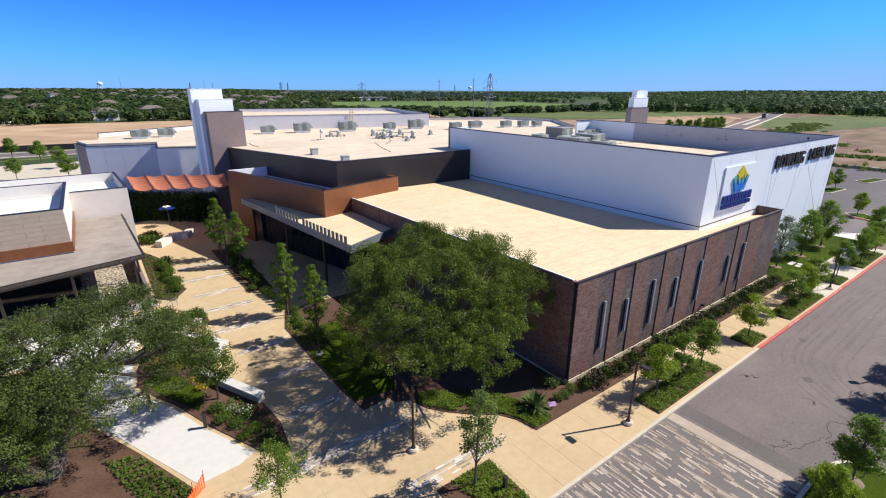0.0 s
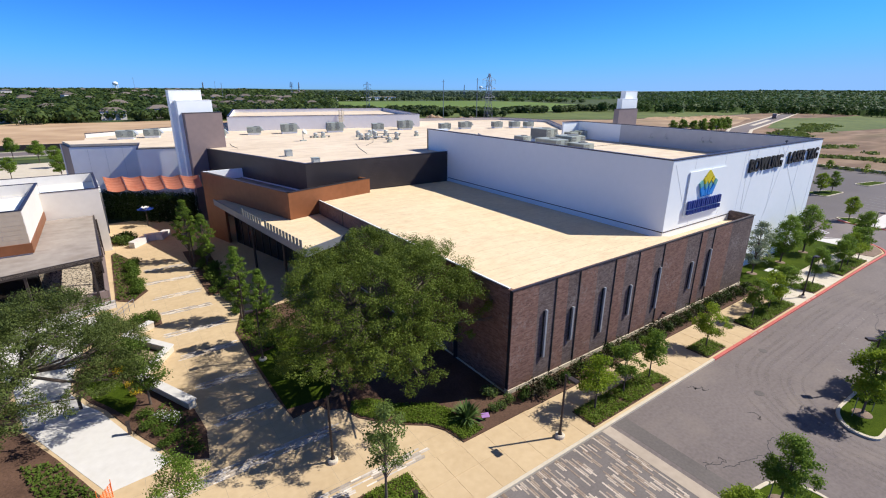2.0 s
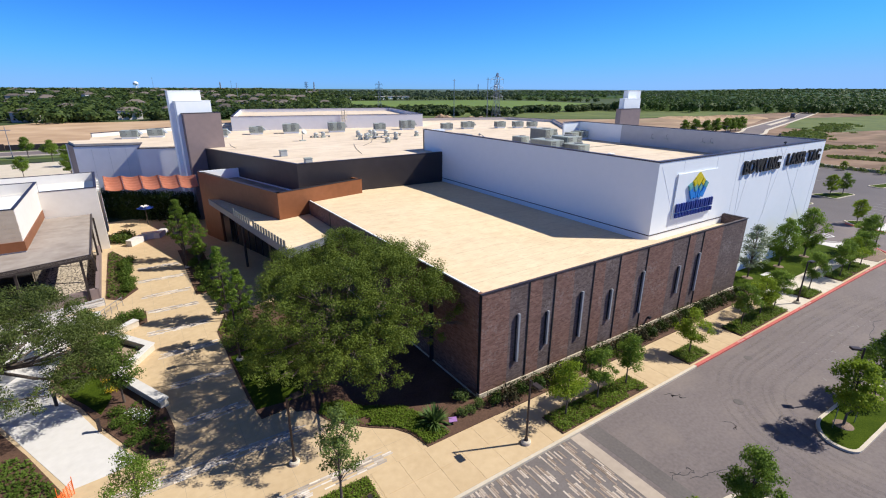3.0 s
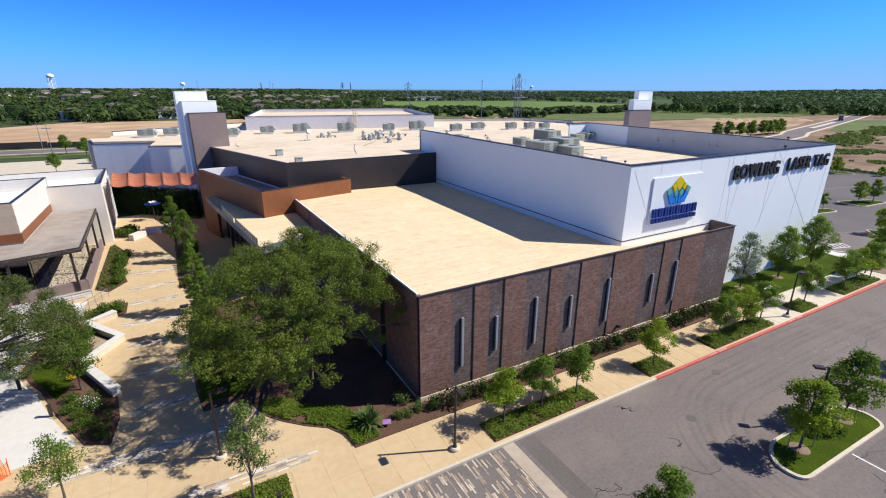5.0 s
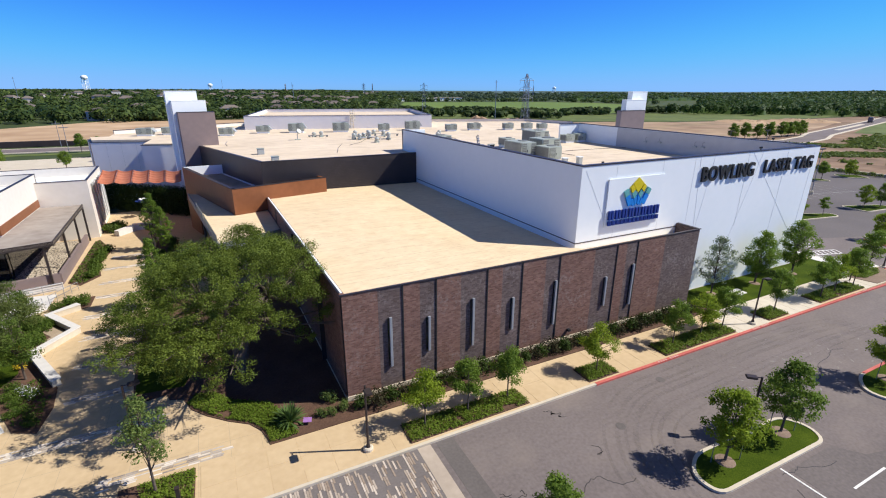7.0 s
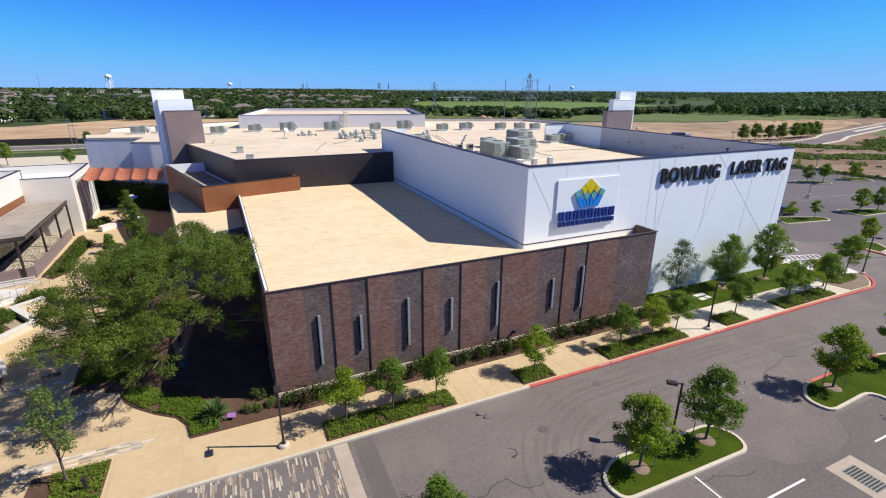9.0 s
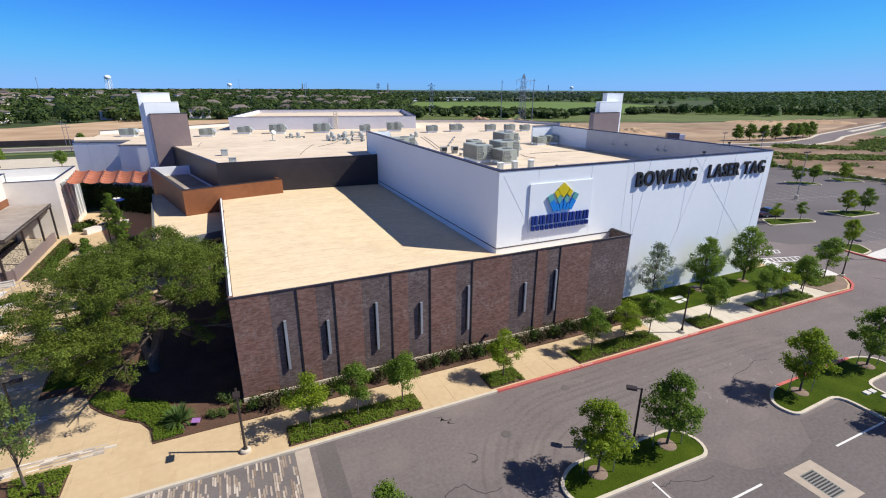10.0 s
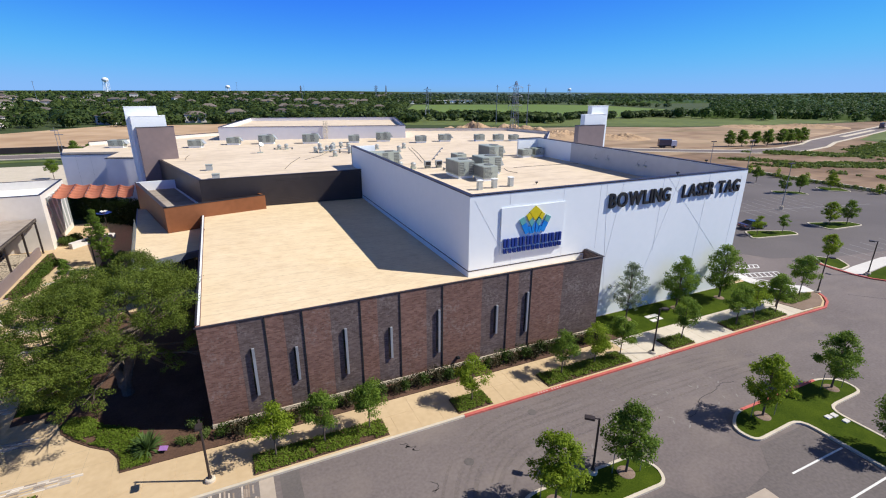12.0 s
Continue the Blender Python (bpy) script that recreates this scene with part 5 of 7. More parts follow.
scatter_trees(tree("young oak with a loose rounded crown", 5.2, 1.3, 1.7, 38, 4743, 0.105, 23, MID_LEAF, 0.08), [
    (147.2, 48.8, 0.12, 0.85, 2), (80.6, 13.3, 0.15, 0.75, 3), (152, 62, 0, 0.8, 3), (-14, 140, 0, 1.0, 0), (-11, 168, 0, 1.2, 1), (-6.5, 156, 0, 1.1, 3), (-4.5, 133, 0, 1.1, 4), (-18, 182, 0, 1.2, 5), (-30, 150, 0, 1.2, 2), (-42, 165, 0, 1.2, 2)])
scatter_trees(tree("tall slim columnar tree at the promenade's edge", 7.4, 1.0, 1.3, 150, 8600, 0.066, 35, MID_LEAF, 0.07, group="promenade trees", tip=0.72, sprays=0.2), [
    (10.9, 59.0, 0.15, 1.1, 2), (12.2, 55.2, 0.15, 0.95, 0), (12.3, 39.4, 0.15, 1.02, 1), (12.9, 33.8, 0.15, 0.95, 4)])
for x, y in ((42.5, 2.3), (47.9, 2.3), (61.0, 2.2), (69.4, 2.1), (30.1, 2.4), (25.4, 2.5), (70.2, 17.5), (77.0, 17.4), (63.3, 17.8)):
    z = 0.12 if y < 10 else 0.17
    tagged(part("mulch_ring", tube([(x, y, z - 0.02), (x, y, z + 0.03), (x, y, z + 0.08)], [0.58, 0.52, 0.15], 18), RING), "tan mulch ring round a young tree", "mulch", "mulch rings", "structure")
for x, y in ((42.5, 2.3), (47.9, 2.3), (61.0, 2.2), (69.4, 2.1), (30.1, 2.4)):
    for s in (-0.85, 0.85):
        tagged(part("tree_stake", tube([(x + s, y - 0.35 * s, 0.1), (x + s, y - 0.35 * s, 1.55)], [0.025, 0.025], 6), UNIT_DARK), "thin green metal stake beside a young tree", "tree stake", "tree stakes")
LAWN_T = "upright oak on the lawn by the white wall"
scatter_trees(tree(LAWN_T, 6.4, 0.9, 1.95, 84, 8200, 0.085, 31, MID_LEAF, 0.09, group="lawn trees", tip=0.6, sprays=0.27), [(70.2, 17.5, 0.17, 0.98, 0.0), (77.0, 17.4, 0.17, 1.04, 2.0)])
scatter_trees(tree("thin silvery tree on the lawn by the wall", 6.6, 0.9, 2.05, 110, 5200, 0.075, 32, GREY_LEAF, 0.07, tip=0.7, sprays=0.2), [(63.3, 17.8, 0.17, 1.0, 0.0)])
scatter_trees(tree("sparse slim tree in a mulched bed", 5.3, 1.3, 1.1, 46, 3400, 0.055, 33, SOFT_LEAF, 0.055, group="thin trees", tip=0.7, sprays=0.3), [(13.5, 14.1, 0.17, 1.22, 0.0)])
scatter_trees(tree("small dense dark green tree in the garden bed", 5.2, 1.2, 1.55, 46, 6200, 0.062, 36, SHRUB_LEAF, 0.07, group="garden trees"), [(4.3, 29.9, 0.17, 1.0, 2.0), (2.0, 38.2, 0.17, 1.0, 3.0)])
scatter_trees(tree("small bright green tree beside the plaza", 4.4, 1.2, 1.45, 34, 3800, 0.062, 34, MID_LEAF, 0.06), [(4.9, 19.0, 0.17, 0.88, 0.0)])


def crown_lobes(cx, cy, rx, ry, z_rim, z_top, lobes, r, seed, droop=1.2, puffs=15, skirt=0.35, bare=2.0, more=()):
    """A dome of separate lobes, each a heap of small puffs over its upper side, with gaps between."""
    rng = random.Random(seed)
    heads, centres, spread = [], [], []
    for k in range(lobes):
        q = math.sqrt((k + 0.5) / lobes)
        a = k * 2.39996 + rng.uniform(-0.35, 0.35)
        edge = 1 + 0.10 * math.sin(3 * a + seed) + 0.08 * math.sin(7 * a)
        z = z_rim + (z_top - z_rim) * math.sqrt(max(0, 1 - (0.96 * q) ** 2.6)) - droop * q ** 4 + rng.uniform(-1.15, 0.5)
        head = (cx + q * rx * edge * math.cos(a), cy + q * ry * edge * math.sin(a), z)
        size = r * rng.uniform(0.7, 1.25)
        heads.append((head[0], head[1], head[2] - 0.3 * size))
        for _ in range(puffs):
            b, h = rng.uniform(0, 6.283), rng.uniform(-0.35, 1.0)
            w = math.sqrt(1 - min(1, h * h) * 0.9) * size * rng.uniform(0.55, 1.0)
            centres.append((head[0] + w * math.cos(b), head[1] + w * math.sin(b), head[2] + h * size * 0.62))
            p = size * rng.uniform(0.20, 0.34)
            spread.append((p, p, p * 0.7))
    for x, y, z, size in more:
        heads.append((x, y, z - 0.2))
        for _ in range(puffs):
            b, h = rng.uniform(0, 6.283), rng.uniform(-0.5, 0.9)
            w = math.sqrt(1 - h * h * 0.9) * size * rng.uniform(0.6, 1.15)
            centres.append((x + w * math.cos(b), y + w * math.sin(b), z + h * size * 0.6))
            p = size * rng.uniform(0.20, 0.34)
            spread.append((p, p, p * 0.7))
    for k in range(int(lobes * skirt)):
        a = k * 6.283 / int(lobes * skirt) + rng.uniform(-0.15, 0.15)
        if math.cos(a) > bare:
            continue
        q, size = rng.uniform(0.62, 0.98), r * rng.uniform(0.6, 1.0)
        head = (cx + q * rx * math.cos(a), cy + q * ry * math.sin(a), z_rim - droop * rng.uniform(0.5, 1.1))
        heads.append(head)
        for _ in range(puffs):
            b, h = rng.uniform(0, 6.283), rng.uniform(-0.6, 0.9)
            w = math.sqrt(1 - h * h * 0.9) * size * rng.uniform(0.6, 1.15)
            centres.append((head[0] + w * math.cos(b), head[1] + w * math.sin(b), head[2] + h * size * 0.6))
            p = size * rng.uniform(0.20, 0.34)
            spread.append((p, p, p * 0.7))
    return heads, centres, spread


def oak(label, at, trunk, heads, centres, spread, leaves, size, seed, leaf, r):
    """A broad live oak: forked trunk, a limb to each lobe, twigs to the puffs and a heavy crown."""
    rng = random.Random(seed)
    t = thing("oak_tree", at, label, "tree")
    bm = bmesh.new()
    for stem in trunk:
        add_tube(bm, stem, [r * (1.3, 1.0, 0.8, 0.62, 0.5, 0.4)[i] for i in range(len(stem))], 10)
    for head in heads:
        ends = [p for stem in trunk for p in stem[-2:]]
        b = min(ends, key=lambda p: (Vector(p) - Vector(head)).length + 2.5 * max(0, p[2] - head[2] + 0.5))
        b, tip = Vector(b), Vector(head)
        mid = b.lerp(tip, 0.5) + Vector((rng.uniform(-0.4, 0.4), rng.uniform(-0.4, 0.4), -0.25))
        add_tube(bm, [b, mid, tip], [r * 0.36, r * 0.24, r * 0.1], 6)
        for _ in range(3):
            add_tube(bm, [mid.lerp(tip, 0.6), tip + Vector((rng.uniform(-0.8, 0.8), rng.uniform(-0.8, 0.8), rng.uniform(-0.1, 0.3)))], [r * 0.09, r * 0.03], 4)
    part("trunk", bm, BARK, t)
    part("crown", leaf_mesh("crown", centres, spread, leaves, size, seed, 0.4, 0.3), leaf, t)
    return t


h, c, s = crown_lobes(18.7, 24.0, 6.9, 7.2, 5.1, 9.4, 44, 1.7, 41, 1.6, puffs=22, bare=0.1, more=((13.0, 20.0, 5.7, 1.2), (14.5, 18.3, 6.0, 1.2), (16.3, 17.3, 6.4, 1.2), (18.3, 17.0, 6.6, 1.1), (11.7, 19.6, 5.7, 1.0), (12.7, 18.3, 5.8, 1.0), (14.6, 17.0, 6.3, 1.0), (16.4, 16.1, 6.5, 1.0), (12.2, 22.5, 5.2, 1.2), (15.2, 19.6, 5.8, 1.3), (16.6, 19.3, 6.7, 1.2), (18.2, 18.8, 6.9, 1.2), (20.2, 18.9, 6.6, 1.1), (14.4, 21.2, 6.6, 1.2), (22.6, 19.6, 4.4, 0.7), (21.8, 20.6, 4.6, 0.8)))
clear_of_roof = [i for i, p in enumerate(c) if p[0] < 24.4 or p[2] < 5.0]
c, s = [c[i] for i in clear_of_roof], [s[i] for i in clear_of_roof]
oak("broad live oak with olive leaves beside the brick wall", (18.6, 24.2, 0.17), [[(18.6, 24.2, 0.1), (18.5, 24.2, 1.2), (18.2, 24.1, 2.6), (17.6, 24.2, 4.6), (16.8, 24.6, 6.2)], [(18.5, 24.2, 0.8), (18.9, 24.3, 2.2), (19.7, 24.0, 4.2), (20.8, 23.6, 6.0)], [(18.5, 24.2, 0.9), (18.3, 24.8, 2.4), (18.0, 26.2, 4.4), (18.2, 27.6, 6.0)]], h, c, s, 175000, 0.051, 41, OAK_LEAF, 0.34)
h, c, s = crown_lobes(-3.4, 31.5, 7.4, 6.6, 4.4, 6.9, 44, 1.7, 42, 1.5, puffs=20)
h2, c2, s2 = crown_lobes(-9.3, 27.2, 6.2, 6.8, 3.9, 6.8, 34, 1.7, 43, 1.6, puffs=20)
oak("spreading live oak with leaning trunks over white path", (-4.2, 28.2, 0.17), [[(-4.4, 27.8, 0.1), (-3.9, 28.6, 1.0), (-3.1, 30.0, 2.2), (-1.9, 31.9, 3.7), (-0.6, 33.6, 5.2)], [(-4.4, 27.9, 0.3), (-4.2, 28.8, 1.6), (-4.0, 30.6, 3.2), (-4.4, 32.8, 5.0)], [(-4.5, 27.8, 0.2), (-5.8, 28.0, 1.6), (-7.6, 27.8, 3.2), (-9.6, 27.4, 4.8)]], h + h2, c + c2, s + s2, 215000, 0.056, 42, OAK_LEAF_W, 0.27)


def shrub(label, r, high, leaves, size, seed, leaf, group=""):
    rng = random.Random(seed)
    t = thing("shrub", (0, 0, 0), label, "shrub", group)
    centres = [(rng.uniform(-0.5, 0.5) * r, rng.uniform(-0.5, 0.5) * r, high * rng.uniform(0.3, 0.7)) for _ in range(9)]
    bm = bmesh.new()
    limbs(bm, (0, 0, 0), centres[:5], 0.03, rng, 5)
    part("stem", bm, BARK, t)
    part("foliage", leaf_mesh("foliage", centres, [(0.6 * r, 0.6 * r, 0.4 * high)] * 9, leaves, size, seed), leaf, t)
    return t


rng = random.Random(8)
hedge_dark = [(x + rng.uniform(-0.2, 0.2), 15.95 + rng.uniform(-0.15, 0.2), 0.16, rng.uniform(0.85, 1.12), rng.uniform(0, 6)) for x in np.arange(25.4, 58.2, 0.92)]
scatter_trees(shrub("dark clipped shrub at the brick wall's foot", 0.75, 1.0, 520, 0.08, 51, HEDGE_LEAF, "wall shrubs"), hedge_dark[::2])
scatter_trees(shrub("red-tinged dark shrub at the brick wall's foot", 0.72, 0.95, 420, 0.09, 52, DARK_LEAF, "wall shrubs"), hedge_dark[1::2])
scatter_trees(shrub("rounded green garden shrub", 0.85, 1.0, 480, 0.1, 53, SHRUB_LEAF, "garden shrubs"), [
    (4.75 + 0.3 * math.sin(0.9 * k) + rng.uniform(-0.1, 0.1), 51.4 + 0.72 * k, 0.16, rng.uniform(0.5, 0.68), rng.uniform(0, 6)) for k in range(14)] + [
    (5.0 + rng.uniform(-0.4, 0.4), y, 0.16, rng.uniform(0.7, 0.95), 1) for y in (51.2, 52.4, 53.6, 55.5, 57, 58.6, 60.2, 61.2)] + [
    (4.4, 43.6, 0.16, 0.9, 1), (5.4, 44.0, 0.16, 0.8, 2), (5.6, 43.0, 0.16, 0.7, 2), (3.6, 42.8, 0.16, 0.8, 3)] + [
    (rng.uniform(1.6, 3.9), rng.uniform(35, 40), 0.16, rng.uniform(0.6, 1.0), 0) for _ in range(12)] + [
    (4.0, 27.3, 0.16, 0.65, 0), (4.6, 26.4, 0.16, 0.55, 0), (5.2, 25.2, 0.16, 0.6, 0), (5.9, 24.2, 0.16, 0.4, 2), (4.6, 24.9, 0.16, 0.45, 2), (6.1, 23.4, 0.16, 0.4, 2), (3.9, 28.6, 0.16, 0.6, 2), (5.3, 27.0, 0.16, 0.66, 1), (4.7, 27.8, 0.16, 0.55, 3)] + [
    (12.6 + rng.uniform(-0.8, 0.8), y, 0.16, rng.uniform(0.5, 0.9), 1) for y in np.arange(33, 46, 1.1)] + [
    (11.9 + rng.uniform(-0.8, 0.8), y, 0.16, rng.uniform(0.6, 1.0), 1) for y in np.arange(47, 62, 1.2)] + [
    (rng.uniform(3.6, 5.2), rng.uniform(69.4, 73), 0.12, rng.uniform(0.9, 1.4), 1) for _ in range(8)])
scatter_trees(shrub("rounded green shrub by the brick corner", 0.55, 0.9, 620, 0.06, 54, SOFT_LEAF), [(23.4, 17.6, 0.17, 1.0, 0), (22.6, 16.3, 0.17, 0.7, 0), (23.2, 16.2, 0.17, 0.7, 0), (24.2, 16.4, 0.17, 0.8, 2), (4.4, 70.5, 0.12, 1.6, 0)])
scatter_trees(shrub("bush covered with white flowers", 0.6, 0.8, 110, 0.05, 55, PETAL_W), [(5.3, 27.0, 0.2, 1.0, 0), (4.7, 27.8, 0.2, 0.8, 0)])
scatter_trees(shrub("bush with yellow flowers", 0.5, 0.7, 320, 0.06, 56, PETAL_Y), [(3.6, 31.6, 0.2, 0.8, 0), (2.7, 35.2, 0.2, 0.8, 0), (3.2, 33.0, 0.2, 0.6, 2)])

# tall green hedge screen in the shaded court
hedge = thing("hedge", (8, 84, 0.1), "tall dark green hedge in the shaded court", "hedge")
part("foliage", leaf_mesh("foliage", [(1.5 + 1.05 * k, 88.5 - 0.95 * k, z) for k in range(13) for z in (0.9, 2.0, 3.1, 4.1)], [(0.9, 0.9, 0.9)] * 52, 30000, 0.12, 61, 0.3, 0.2), COURT_LEAF, hedge)


def groundcover(pts, label, leaf, per_m2=190, size=0.07, seed=1, high=0.22, z=0.17):
    """Low leafy cover over a polygon, as one object of uncounted leaves."""
    rng = np.random.default_rng(seed)
    poly = np.array([(p[0], p[1]) for p in pts])
    lo, hi = poly.min(0), poly.max(0)
    n = int(np.prod(hi - lo) * per_m2)
    q = lo + rng.random((n, 2)) * (hi - lo)
    inside = np.zeros(n, bool)
    for (x0, y0), (x1, y1) in zip(poly, np.roll(poly, -1, 0)):
        cross = (y0 > q[:, 1]) != (y1 > q[:, 1])
        inside ^= cross & (q[:, 0] < (x1 - x0) * (q[:, 1] - y0) / (y1 - y0 + 1e-9) + x0)
    q = q[inside]
    keep = np.array([noise.noise((x * 0.9, y * 0.9, seed)) for x, y in q]) > -0.55
    q = q[keep]
    c = np.column_stack([q, np.full(len(q), z + high * 0.5)])
    me = leaf_mesh("foliage", c, np.tile((0.09, 0.09, high * 0.5), (len(c), 1)), len(c), size, seed, 1.2, 0.0)
    return tagged(part("groundcover", me, leaf), label, "groundcover", kind="stuff")


COVER = "low bright green groundcover"
for k, (x0, x1) in enumerate(((26.9, 35.6), (40.9, 43.8), (48.9, 57.8), (62.6, 65.7), (71.1, 79.6))):
    groundcover([(x0 + 0.05, 11.55), (x1 - 0.05, 11.55), (x1 - 0.05, 13.25), (x0 + 0.05, 13.25)], COVER + " in a tree pit", COVER_LEAF, 560, 0.055, 70 + k)
groundcover([(14.9, 21.5), (15.3, 20.8), (16.2, 19.7), (17.3, 18.6), (18.6, 17.6), (19.2, 16.6), (19.4, 15.25), (21.0, 15.3), (20.9, 15.9), (20.6, 17.6), (19.8, 19.2), (17.6, 20.6), (16.6, 22.0), (15.4, 22.4)], COVER + " edging the curved path", COVER_LEAF, 800, 0.055, 81)
groundcover([(82.8, 12.8), (86.2, 12.9), (88.0, 13.8), (85.6, 14.5), (84.3, 14.8), (82.0, 14.1)], COVER + " at the kerb corner", COVER_LEAF, 420, 0.06, 89)
groundcover([(13.2, 11.8), (15.25, 11.8), (15.3, 15.0), (12.6, 15.0)], COVER + " beside the crossing", COVER_LEAF, 480, 0.06, 82)
groundcover([(-2.2, 27.5), (0.5, 19.5), (1.5, 22.5), (-0.6, 27)], COVER + " edging the white path", SHRUB_LEAF, 150, 0.09, 83)
groundcover([(1.2, 40), (0.4, 37), (1.5, 36), (3.4, 35), (3.6, 39.5)], "mixed low planting in mulch", SHRUB_LEAF, 70, 0.09, 84)
groundcover([(3.4, 28.5), (5.0, 24.0), (6.6, 23.0), (6.5, 26.5), (5.2, 29.5)], "mixed low planting in mulch", SHRUB_LEAF, 60, 0.09, 85)
groundcover([(11.4, 32.5), (13.2, 32.8), (13.2, 40), (12.4, 40), (11.3, 37)], "low yellow-green planting by the lawn", COVER_LEAF, 70, 0.09, 86)
groundcover([(3.5, 66.5), (5.4, 61), (4.8, 55.4), (5.6, 51.5), (4.3, 49.3), (3.1, 50.5), (3.1, 66)], "low green planting beside the restaurant", SHRUB_LEAF, 60, 0.1, 87)

agave = thing("agave", (20.7, 16.6, 0.17), "large spiky grey-green agave in the mulch bed", "plant")
rng = random.Random(3)
for k in range(130):
    a, e = rng.uniform(0, 6.283), rng.uniform(0.15, 1.4)
    ln, w = rng.uniform(1.05, 1.45), 0.055
    d = Vector((math.cos(a) * math.cos(e), math.sin(a) * math.cos(e), math.sin(e)))
    side = Vector((-math.sin(a), math.cos(a), 0)) * w
    bm = bmesh.new()
    at = Vector((20.7, 16.6, 0.25))
    p1, p2 = at + d * ln * 0.6, at + d * ln - Vector((0, 0, 0.18 * math.cos(e)))
    vs = [bm.verts.new(p) for p in (at - side * 0.6, at + side * 0.6, p1 + side, p1 - side, p2, p1 + Vector((0, 0, -0.03)))]
    bm.faces.new((vs[0], vs[1], vs[2], vs[3]))
    bm.faces.new((vs[3], vs[2], vs[4]))
    bm.faces.new((vs[2], vs[5], vs[4]))
    bm.faces.new((vs[5], vs[3], vs[4]))
    part("blade", bm, FROND, agave)

sign = thing("bed_sign", (21.7, 16.0, 0.17), "small tilted lilac notice in the mulch bed", "sign")
bm = bmesh.new()
add_box(bm, -0.26, 0.26, -0.16, 0.16, 0.0, 0.05, pose(21.7, 16.0, 0.45, 25, 0, -20))
part("face", bm, PURPLE, sign)
part("post", box(21.67, 21.73, 15.97, 16.03, 0.1, 0.45), BRONZE, sign)


# ---- lamps ----
def street_lamp(x, y, turn, high=4.45, z=0.1, label="dark bronze street lamp with one flat head"):
    t = thing("street_lamp", (x, y, z), label, "street lamp", "street lamps")
    part("footing", tube([(x, y, z - 0.05), (x, y, z + 0.18), (x, y, z + 0.24)], [0.3, 0.3, 0.24], 16), KERB, t, "round concrete footing")
    part("base", tube([(x, y, z + 0.24), (x, y, z + 0.42)], [0.14, 0.1], 12), BRONZE, t)
    part("pole", tube([(x, y, z + 0.3), (x, y, z + high)], [0.075, 0.06], 10), BRONZE, t)
    d = Vector((math.cos(turn), math.sin(turn), 0))
    p = Vector((x, y, z + high - 0.06))
    part("arm", tube([p, p + d * 0.35], [0.035, 0.035], 6), BRONZE, t)
    bm = bmesh.new()
    add_box(bm, 0.25, 0.85, -0.2, 0.2, -0.1, 0.04, Matrix.Translation(p) @ Matrix.Rotation(turn, 4, "Z"))
    bmesh.ops.bevel(bm, geom=bm.edges[:], offset=0.03, segments=2, affect="EDGES")
    head = part("head", bm, BRONZE, t)
    bm = bmesh.new()
    add_box(bm, 0.32, 0.78, -0.15, 0.15, -0.115, -0.1, Matrix.Translation(p) @ Matrix.Rotation(turn, 4, "Z"))
    part("lens", bm, LOUVRE, head)
    return t


for x, y, turn in ((24.45, 12.2, -1.57), (12.3, 18.2, 0.2), (11.95, 31.2, 3.14), (12.4, 38.8, 3.14), (10.9, 55.6, 3.14), (60.6, 11.85, -0.2), (89.1, 13.7, -0.6), (101.6, 14.5, 2.0)):
    street_lamp(x, y, turn)
street_lamp(46.0, 3.15, 2.4, 4.05)
for x, y in ((127.4, 40.9), (163, 72), (151, 75)):
    t = thing("car_park_lamp", (x, y, 0), "tall car park lamp on a concrete footing", "street lamp", "car park lamps")
    part("footing", tube([(x, y, -0.05), (x, y, 0.8)], [0.35, 0.35], 14), KERB, t)
    part("pole", tube([(x, y, 0.8), (x, y, 9.2)], [0.08, 0.055], 8), STEEL, t)
    part("head", box(x - 0.9, x + 0.9, y - 0.2, y + 0.2, 9.1, 9.3, 0.03), BRONZE, t)
for x, y in ((3.0, 27.4), (0.5, 32.0), (14.6, 13.0)):
    t = thing("bollard_light", (x, y, 0.1), "short dark bollard light beside the path", "bollard", "bollard lights")
    part("post", box(x - 0.09, x + 0.09, y - 0.09, y + 0.09, 0.1, 0.95, 0.01), BRONZE, t)
    part("cap", box(x - 0.12, x + 0.12, y - 0.12, y + 0.12, 0.95, 1.02, 0.01), BRONZE, t)

# ramp rails and stairs by the restaurant
for a, b in (((3.0, 48.2), (-3.4, 46.6)), ((2.2, 44.2), (-3.5, 38.6)), ((4.4, 47.6), (2.6, 44.6))):
    t = thing("handrail", (*a, 0.1), "thin metal handrail beside the ramp", "handrail", "handrails")
    a, b = Vector((*a, 0.1)), Vector((*b, 0.1))
    up = Vector((0, 0, 0.95))
    part("rail", tube([a + up, b + up], [0.025, 0.025], 6), STEEL, t)
    part("rail", tube([a + up * 0.55, b + up * 0.55], [0.02, 0.02], 6), STEEL, t)
    for k in range(5):
        p = a.lerp(b, k / 4)
        part("post", tube([p, p + up], [0.022, 0.022], 6), STEEL, t)
for k, (a, b) in enumerate((((2.9, 48.9), (-6, 46.8)), ((2.4, 43.6), (-3.8, 38.0)))):
    t = thing("retaining_wall", (*a, 0.1), "low white concrete wall beside the ramp", "wall")
    part("wall", wall(a, b, 0.05, 0.8, 0.22), WHITE_PAVE, t)
    part("cap", wall((a[0] + 0.02, a[1] - 0.03), (b[0] + 0.02, b[1] - 0.03), 0.803, 0.86, 0.28), WHITE_PAVE, t)

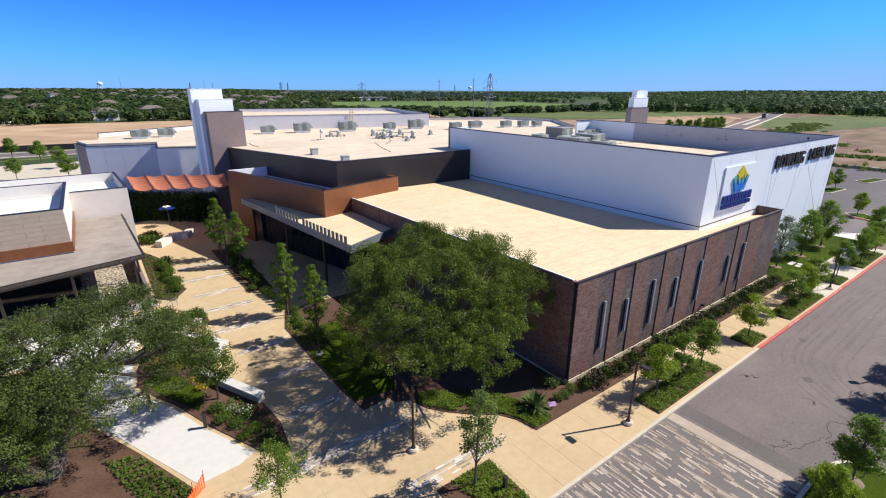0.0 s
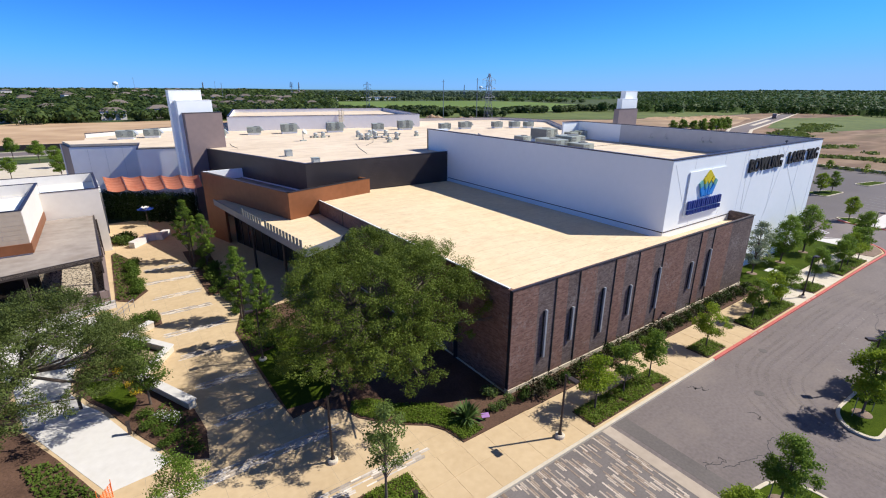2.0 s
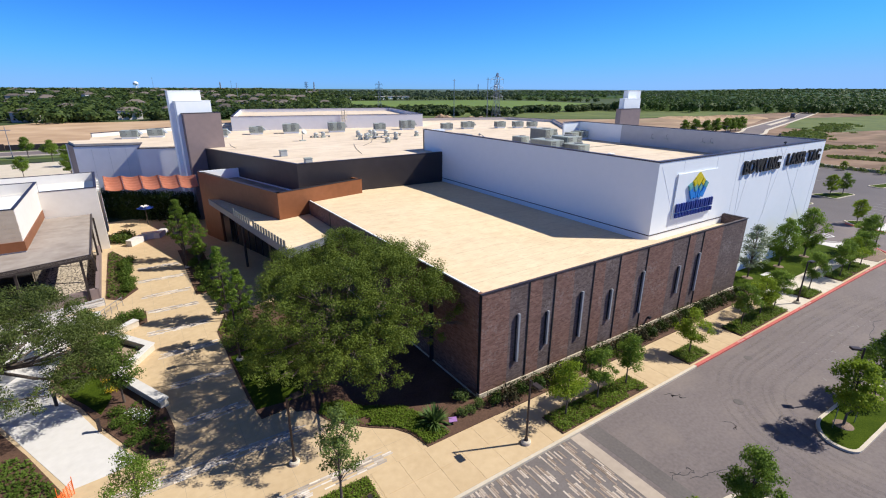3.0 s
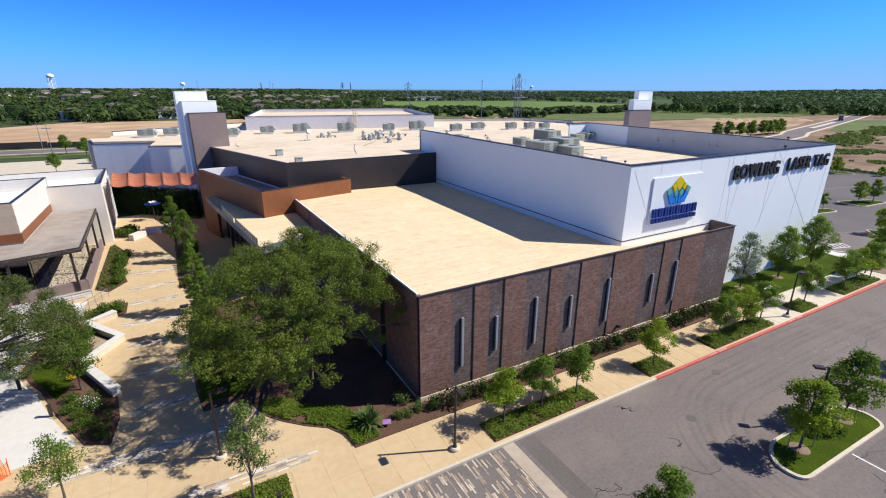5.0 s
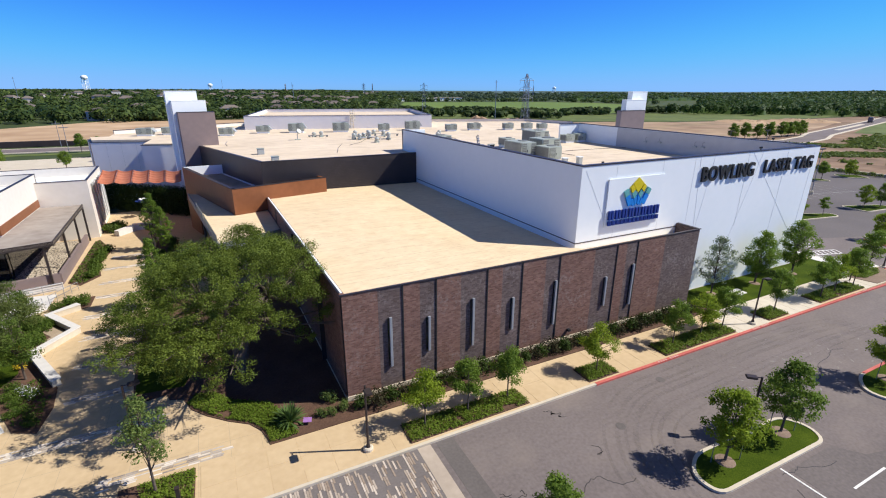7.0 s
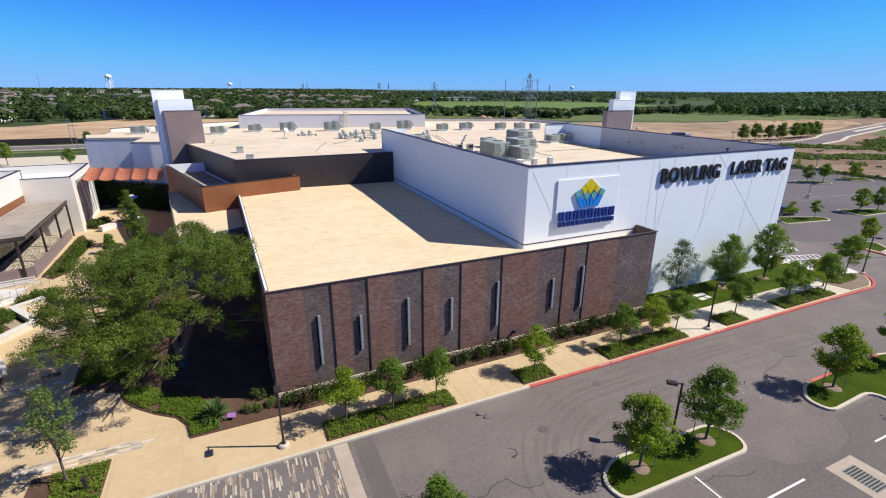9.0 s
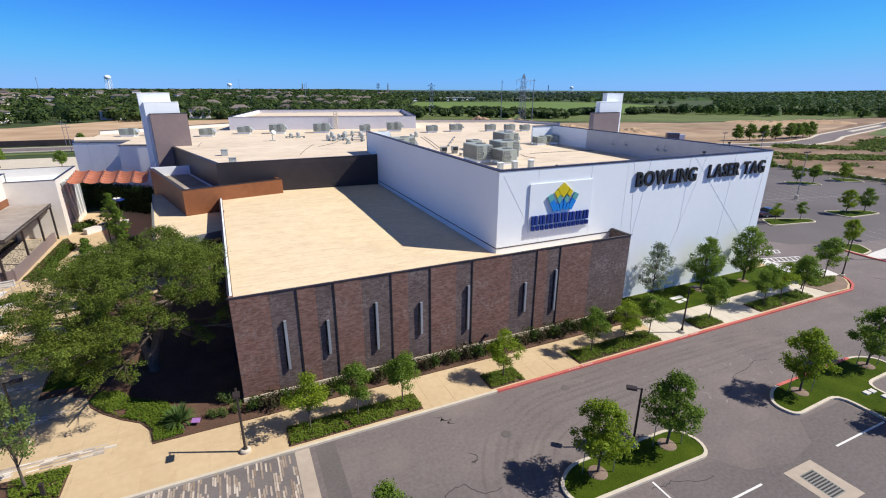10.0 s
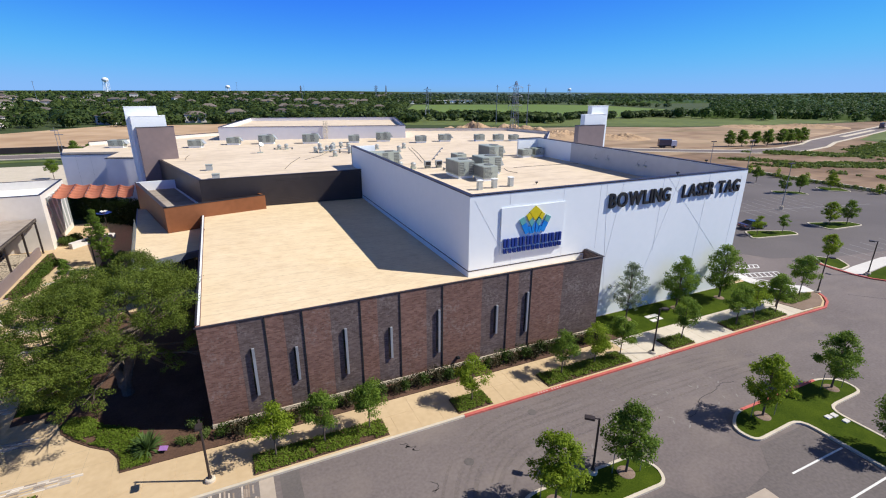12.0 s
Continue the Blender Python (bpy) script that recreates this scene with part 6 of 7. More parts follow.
fence = thing("safety_fence", (1.7, 22.0, 0.1), "sagging orange plastic safety mesh by the path", "fence")
for p in ((0.6, 21.2), (1.4, 21.9), (2.0, 22.4)):
    part("stake", tube([(*p, 0.1), (p[0] + 0.05, p[1], 1.25)], [0.02, 0.02], 6), ORANGE, fence)
bm = bmesh.new()
for k in range(9):
    z = 0.2 + 0.1 * k
    add_tube(bm, [(0.6, 21.2, z * 0.5), (1.4, 21.9, z * 0.6), (2.0, 22.4, z)], [0.02, 0.02, 0.02], 4)
for k in range(14):
    f = k / 13
    add_tube(bm, [(0.6 + 1.4 * f, 21.2 + 1.2 * f, 0.12), (0.6 + 1.4 * f, 21.2 + 1.2 * f, 0.5 + 0.5 * f)], [0.018, 0.018], 4)
part("mesh", bm, ORANGE, fence)
barrel = thing("barrel", (0.9, 20.9, 0.1), "orange plastic traffic barrel lying on its side", "barrel")
part("body", tube([(0.2, 20.6, 0.42), (0.8, 20.9, 0.42), (1.4, 21.2, 0.42)], [0.26, 0.3, 0.32], 16), ORANGE, barrel)


# ---- rooftop plant ----
def rooftop_unit(x, y, z, w, d, h, turn=0.0, hood=True, label="weathered grey-green rooftop air-conditioning unit"):
    m = Matrix.Translation((x, y, z)) @ Matrix.Rotation(radians(turn), 4, "Z")
    t = thing("rooftop_unit", (x, y, z), label, "air conditioner", "rooftop units")

    def piece(name, x0, x1, y0, y1, z0, z1, mat, bev=0.0, label=""):
        bm = box(x0, x1, y0, y1, z0, z1, bev)
        bmesh.ops.transform(bm, matrix=m, verts=bm.verts)
        return part(name, bm, mat, t, label)

    piece("curb", -w / 2 + 0.1, w / 2 - 0.1, -d / 2 + 0.1, d / 2 - 0.1, 0, 0.35, WHITE, 0, "white roof curb")
    body = piece("body", -w / 2, w / 2, -d / 2, d / 2, 0.35, h, UNIT, 0.02)
    n = max(2, round(w / 0.9))
    for k in range(n):
        a = -w / 2 + 0.08 + k * (w - 0.1) / n
        bm = box(a, a + (w - 0.1) / n - 0.06, -d / 2 - 0.02, -d / 2 + 0.01, 0.5, h - 0.12)
        bmesh.ops.transform(bm, matrix=m, verts=bm.verts)
        part("coil_panel", bm, UNIT_DARK if k % 2 == 0 else UNIT, body)
        if k % 2 == 0:
            bm = bmesh.new()
            for j in range(7):
                z0 = 0.56 + j * (h - 0.75) / 7
                add_box(bm, a + 0.03, a + (w - 0.1) / n - 0.09, -d / 2 - 0.05, -d / 2 - 0.02, z0, z0 + 0.06)
        else:
            bm = box(a + 0.06, a + 0.12, -d / 2 - 0.05, -d / 2 - 0.02, h * 0.45, h * 0.6)
        bmesh.ops.transform(bm, matrix=m, verts=bm.verts)
        part("louvre" if k % 2 == 0 else "door_handle", bm, UNIT if k % 2 == 0 else BLACK, body)
    bm = box(-w / 2 - 0.02, -w / 2 + 0.01, -d / 2 + 0.15, d / 2 - 0.15, 0.5, h - 0.12)
    bmesh.ops.transform(bm, matrix=m, verts=bm.verts)
    part("coil_panel", bm, UNIT_DARK, body)
    bm = tube([(w * 0.22, 0, h), (w * 0.22, 0, h + 0.08)], [min(w, d) * 0.3] * 2, 14)
    bmesh.ops.transform(bm, matrix=m, verts=bm.verts)
    part("fan", bm, UNIT_DARK, body)
    if hood:
        bm = bmesh.new()
        vs = [bm.verts.new(m @ Vector(p)) for p in ((w / 2, -d / 2 + 0.2, h - 0.1), (w / 2, d / 2 - 0.2, h - 0.1), (w / 2 + 0.6, d / 2 - 0.2, h * 0.5), (w / 2 + 0.6, -d / 2 + 0.2, h * 0.5), (w / 2, -d / 2 + 0.2, h * 0.45), (w / 2, d / 2 - 0.2, h * 0.45))]
        for f in ((0, 1, 2, 3), (0, 3, 4), (1, 5, 2), (3, 2, 5, 4)):
            bm.faces.new([vs[i] for i in f])
        part("hood", bm, LOUVRE, body)
    return t


for x, y, w, d, h in ((57.0, 44.1, 2.3, 4.2, 2.3), (61.5, 44.6, 3.0, 3.2, 2.5), (59.1, 40.6, 2.1, 3.0, 1.9), (69.7, 57.5, 2.7, 4.0, 2.3), (62.5, 55.5, 1.7, 2.4, 1.5), (76.4, 56.9, 2.0, 1.7, 1.4), (79.0, 56.9, 1.8, 1.7, 1.5), (49.9, 56.4, 4.6, 2.4, 2.3)):
    rooftop_unit(x, y, 11.2, w, d, h, 0, w > 2.5)
# a row of units along the rear wall
for x, y, w, h in ((22.6, 95.6, 2.6, 1.5), (8.2, 101.5, 2.8, 1.5), (12.4, 102.3, 2.6, 1.5), (29.8, 98.4, 2.6, 1.5), (36.4, 97.0, 3.2, 1.9), (45.4, 94.6, 3.4, 2.0), (54.6, 92.6, 2.4, 1.6), (61.4, 92.4, 3.2, 2.0), (68.3, 86.4, 2.4, 1.5), (74.4, 86.8, 2.7, 1.6), (82.2, 84.4, 2.2, 1.5), (86.4, 82.8, 2.2, 1.5), (89.7, 81.4, 2.0, 1.4)):
    rooftop_unit(x, y, 11.2, w, 1.9, h, -14, w > 2.5)
for x, y in ((55.0, 34.7), (57.2, 35.0), (59.6, 35.1)):
    t = thing("roof_vent", (x, y, 11.2), "narrow pale upright roof vent box", "vent", "roof vents")
    part("body", box(x - 0.28, x + 0.28, y - 0.28, y + 0.28, 11.2, 12.3, 0.02), LOUVRE, t)
    part("cap", box(x - 0.34, x + 0.34, y - 0.34, y + 0.34, 12.3, 12.38, 0.01), WHITE, t)
for x, y, h in ((25.4, 63.2, 0.8), (26.3, 55.3, 0.6), (62.2, 25.4, 0.5), (63.6, 25.6, 0.45)):
    t = thing("roof_hatch", (x, y, 11.2), "small metal box on the roof", "vent")
    part("body", box(x - 0.45, x + 0.45, y - 0.4, y + 0.4, 11.2, 11.2 + h, 0.03), LOUVRE, t)
    part("lid", box(x - 0.5, x + 0.5, y - 0.45, y + 0.45, 11.2 + h, 11.26 + h, 0.01), UNIT, t)
rng = random.Random(9)
for x, y in ((43.4, 77.7), (44.3, 77.0), (46.0, 80.0), (46.7, 78.6), (45.6, 71.0), (50.6, 81.6), (49.2, 74.8), (50.1, 86.1), (47.9, 83.0), (45.1, 82.6), (37.7, 85.5), (39.0, 85.0), (58, 72), (61, 77.5), (51.2, 52.2), (53.4, 52.5), (55.5, 78.0)):
    t = thing("exhaust_fan", (x, y, 11.2), "round kitchen exhaust fan on a curb", "vent", "exhaust fans")
    part("curb", box(x - 0.35, x + 0.35, y - 0.35, y + 0.35, 11.2, 11.55, 0.01), UNIT, t)
    h = rng.uniform(0.3, 0.8)
    part("drum", tube([(x, y, 11.55), (x, y, 11.6 + h), (x, y, 11.8 + h)], [0.3, 0.42, 0.2], 12), LOUVRE, t)
for a, b, h in (((43.7, 76.0), (50.5, 80.0), 0.35), ((44.5, 79.0), (49.0, 73.5), 0.3), ((47.0, 84.0), (53.5, 80.5), 0.4), ((36.6, 85.6), (40.2, 84.6), 0.3), ((57.2, 43.6), (57.2, 50.0), 0.3), ((60.0, 60.0), (68.0, 74.0), 0.25)):
    t = thing("roof_pipe", (*a, 11.2), "grey gas pipe on small roof blocks", "pipe", "roof pipes")
    part("pipe", tube([(*a, 11.2 + h), (*b, 11.2 + h)], [0.06, 0.06], 6), STEEL, t)
    for f in (0.05, 0.35, 0.65, 0.95):
        x, y = a[0] + (b[0] - a[0]) * f, a[1] + (b[1] - a[1]) * f
        part("block", box(x - 0.15, x + 0.15, y - 0.12, y + 0.12, 11.2, 11.14 + h), UNIT_DARK, t)
# black conduits lying on the roof
for pts in (((35.6, 59.7), (37.4, 66.0), (39.65, 72.0)), ((40.0, 68.8), (43.1, 72.4), (45.5, 77.1)), ((21.6, 76.0), (21.5, 79.6), (21.9, 82.8)), ((68.0, 47.4), (74.0, 47.3), (79.8, 46.6)), ((66.0, 47.0), (65.4, 44.9), (65.8, 42.9)), ((62.2, 78.3), (59.8, 68.4), (56.9, 57.5)), ((62.9, 78.0), (60.5, 68.2), (57.5, 57.2))):
    t = thing("roof_conduit", (*pts[0], 11.2), "thin black conduit lying on the pale roof", "conduit", "roof conduits")
    part("conduit", tube([(x, y, 11.23) for x, y in pts], [0.03] * 3, 5), BLACK, t)
for x, y in ((55.6, 52.2), (57.4, 52.1)):
    t = thing("roof_condenser", (x, y, 11.2), "small black and white condenser on a stand", "air conditioner", "roof condensers")
    part("stand", box(x - 0.4, x + 0.4, y - 0.25, y + 0.25, 11.2, 11.6), UNIT_DARK, t)
    part("body", box(x - 0.5, x + 0.5, y - 0.3, y + 0.3, 11.6, 12.3, 0.02), LOUVRE, t)
    part("fan_guard", box(x - 0.4, x + 0.4, y - 0.33, y - 0.29, 11.68, 12.2, 0.01), BLACK, t)
for y, z in ((42.9, 12.6), (40.3, 12.75), (34.4, 12.7), (33.2, 12.75)):
    t = thing("parapet_lamp", (80.1, y, z), "small white floodlight on the parapet's inner face", "lamp", "parapet lamps")
    part("arm", tube([(80.14, y, z + 0.6), (79.95, y + 0.1, z + 0.5), (79.9, y + 0.1, z)], [0.018] * 3, 6), UNIT_DARK, t)
    part("head", box(79.72, 80.0, y - 0.25, y + 0.3, z - 0.16, z + 0.02, 0.02), LOUVRE, t)
for x, y, z in ((80.5, 24.6, 14.35), (69.8, 19.68, 14.35), (63.4, 34.9, 11.2)):
    t = thing("roof_floodlight", (x, y, z), "black swivel floodlight standing on the roof edge", "lamp", "roof floodlights")
    part("stem", tube([(x, y, z), (x, y, z + 0.2)], [0.05, 0.04], 8), BLACK, t)
    part("head", box(x - 0.2, x + 0.16, y - 0.1, y + 0.1, z + 0.16, z + 0.34, 0.03), BLACK, t)
dish = thing("satellite_dish", (33.8, 81.2, 11.2), "white satellite dish on the roof", "satellite dish")
part("mount", box(33.3, 34.3, 80.8, 81.6, 11.2, 11.35), UNIT, dish)
part("mast", tube([(33.8, 81.2, 11.4), (33.8, 81.2, 12.3)], [0.06, 0.06], 8), STEEL, dish)
part("dish", tube([(33.8, 81.2, 12.4), (33.9, 81.0, 12.6), (34.1, 80.7, 12.85)], [0.06, 0.32, 0.45], 16), LOUVRE, dish)
ladder = thing("roof_ladder", (50.2, 102.3, 11.2), "caged tan metal ladder to the upper roof", "ladder")
for side in (-0.35, 0.35):
    part("rail", tube([(50.2 + side, 102.3, 11.2), (50.2 + side, 102.3, 15.4)], [0.07, 0.07], 6), KERB, ladder)
for k in range(12):
    part("rung", tube([(49.85, 102.3, 11.5 + 0.3 * k), (50.55, 102.3, 11.5 + 0.3 * k)], [0.03, 0.03], 5), KERB, ladder)
for k in range(5):
    z = 12.9 + 0.6 * k
    part("hoop", tube([(49.8, 102.3, z), (49.7, 101.6, z), (50.2, 101.2, z), (50.7, 101.6, z), (50.6, 102.3, z)], [0.04] * 5, 5), KERB, ladder)
for side in (-0.5, 0.0, 0.5):
    part("cage_bar", tube([(50.2 + side, 101.25 + abs(side) * 0.7, 12.9), (50.2 + side, 101.25 + abs(side) * 0.7, 15.3)], [0.035, 0.035], 5), KERB, ladder)


# ---- vehicles ----
def car(x, y, turn, paint, label):
    """A saloon car: body, cabin, glass, wheels, lights."""
    t = thing("car", (x, y, 0), label, "car")
    m = Matrix.Translation((x, y, 0.0)) @ Matrix.Rotation(turn, 4, "Z")

    def shape(name, profile, half, mat, taper=0.0, parent=t):
        bm = bmesh.new()
        a = [bm.verts.new(m @ Vector((px, -half + taper * max(0, pz - 0.9), pz))) for px, pz in profile]
        b = [bm.verts.new(m @ Vector((px, half - taper * max(0, pz - 0.9), pz))) for px, pz in profile]
        bm.faces.new(a)
        bm.faces.new(b[::-1])
        for i in range(len(profile)):
            j = (i + 1) % len(profile)
            bm.faces.new((a[j], a[i], b[i], b[j]))
        return part(name, bm, mat, parent)

    shape("body", [(-2.25, 0.35), (2.25, 0.35), (2.3, 0.6), (2.15, 0.82), (1.1, 0.95), (-1.5, 1.0), (-2.2, 0.95), (-2.3, 0.6)], 0.9, paint)
    shape("cabin", [(1.1, 0.93), (0.35, 1.42), (-0.9, 1.46), (-1.75, 0.98)], 0.82, GLASS, 0.3)
    shape("roof", [(0.3, 1.42), (0.25, 1.47), (-0.85, 1.5), (-0.9, 1.45)], 0.66, paint)
    for wx in (-1.4, 1.4):
        for wy in (-0.84, 0.84):
            bm = tube([(wx, wy - 0.1, 0.33), (wx, wy + 0.1, 0.33)], [0.33, 0.33], 16)
            bmesh.ops.transform(bm, matrix=m, verts=bm.verts)
            w = part("wheel", bm, BLACK, t)
            bm = tube([(wx, wy - 0.11, 0.33), (wx, wy + 0.11, 0.33)], [0.2, 0.2], 12)
            bmesh.ops.transform(bm, matrix=m, verts=bm.verts)
            part("rim", bm, STEEL, w)
    for s in (-0.62, 0.62):
        for px, mat in ((2.24, PAINT), (-2.27, RED)):
            bm = box(px - 0.04, px + 0.04, s - 0.2, s + 0.2, 0.66, 0.8, 0.01)
            bmesh.ops.transform(bm, matrix=m, verts=bm.verts)
            part("light", bm, mat, t)
    return t


CAR_DARK = material("dark purple car paint", (0.09, 0.08, 0.12), (0.12, 0.11, 0.16), 0.2, 1, 0.5, metal=0.4, spec=0.5)
CAR_WHITE = material("white car paint", (0.7, 0.7, 0.72), (0.78, 0.78, 0.8), 0.3, 1, 0.5, spec=0.5)
car(109.0, 34.7, -0.15, CAR_DARK, "dark purple car parked beside a grass island")
car(112.0, 13.0, -0.1, CAR_WHITE, "white car at the car park edge")


def truck(x, y, turn, box_paint, label):
    """A lorry: cargo box, cab, chassis and six wheels."""
    t = thing("truck", (x, y, 0), label, "truck")
    m = pose(x, y, 0, 0, 0, turn)
    for name, dims, mat in (("cargo_box", (-3.6, 1.2, -1.2, 1.2, 1.0, 3.4), box_paint), ("cab", (1.3, 3.4, -1.15, 1.15, 0.7, 2.9), CAR_WHITE), ("chassis", (-3.6, 3.4, -1.0, 1.0, 0.5, 0.95), BLACK), ("windscreen", (3.38, 3.44, -0.95, 0.95, 1.7, 2.6), GLASS)):
        bm = box(*dims, 0.02)
        bmesh.ops.transform(bm, matrix=m, verts=bm.verts)
        part(name, bm, mat, t)
    for wx in (-2.6, -1.4, 2.4):
        for wy in (-1.0, 1.0):
            bm = tube([(wx, wy - 0.15, 0.5), (wx, wy + 0.15, 0.5)], [0.5, 0.5], 14)
            bmesh.ops.transform(bm, matrix=m, verts=bm.verts)
            part("wheel", bm, BLACK, t)


truck(195, 127.4, -32, CAR_DARK, "dark and white truck on the new road")
truck(411, 149.5, 15, CAR_DARK, "dark truck far along the new road")


# ---- the country beyond ----
def woods(name, places, label, seed, mat=WOOD_LEAF):
    """Far trees as one object: for each (x, y, radius, height, sprays) a crown of leaf sprays down to the ground."""
    centres, spread, count, sizes = [], [], [], []
    for x, y, r, h, n, *base in places:
        centres.append((x, y, h * 0.55 + (base[0] if base else 0)))
        spread.append((r, r, h * 0.5))
        count.append(n)
        sizes.append(r * (0.46 if n < 25 else 0.32 if n < 60 else 0.24))
    rng = np.random.default_rng(seed)
    pick = np.repeat(np.arange(len(places)), count)
    n = len(pick)
    way = rng.normal(size=(n, 3))
    way[:, 2] = way[:, 2] * 0.9 + 0.4
    way /= np.linalg.norm(way, axis=1)[:, None]
    bulge = 1 + 0.22 * np.sin(way[:, 0] * 5 + pick) * np.cos(way[:, 1] * 4 + pick * 1.7)
    at = np.array(centres)[pick] + way * np.array(spread)[pick] * (bulge * (0.8 + 0.22 * rng.random(n)))[:, None]
    up = way + rng.normal(size=(n, 3)) * 0.28 + (0, 0, 0.35)
    up /= np.linalg.norm(up, axis=1)[:, None]
    u = np.cross(up, rng.normal(size=(n, 3)))
    u /= np.linalg.norm(u, axis=1)[:, None]
    v = np.cross(up, u)
    k = (np.array(sizes)[pick] * (0.6 + 0.7 * rng.random(n)))[:, None]
    co = np.stack([at - u * k, at + v * k * 0.7 + u * k * 0.1, at + u * k, at - v * k * 0.7 + u * k * 0.1], 1).reshape(-1, 3)
    me = bpy.data.meshes.new(name)
    me.vertices.add(4 * n)
    me.vertices.foreach_set("co", co.ravel())
    me.loops.add(4 * n)
    me.loops.foreach_set("vertex_index", np.arange(4 * n))
    me.polygons.add(n)
    me.polygons.foreach_set("loop_start", np.arange(0, 4 * n, 4))
    me.update()
    return tagged(part(name, me, mat), label, "woods", kind="stuff")


rng = random.Random(77)


def spot(b0, b1, r0, r1):
    b, r = radians(rng.uniform(b0, b1)), math.exp(rng.uniform(math.log(r0), math.log(r1)))
    return r * math.sin(b), r * math.cos(b), r


def far_tree(x, y, r):
    k = max(1.0, r / 900)
    size = rng.uniform(3.0, 7.2) * k ** 0.6
    return (x, y, size, rng.uniform(6.5, 9.2) * (0.9 if k > 1 else 1.0), 160 if r < 480 else 80 if r < 800 else 34 if r < 1600 else 18)


def in_field(x, y):
    return x > 0.43 * y and 290 < y < 700 - 0.15 * (x - 300) and y > 420 - 1.2 * (x - 90) and y > 0.72 * x - 20


def hill_height(x, y):
    """The gentle hill that carries the suburb."""
    r, b = math.hypot(x, y), math.degrees(math.atan2(x, y))
    return min(8.0, max(0.0, (r - 400) * 0.012)) * min(1.0, max(0.0, (22 - b) / 8))


hill = bmesh.new()
rows = []
for i in range(14):
    r = 380 * 1.2 ** i
    rows.append([hill.verts.new((r * math.sin(radians(b)), r * math.cos(radians(b)), hill_height(r * math.sin(radians(b)), r * math.cos(radians(b))) - 0.3)) for b in range(-42, 28, 2)])
for a, b in zip(rows, rows[1:]):
    for i in range(len(a) - 1):
        hill.faces.new((a[i], a[i + 1], b[i + 1], b[i]))
tagged(part("hillside", hill, LAND, smooth=True), "low green rise under the suburb", "ground", kind="structure")
# distance haze is painted into this blue-green base colour
FAR_HAZE = material("far plain in haze blue", (0.060, 0.112, 0.130), (0.092, 0.150, 0.160), 0.95, 0.02, 0.004, contrast=1.4)


def rise(b, r):
    """Height of the wooded upland at a bearing in degrees and a distance."""
    up, out = min(1, max(0, (b - 54) / 17)), min(1, max(0, (r - 900) / 1900))
    return 17 * up * up * (3 - 2 * up) * out


def upland(name, b0, b1, step, radii, height, mat, label, category):
    """A rolling sheet over a sector of the country; height(x, y, bearing, r) gives its level."""
    bm, grid = bmesh.new(), []
    n = round((b1 - b0) / step)
    for r in radii:
        row = []
        for k in range(n + 1):
            b = b0 + k * step
            x, y = r * math.sin(radians(b)), r * math.cos(radians(b))
            row.append(bm.verts.new((x, y, height(x, y, b, r))))
        grid.append(row)
    for p, q in zip(grid, grid[1:]):
        for k in range(n):
            bm.faces.new((p[k], p[k + 1], q[k + 1], q[k]))
    me = bpy.data.meshes.new(name)
    bm.to_mesh(me)
    bm.free()
    return tagged(part(name, me, mat, smooth=True), label, category, kind="structure")


upland("backdrop", -45, 105, 1.0, [1900 * 1.06 ** i for i in range(16)], lambda x, y, b, r: -0.1 + rise(b, r) + 1.2 * noise.noise((x * 0.003, y * 0.003, 1.0)) * min(1, (r - 1900) / 500), FAR_HAZE, "far plain and low hills tinted haze blue at the horizon", "backdrop")


def canopy_height(x, y, b, r):
    edge = 500 + 40 * noise.noise((x * 0.01, y * 0.01, 4.0)) + (40 if b > 62 else 0)
    if r < edge or in_field(x, y):
        return -0.5
    cells = noise.voronoi((x * 0.13, y * 0.13, 0.0))[0][0]
    return rise(b, r) + 6.4 - 5.2 * min(0.8, cells) + 2.2 * noise.noise((x * 0.012, y * 0.012, 2.0)) - 0.1


upland("woodland_canopy", 43, 93, 0.16, [470 * 1.0095 ** i for i in range(165)], canopy_height, WOOD_LEAF, "closed dark green woodland canopy", "woods")
suburb, right_woods, lines, skyline = [], [], [], []
while len(suburb) < 2500:
    x, y, r = spot(-30, 27, 345, 2000)
    if not in_field(x, y):
        a, b, c, d, e = far_tree(x, y, r)
        suburb.append((a, b, c * 0.95, d * 0.85, max(14, e // 2), hill_height(x, y)))
while len(suburb) < 3300:
    x, y, r = spot(-4, 25.5, 400, 1300)
    if not in_field(x, y):
        a, b, c, d, e = far_tree(x, y, r)
        suburb.append((a, b, c * 0.95, d * 0.85, max(14, e // 2), hill_height(x, y)))
while len(right_woods) < 4400:
    x, y, r = spot(42, 92, 400, 2300)
    edge = 520 if math.degrees(math.atan2(x, y)) > 62 else 470
    if r > edge + 40 * noise.noise((x * 0.01, y * 0.01, 4.0)) and not in_field(x, y):
        a, b, c, d, e = far_tree(x, y, r)
        right_woods.append((a, b, c * 0.8, d * 0.92, e, rise(math.degrees(math.atan2(x, y)), r)))
# hedgerows round the crop field
for (ax, ay), (bx, by), n, depth in (((150, 470), (205, 372), 40, 16), ((205, 372), (300, 300), 50, 12), ((300, 298), (420, 306), 44, 12), ((30, 380), (150, 440), 60, 30), ((300, 715), (560, 650), 60, 12), ((180, 470), (270, 690), 40, 14), ((560, 640), (600, 480), 40, 20), ((60, 345), (180, 330), 26, 12), ((180, 330), (255, 262), 22, 10)):
    for _ in range(n):
        f = rng.random()
        x, y = ax + (bx - ax) * f + rng.uniform(-1, 1) * depth, ay + (by - ay) * f + rng.uniform(-1, 1) * depth
        a, b, c, d, e = far_tree(x, y, math.hypot(x, y))
        lines.append((a, b, c * 0.85, d * 0.62, e))
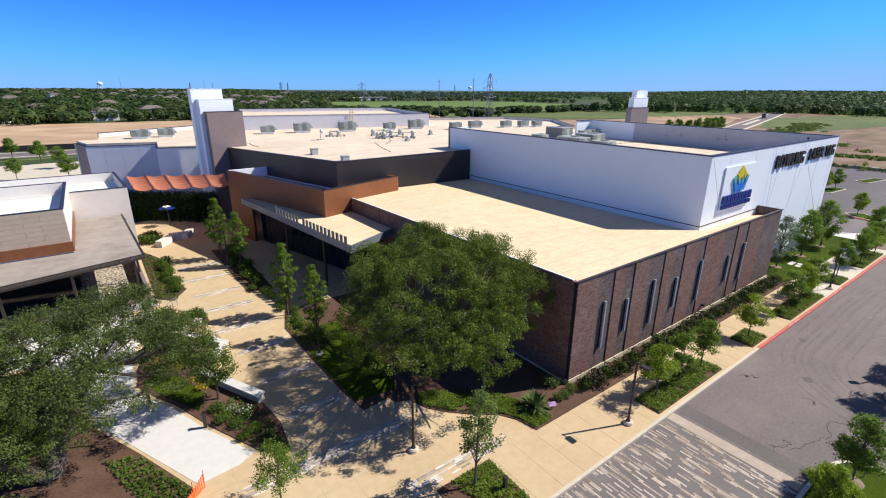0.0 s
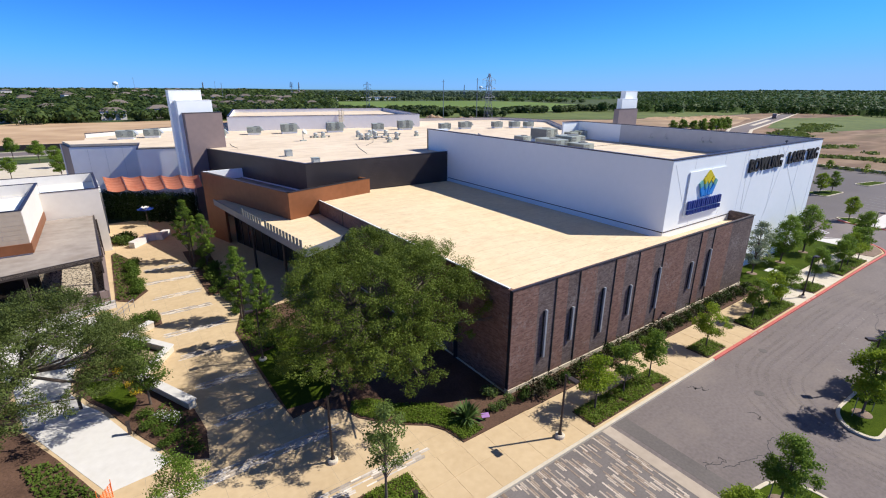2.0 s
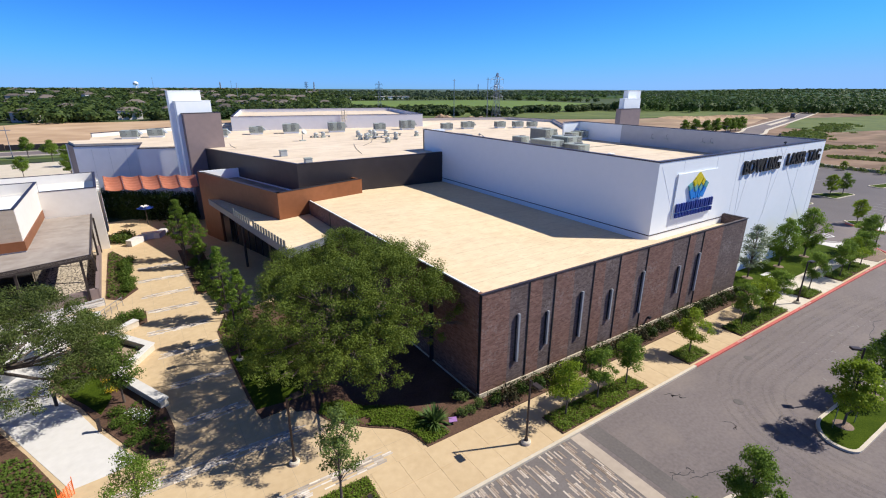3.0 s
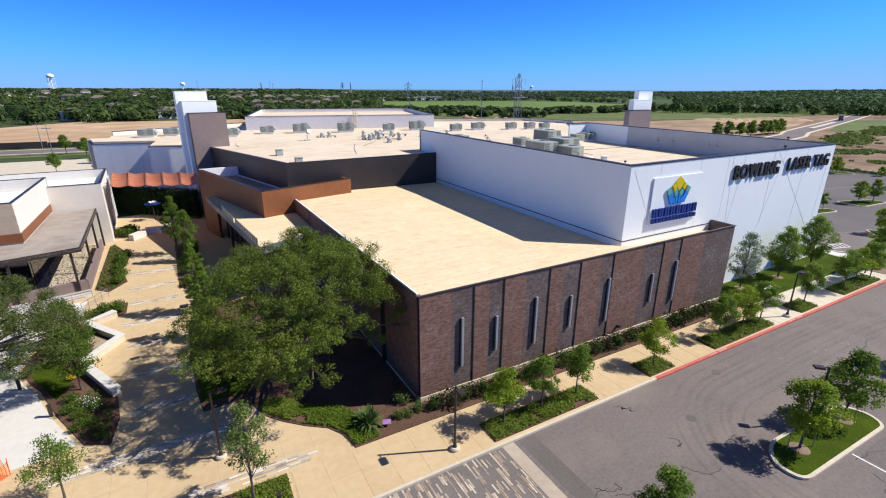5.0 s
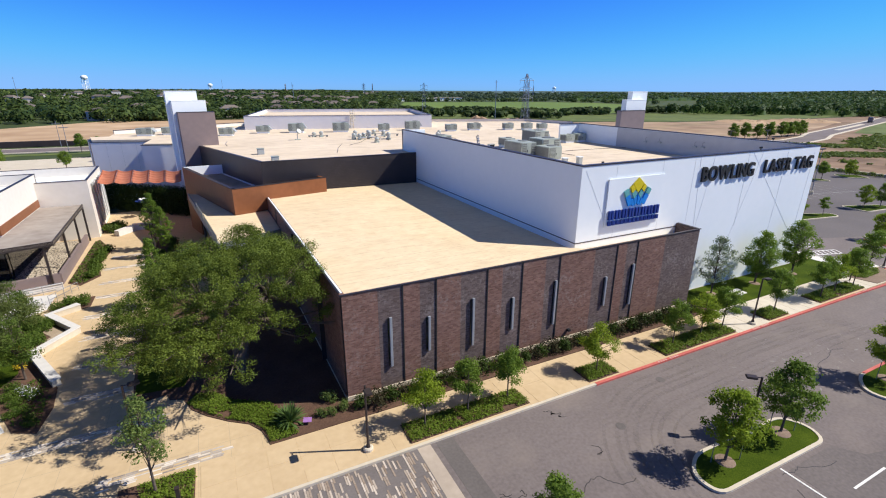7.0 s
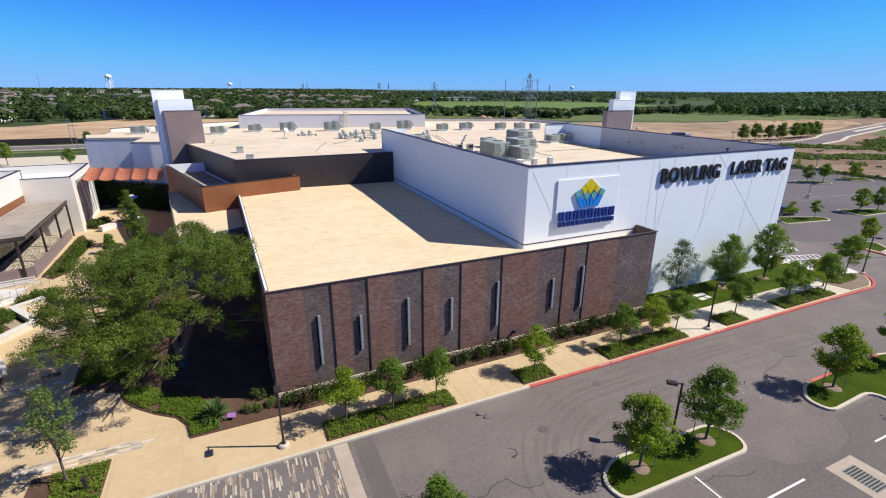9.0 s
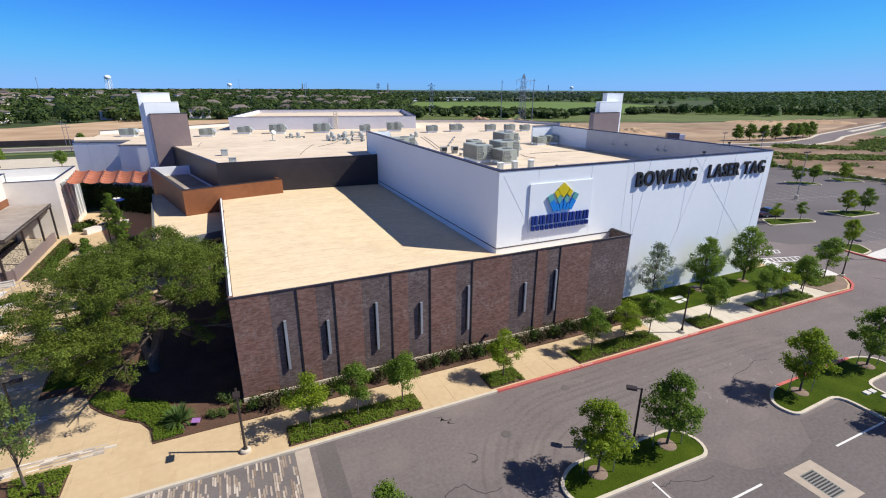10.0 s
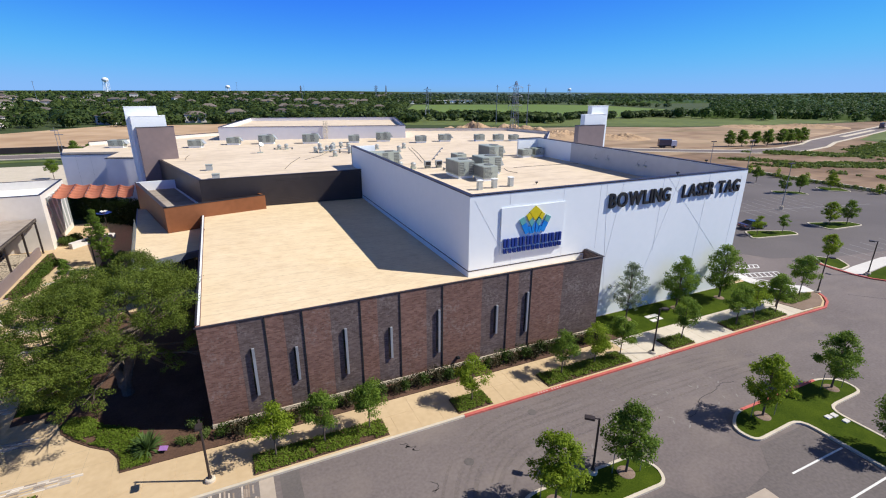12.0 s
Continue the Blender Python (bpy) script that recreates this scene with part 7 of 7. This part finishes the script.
while len(skyline) < 1500:
    x, y, r = spot(-32, 60, 900, 2100)
    b = math.degrees(math.atan2(x, y))
    if not in_field(x, y):
        skyline.append(far_tree(x, y, r))
SUBURB_LEAF = leafy("garden tree leaves", (0.016, 0.042, 0.018), (0.108, 0.150, 0.036), 0.3, 0.2, 0.12, 0.03)
woods("suburb_trees", suburb, "dense dark green trees among suburban houses", 5, SUBURB_LEAF)
woods("woodland", right_woods, "broad dark green woodland to the skyline", 6)
woods("hedgerow_trees", lines, "dark green hedgerow trees round the crop field", 7, SUBURB_LEAF)
# leaf green greyed to put the haze of distance into the colour
HAZED_LEAF = leafy("haze-greyed leaves", (0.055, 0.088, 0.050), (0.090, 0.130, 0.078), 0.35)
woods("distant_woods", skyline, "distant hazy green tree canopy at the skyline", 8, HAZED_LEAF)
scrub = []
# ragged green patches in the bare earth: centre, half lengths, turn
for cx, cy, half, thin, turn, n in ((228, 90, 17, 4.5, -0.75, 190), (209, 69, 24, 5.0, -0.40, 260), (268, 88, 30, 7.0, 0.28, 240), (330, 98, 40, 9.0, 0.2, 160), (192, 88, 10, 2.5, -0.8, 40), (196, 40, 26, 3.0, -1.2, 60), (235, 20, 30, 5.0, -0.9, 60)):
    for _ in range(n):
        u, v = rng.gauss(0, 0.45) * half, rng.gauss(0, 0.45) * thin
        scrub.append((cx + u * math.cos(turn) - v * math.sin(turn), cy + u * math.sin(turn) + v * math.cos(turn), rng.uniform(0.8, 2.4), rng.uniform(0.15, 0.4), 26))
for k in range(60):
    f = k / 59
    scrub.append((165 + rng.uniform(-1, 1), 78 - 66 * f, rng.uniform(0.5, 0.9), rng.uniform(0.6, 1.1), 80))
woods("scrub", scrub, "low green scrub on bare earth", 9, SCRUB_LEAF)
edge = [(163.5 + rng.uniform(-1, 1), y, rng.uniform(0.6, 0.95), rng.uniform(2.2, 3.3), 220) for y in (72, 64, 57, 50.5, 41, 33, 24, 12, 0)]
woods("edge_trees", edge, "row of young trees at the car park's far edge", 10, TREE_LEAF)

low = thing("retaining_wall", (166, 40, 0), "long low pale wall at the car park's edge", "wall")
part("wall", wall((166.5, -30), (166.5, 77), -0.1, 0.7, 0.5), KERB, low)

for x, y, r, h in ((150, 208, 20, 7.5), (168, 198, 22, 6.5), (184, 184, 18, 4.2), (133, 216, 16, 5.0), (208, 167, 16, 2.4), (345, 184, 26, 1.8), (385, 176, 22, 2.2)):
    bm = bmesh.new()
    bmesh.ops.create_grid(bm, x_segments=44, y_segments=44, size=r)
    for v in bm.verts:
        q = v.co.length / r
        v.co.z = -0.3 + h * max(0, 1 - q * q) * (0.62 + 0.62 * noise.noise((v.co.x * 0.16 + x, v.co.y * 0.16, 2))) + (0.7 * noise.noise((v.co.x * 0.6, v.co.y * 0.6 + x, 2)) + 0.5 * noise.noise((v.co.x * 1.4, v.co.y * 1.4 + x, 5))) * max(0, 1 - q)
    bmesh.ops.translate(bm, vec=(x, y, 0), verts=bm.verts)
    tagged(part("dirt_mound", bm, DIRT), "heap of bare tan earth", "dirt mound", "dirt mounds")


def house(x, y, turn, w, d, h, label):
    t = thing("house", (x, y, hill_height(x, y)), label, "house", "suburban houses")
    m = Matrix.Translation((x, y, hill_height(x, y))) @ Matrix.Rotation(turn, 4, "Z")
    bm = box(-w / 2, w / 2, -d / 2, d / 2, -0.2, h)
    bmesh.ops.transform(bm, matrix=m, verts=bm.verts)
    part("wall", bm, HOUSE_WALL, t)
    bm = bmesh.new()
    o, rise = 0.5, h + d * 0.26
    vs = [bm.verts.new(m @ Vector(p)) for p in ((-w / 2 - o, -d / 2 - o, h), (w / 2 + o, -d / 2 - o, h), (w / 2 + o, d / 2 + o, h), (-w / 2 - o, d / 2 + o, h), (-w / 2 + d * 0.4, 0, rise), (w / 2 - d * 0.4, 0, rise))]
    for f in ((0, 1, 5, 4), (2, 3, 4, 5), (1, 2, 5), (3, 0, 4), (3, 2, 1, 0)):
        bm.faces.new([vs[i] for i in f])
    part("roof", bm, HOUSE_ROOF, t)
    for k in (-1, 0, 1):
        bm = box(k * w * 0.3 - 0.6, k * w * 0.3 + 0.6, -d / 2 - 0.05, -d / 2, 1.0, 2.2)
        bmesh.ops.transform(bm, matrix=m, verts=bm.verts)
        part("window", bm, GLASS, t)
    return t


done = 0
while done < 185:
    x, y, r = spot(-30, 24, 365, 1700)
    if in_field(x, y) or x > 0.40 * y:
        continue
    house(x, y, rng.uniform(-0.6, 0.6), rng.uniform(9.5, 14), rng.uniform(8, 10.5), rng.choice((3.2, 3.6, 5.4, 6.0)), "pale suburban house with a brown-grey hipped roof")
    done += 1
for k in range(9):
    b, r = radians(6.5 + 1.45 * k), 640 + 14 * (k % 3)
    house(r * math.sin(b), r * math.cos(b), -0.15 + 0.1 * (k % 4), 13.5, 10, 6.0, "two-storey pale suburban house on the rise")
for x, y, w in ((300, 735, 70), (362, 745, 44), (250, 750, 36), (420, 770, 50)):
    t = thing("warehouse", (x, y, 0), "long pale low warehouse far off", "building", "far warehouses")
    part("wall", box(x - w / 2, x + w / 2, y, y + 12, -0.2, 4.2), WHITE, t)
    part("roof", box(x - w / 2 - 1, x + w / 2 + 1, y - 1, y + 13, 4.2, 4.6), HOUSE_WALL, t)


def pylon(x, y, high, turn, label="steel lattice power pylon"):
    t = thing("pylon", (x, y, 0), label, "pylon", "power pylons")
    m = Matrix.Translation((x, y, 0)) @ Matrix.Rotation(turn, 4, "Z")
    k = high / 30
    levels = [(0, 2.3), (6, 1.75), (11, 1.4), (15.5, 1.15), (19.5, 1.0), (23.5, 0.9), (27, 0.8), (30, 0.2)]
    thick = max(0.07, 0.00026 * math.hypot(x, y))
    bm = bmesh.new()
    for (z0, r0), (z1, r1) in zip(levels, levels[1:]):
        c0 = [(r0 * sx * k, r0 * sy * k, z0 * k) for sx, sy in ((-1, -1), (1, -1), (1, 1), (-1, 1))]
        c1 = [(r1 * sx * k, r1 * sy * k, z1 * k) for sx, sy in ((-1, -1), (1, -1), (1, 1), (-1, 1))]
        for i in range(4):
            add_tube(bm, [c0[i], c1[i]], [thick] * 2, 4)
            add_tube(bm, [c0[i], c1[(i + 1) % 4]], [thick * 0.6] * 2, 4)
            add_tube(bm, [c0[(i + 1) % 4], c1[i]], [thick * 0.6] * 2, 4)
    bmesh.ops.transform(bm, matrix=m, verts=bm.verts)
    part("lattice", bm, STEEL, t)
    for z in (19.5, 23.3, 27.0):
        bm = bmesh.new()
        for s in (-1, 1):
            add_tube(bm, [(0, 0, z * k), (s * 3.6 * k, 0, (z + 0.3) * k)], [thick] * 2, 4)
            add_tube(bm, [(0, 0, (z + 1.8) * k), (s * 3.6 * k, 0, (z + 0.3) * k)], [thick * 0.7] * 2, 4)
            add_tube(bm, [(s * 3.4 * k, 0, (z + 0.3) * k), (s * 3.4 * k, 0, (z - 1.6) * k)], [thick * 0.8] * 2, 4)
        bmesh.ops.transform(bm, matrix=m, verts=bm.verts)
        part("crossarm", bm, STEEL, t)
    return t


for x, y, high, turn in ((131, 145, 25.6, -0.1), (181, 351, 24.5, -0.5), (363, 1091, 31, -0.35), (700, 900, 27, 0.9), (520, 1500, 34, 0.9), (300, 1800, 34, 0.9)):
    pylon(x, y, high, turn)


def mast(x, y, high, r=0.25):
    t = thing("utility_pole", (x, y, 0), "slender grey utility pole", "pole", "utility poles")
    part("pole", tube([(x, y, 0), (x, y, high)], [r, r * 0.7], 8), STEEL, t)
    part("crossarm", box(x - 1.2, x + 1.2, y - 0.08, y + 0.08, high - 1.2, high - 1.0), STEEL, t)


for x, y, high in ((198, 271, 25.5), (199, 236, 26), (65, 1058, 35), (-153, 662, 30), (167, 875, 29), (115, 560, 24), (-28, 205, 9), (-22, 185, 9), (-60, 205, 9)):
    mast(x, y, high, 0.25 if high > 10 else 0.1)


def water_tower(x, y, high, r):
    t = thing("water_tower", (x, y, 0), "white water tower on tall legs", "water tower")
    tank = bmesh.new()
    bmesh.ops.create_uvsphere(tank, u_segments=24, v_segments=14, radius=r)
    for v in tank.verts:
        v.co.z *= 0.72
        v.co += Vector((x, y, high - r * 0.72))
    part("tank", tank, WHITE, t, smooth=True)
    part("riser", tube([(x, y, 0), (x, y, high - r * 1.3)], [r * 0.18, r * 0.14], 10), WHITE, t)
    for k in range(6):
        a = k * 1.047
        part("leg", tube([(x + r * 1.05 * math.cos(a), y + r * 1.05 * math.sin(a), 0), (x + r * 0.9 * math.cos(a), y + r * 0.9 * math.sin(a), high - r * 0.8)], [r * 0.06] * 2, 6), WHITE, t)


water_tower(-222, 1465, 48, 7.5)
water_tower(70, 2185, 36, 9)
water_tower(1598, 1931, 30, 9)

# ---- pieces of the paving ----
me_piece = bpy.data.meshes.new("paver")
bm = box(-0.05, 0.05, -0.34, 0.34, -0.02, 0.012)
bm.to_mesh(me_piece)
bm.free()
me_piece.materials.append(PAVER_LIGHT)
crossing = bpy.data.objects["crossing"]
rng = random.Random(15)
near, rest = [], []
for col in range(148):
    x = 9.35 + 0.12 * col
    y = 11.4 - rng.uniform(0, 0.7)
    while y > -9:
        if rng.random() < 0.40:
            (near if 15.5 < x and 5.2 < y < 10.7 else rest).append((x, y))
        y -= 0.7
rng.shuffle(near)
for x, y in near[:300]:
    ob = part("paver", me_piece, PAVER_LIGHT, crossing)
    ob.location = (x, y, 0)
bm = bmesh.new()
for x, y in near[300:] + rest:
    add_box(bm, x - 0.05, x + 0.05, y - 0.34, min(y + 0.34, 11.06), -0.02, 0.012)
tagged(part("paver_pieces", bm, PAVER_PIECES, crossing), kind="stuff")
# bands of pale and dark pieces across the promenade
me_bar = bpy.data.meshes.new("paver")
bm = box(-0.3, 0.3, -0.05, 0.05, -0.05, 0.008)
bm.to_mesh(me_bar)
bm.free()
me_bar.materials.append(PAVER_BAND)
far_bars, laid = bmesh.new(), 0
for x0, x1, y in ((10.2, 17.4, 15.9), (3.2, 14.0, 20.75), (7.2, 11.4, 25.35), (6.9, 11.3, 30.2), (6.4, 11.1, 35.2), (5.8, 11.2, 39.7), (5.9, 10.7, 44.5), (5.7, 10.7, 48.7), (5.4, 10.6, 53.5), (5.6, 10.6, 58)):
    for row in range(7):
        x = x0 + 0.4 + rng.uniform(0, 0.5)
        while x < x1 - 0.3:
            if rng.random() < 0.85:
                at = y + 0.13 * (row - 3)
                if laid < 300:
                    ob = part("paver", me_bar, PAVER_BAND, plaza)
                    ob.location = (x, at, 0.12)
                    laid += 1
                else:
                    add_box(far_bars, x - 0.3, x + 0.3, at - 0.05, at + 0.05, 0.07, 0.128)
            x += 0.62
tagged(part("paver_pieces", far_bars, BAND_PIECES, plaza), kind="stuff")
# pavement slabs, with open joints
slabs = {}
PITS = ((26.9, 35.6), (40.9, 43.8), (48.9, 57.8), (62.6, 65.7), (71.1, 79.6))
x = 15.6
while x < 84:
    for y0, y1 in ((11.32, 13.32), (13.34, 15.1)):
        a, b = x, min(x + 1.70, 84)
        if y0 < 12:
            inside = [p for p in PITS if p[0] < b - 0.02 and p[1] > a + 0.02]
            if inside:
                p = inside[0]
                if a < p[0] - 0.15:
                    b = p[0]
                elif b > p[1] + 0.15:
                    a = p[1]
                else:
                    continue
        mat = CONCRETE if a < 57.5 else PALE_SLAB
        key = (round(b - a, 2), round(y1 - y0, 2), mat.name)
        if key not in slabs:
            me = bpy.data.meshes.new("slab")
            bm = box(0.003, key[0] - 0.003, 0.003, key[1] - 0.003, 0.06, 0.125)
            bm.to_mesh(me)
            bm.free()
            me.materials.append(mat)
            slabs[key] = me
        ob = part("slab", slabs[key], mat, pavement)
        ob.location = (a, y0, 0)
    x += 1.72
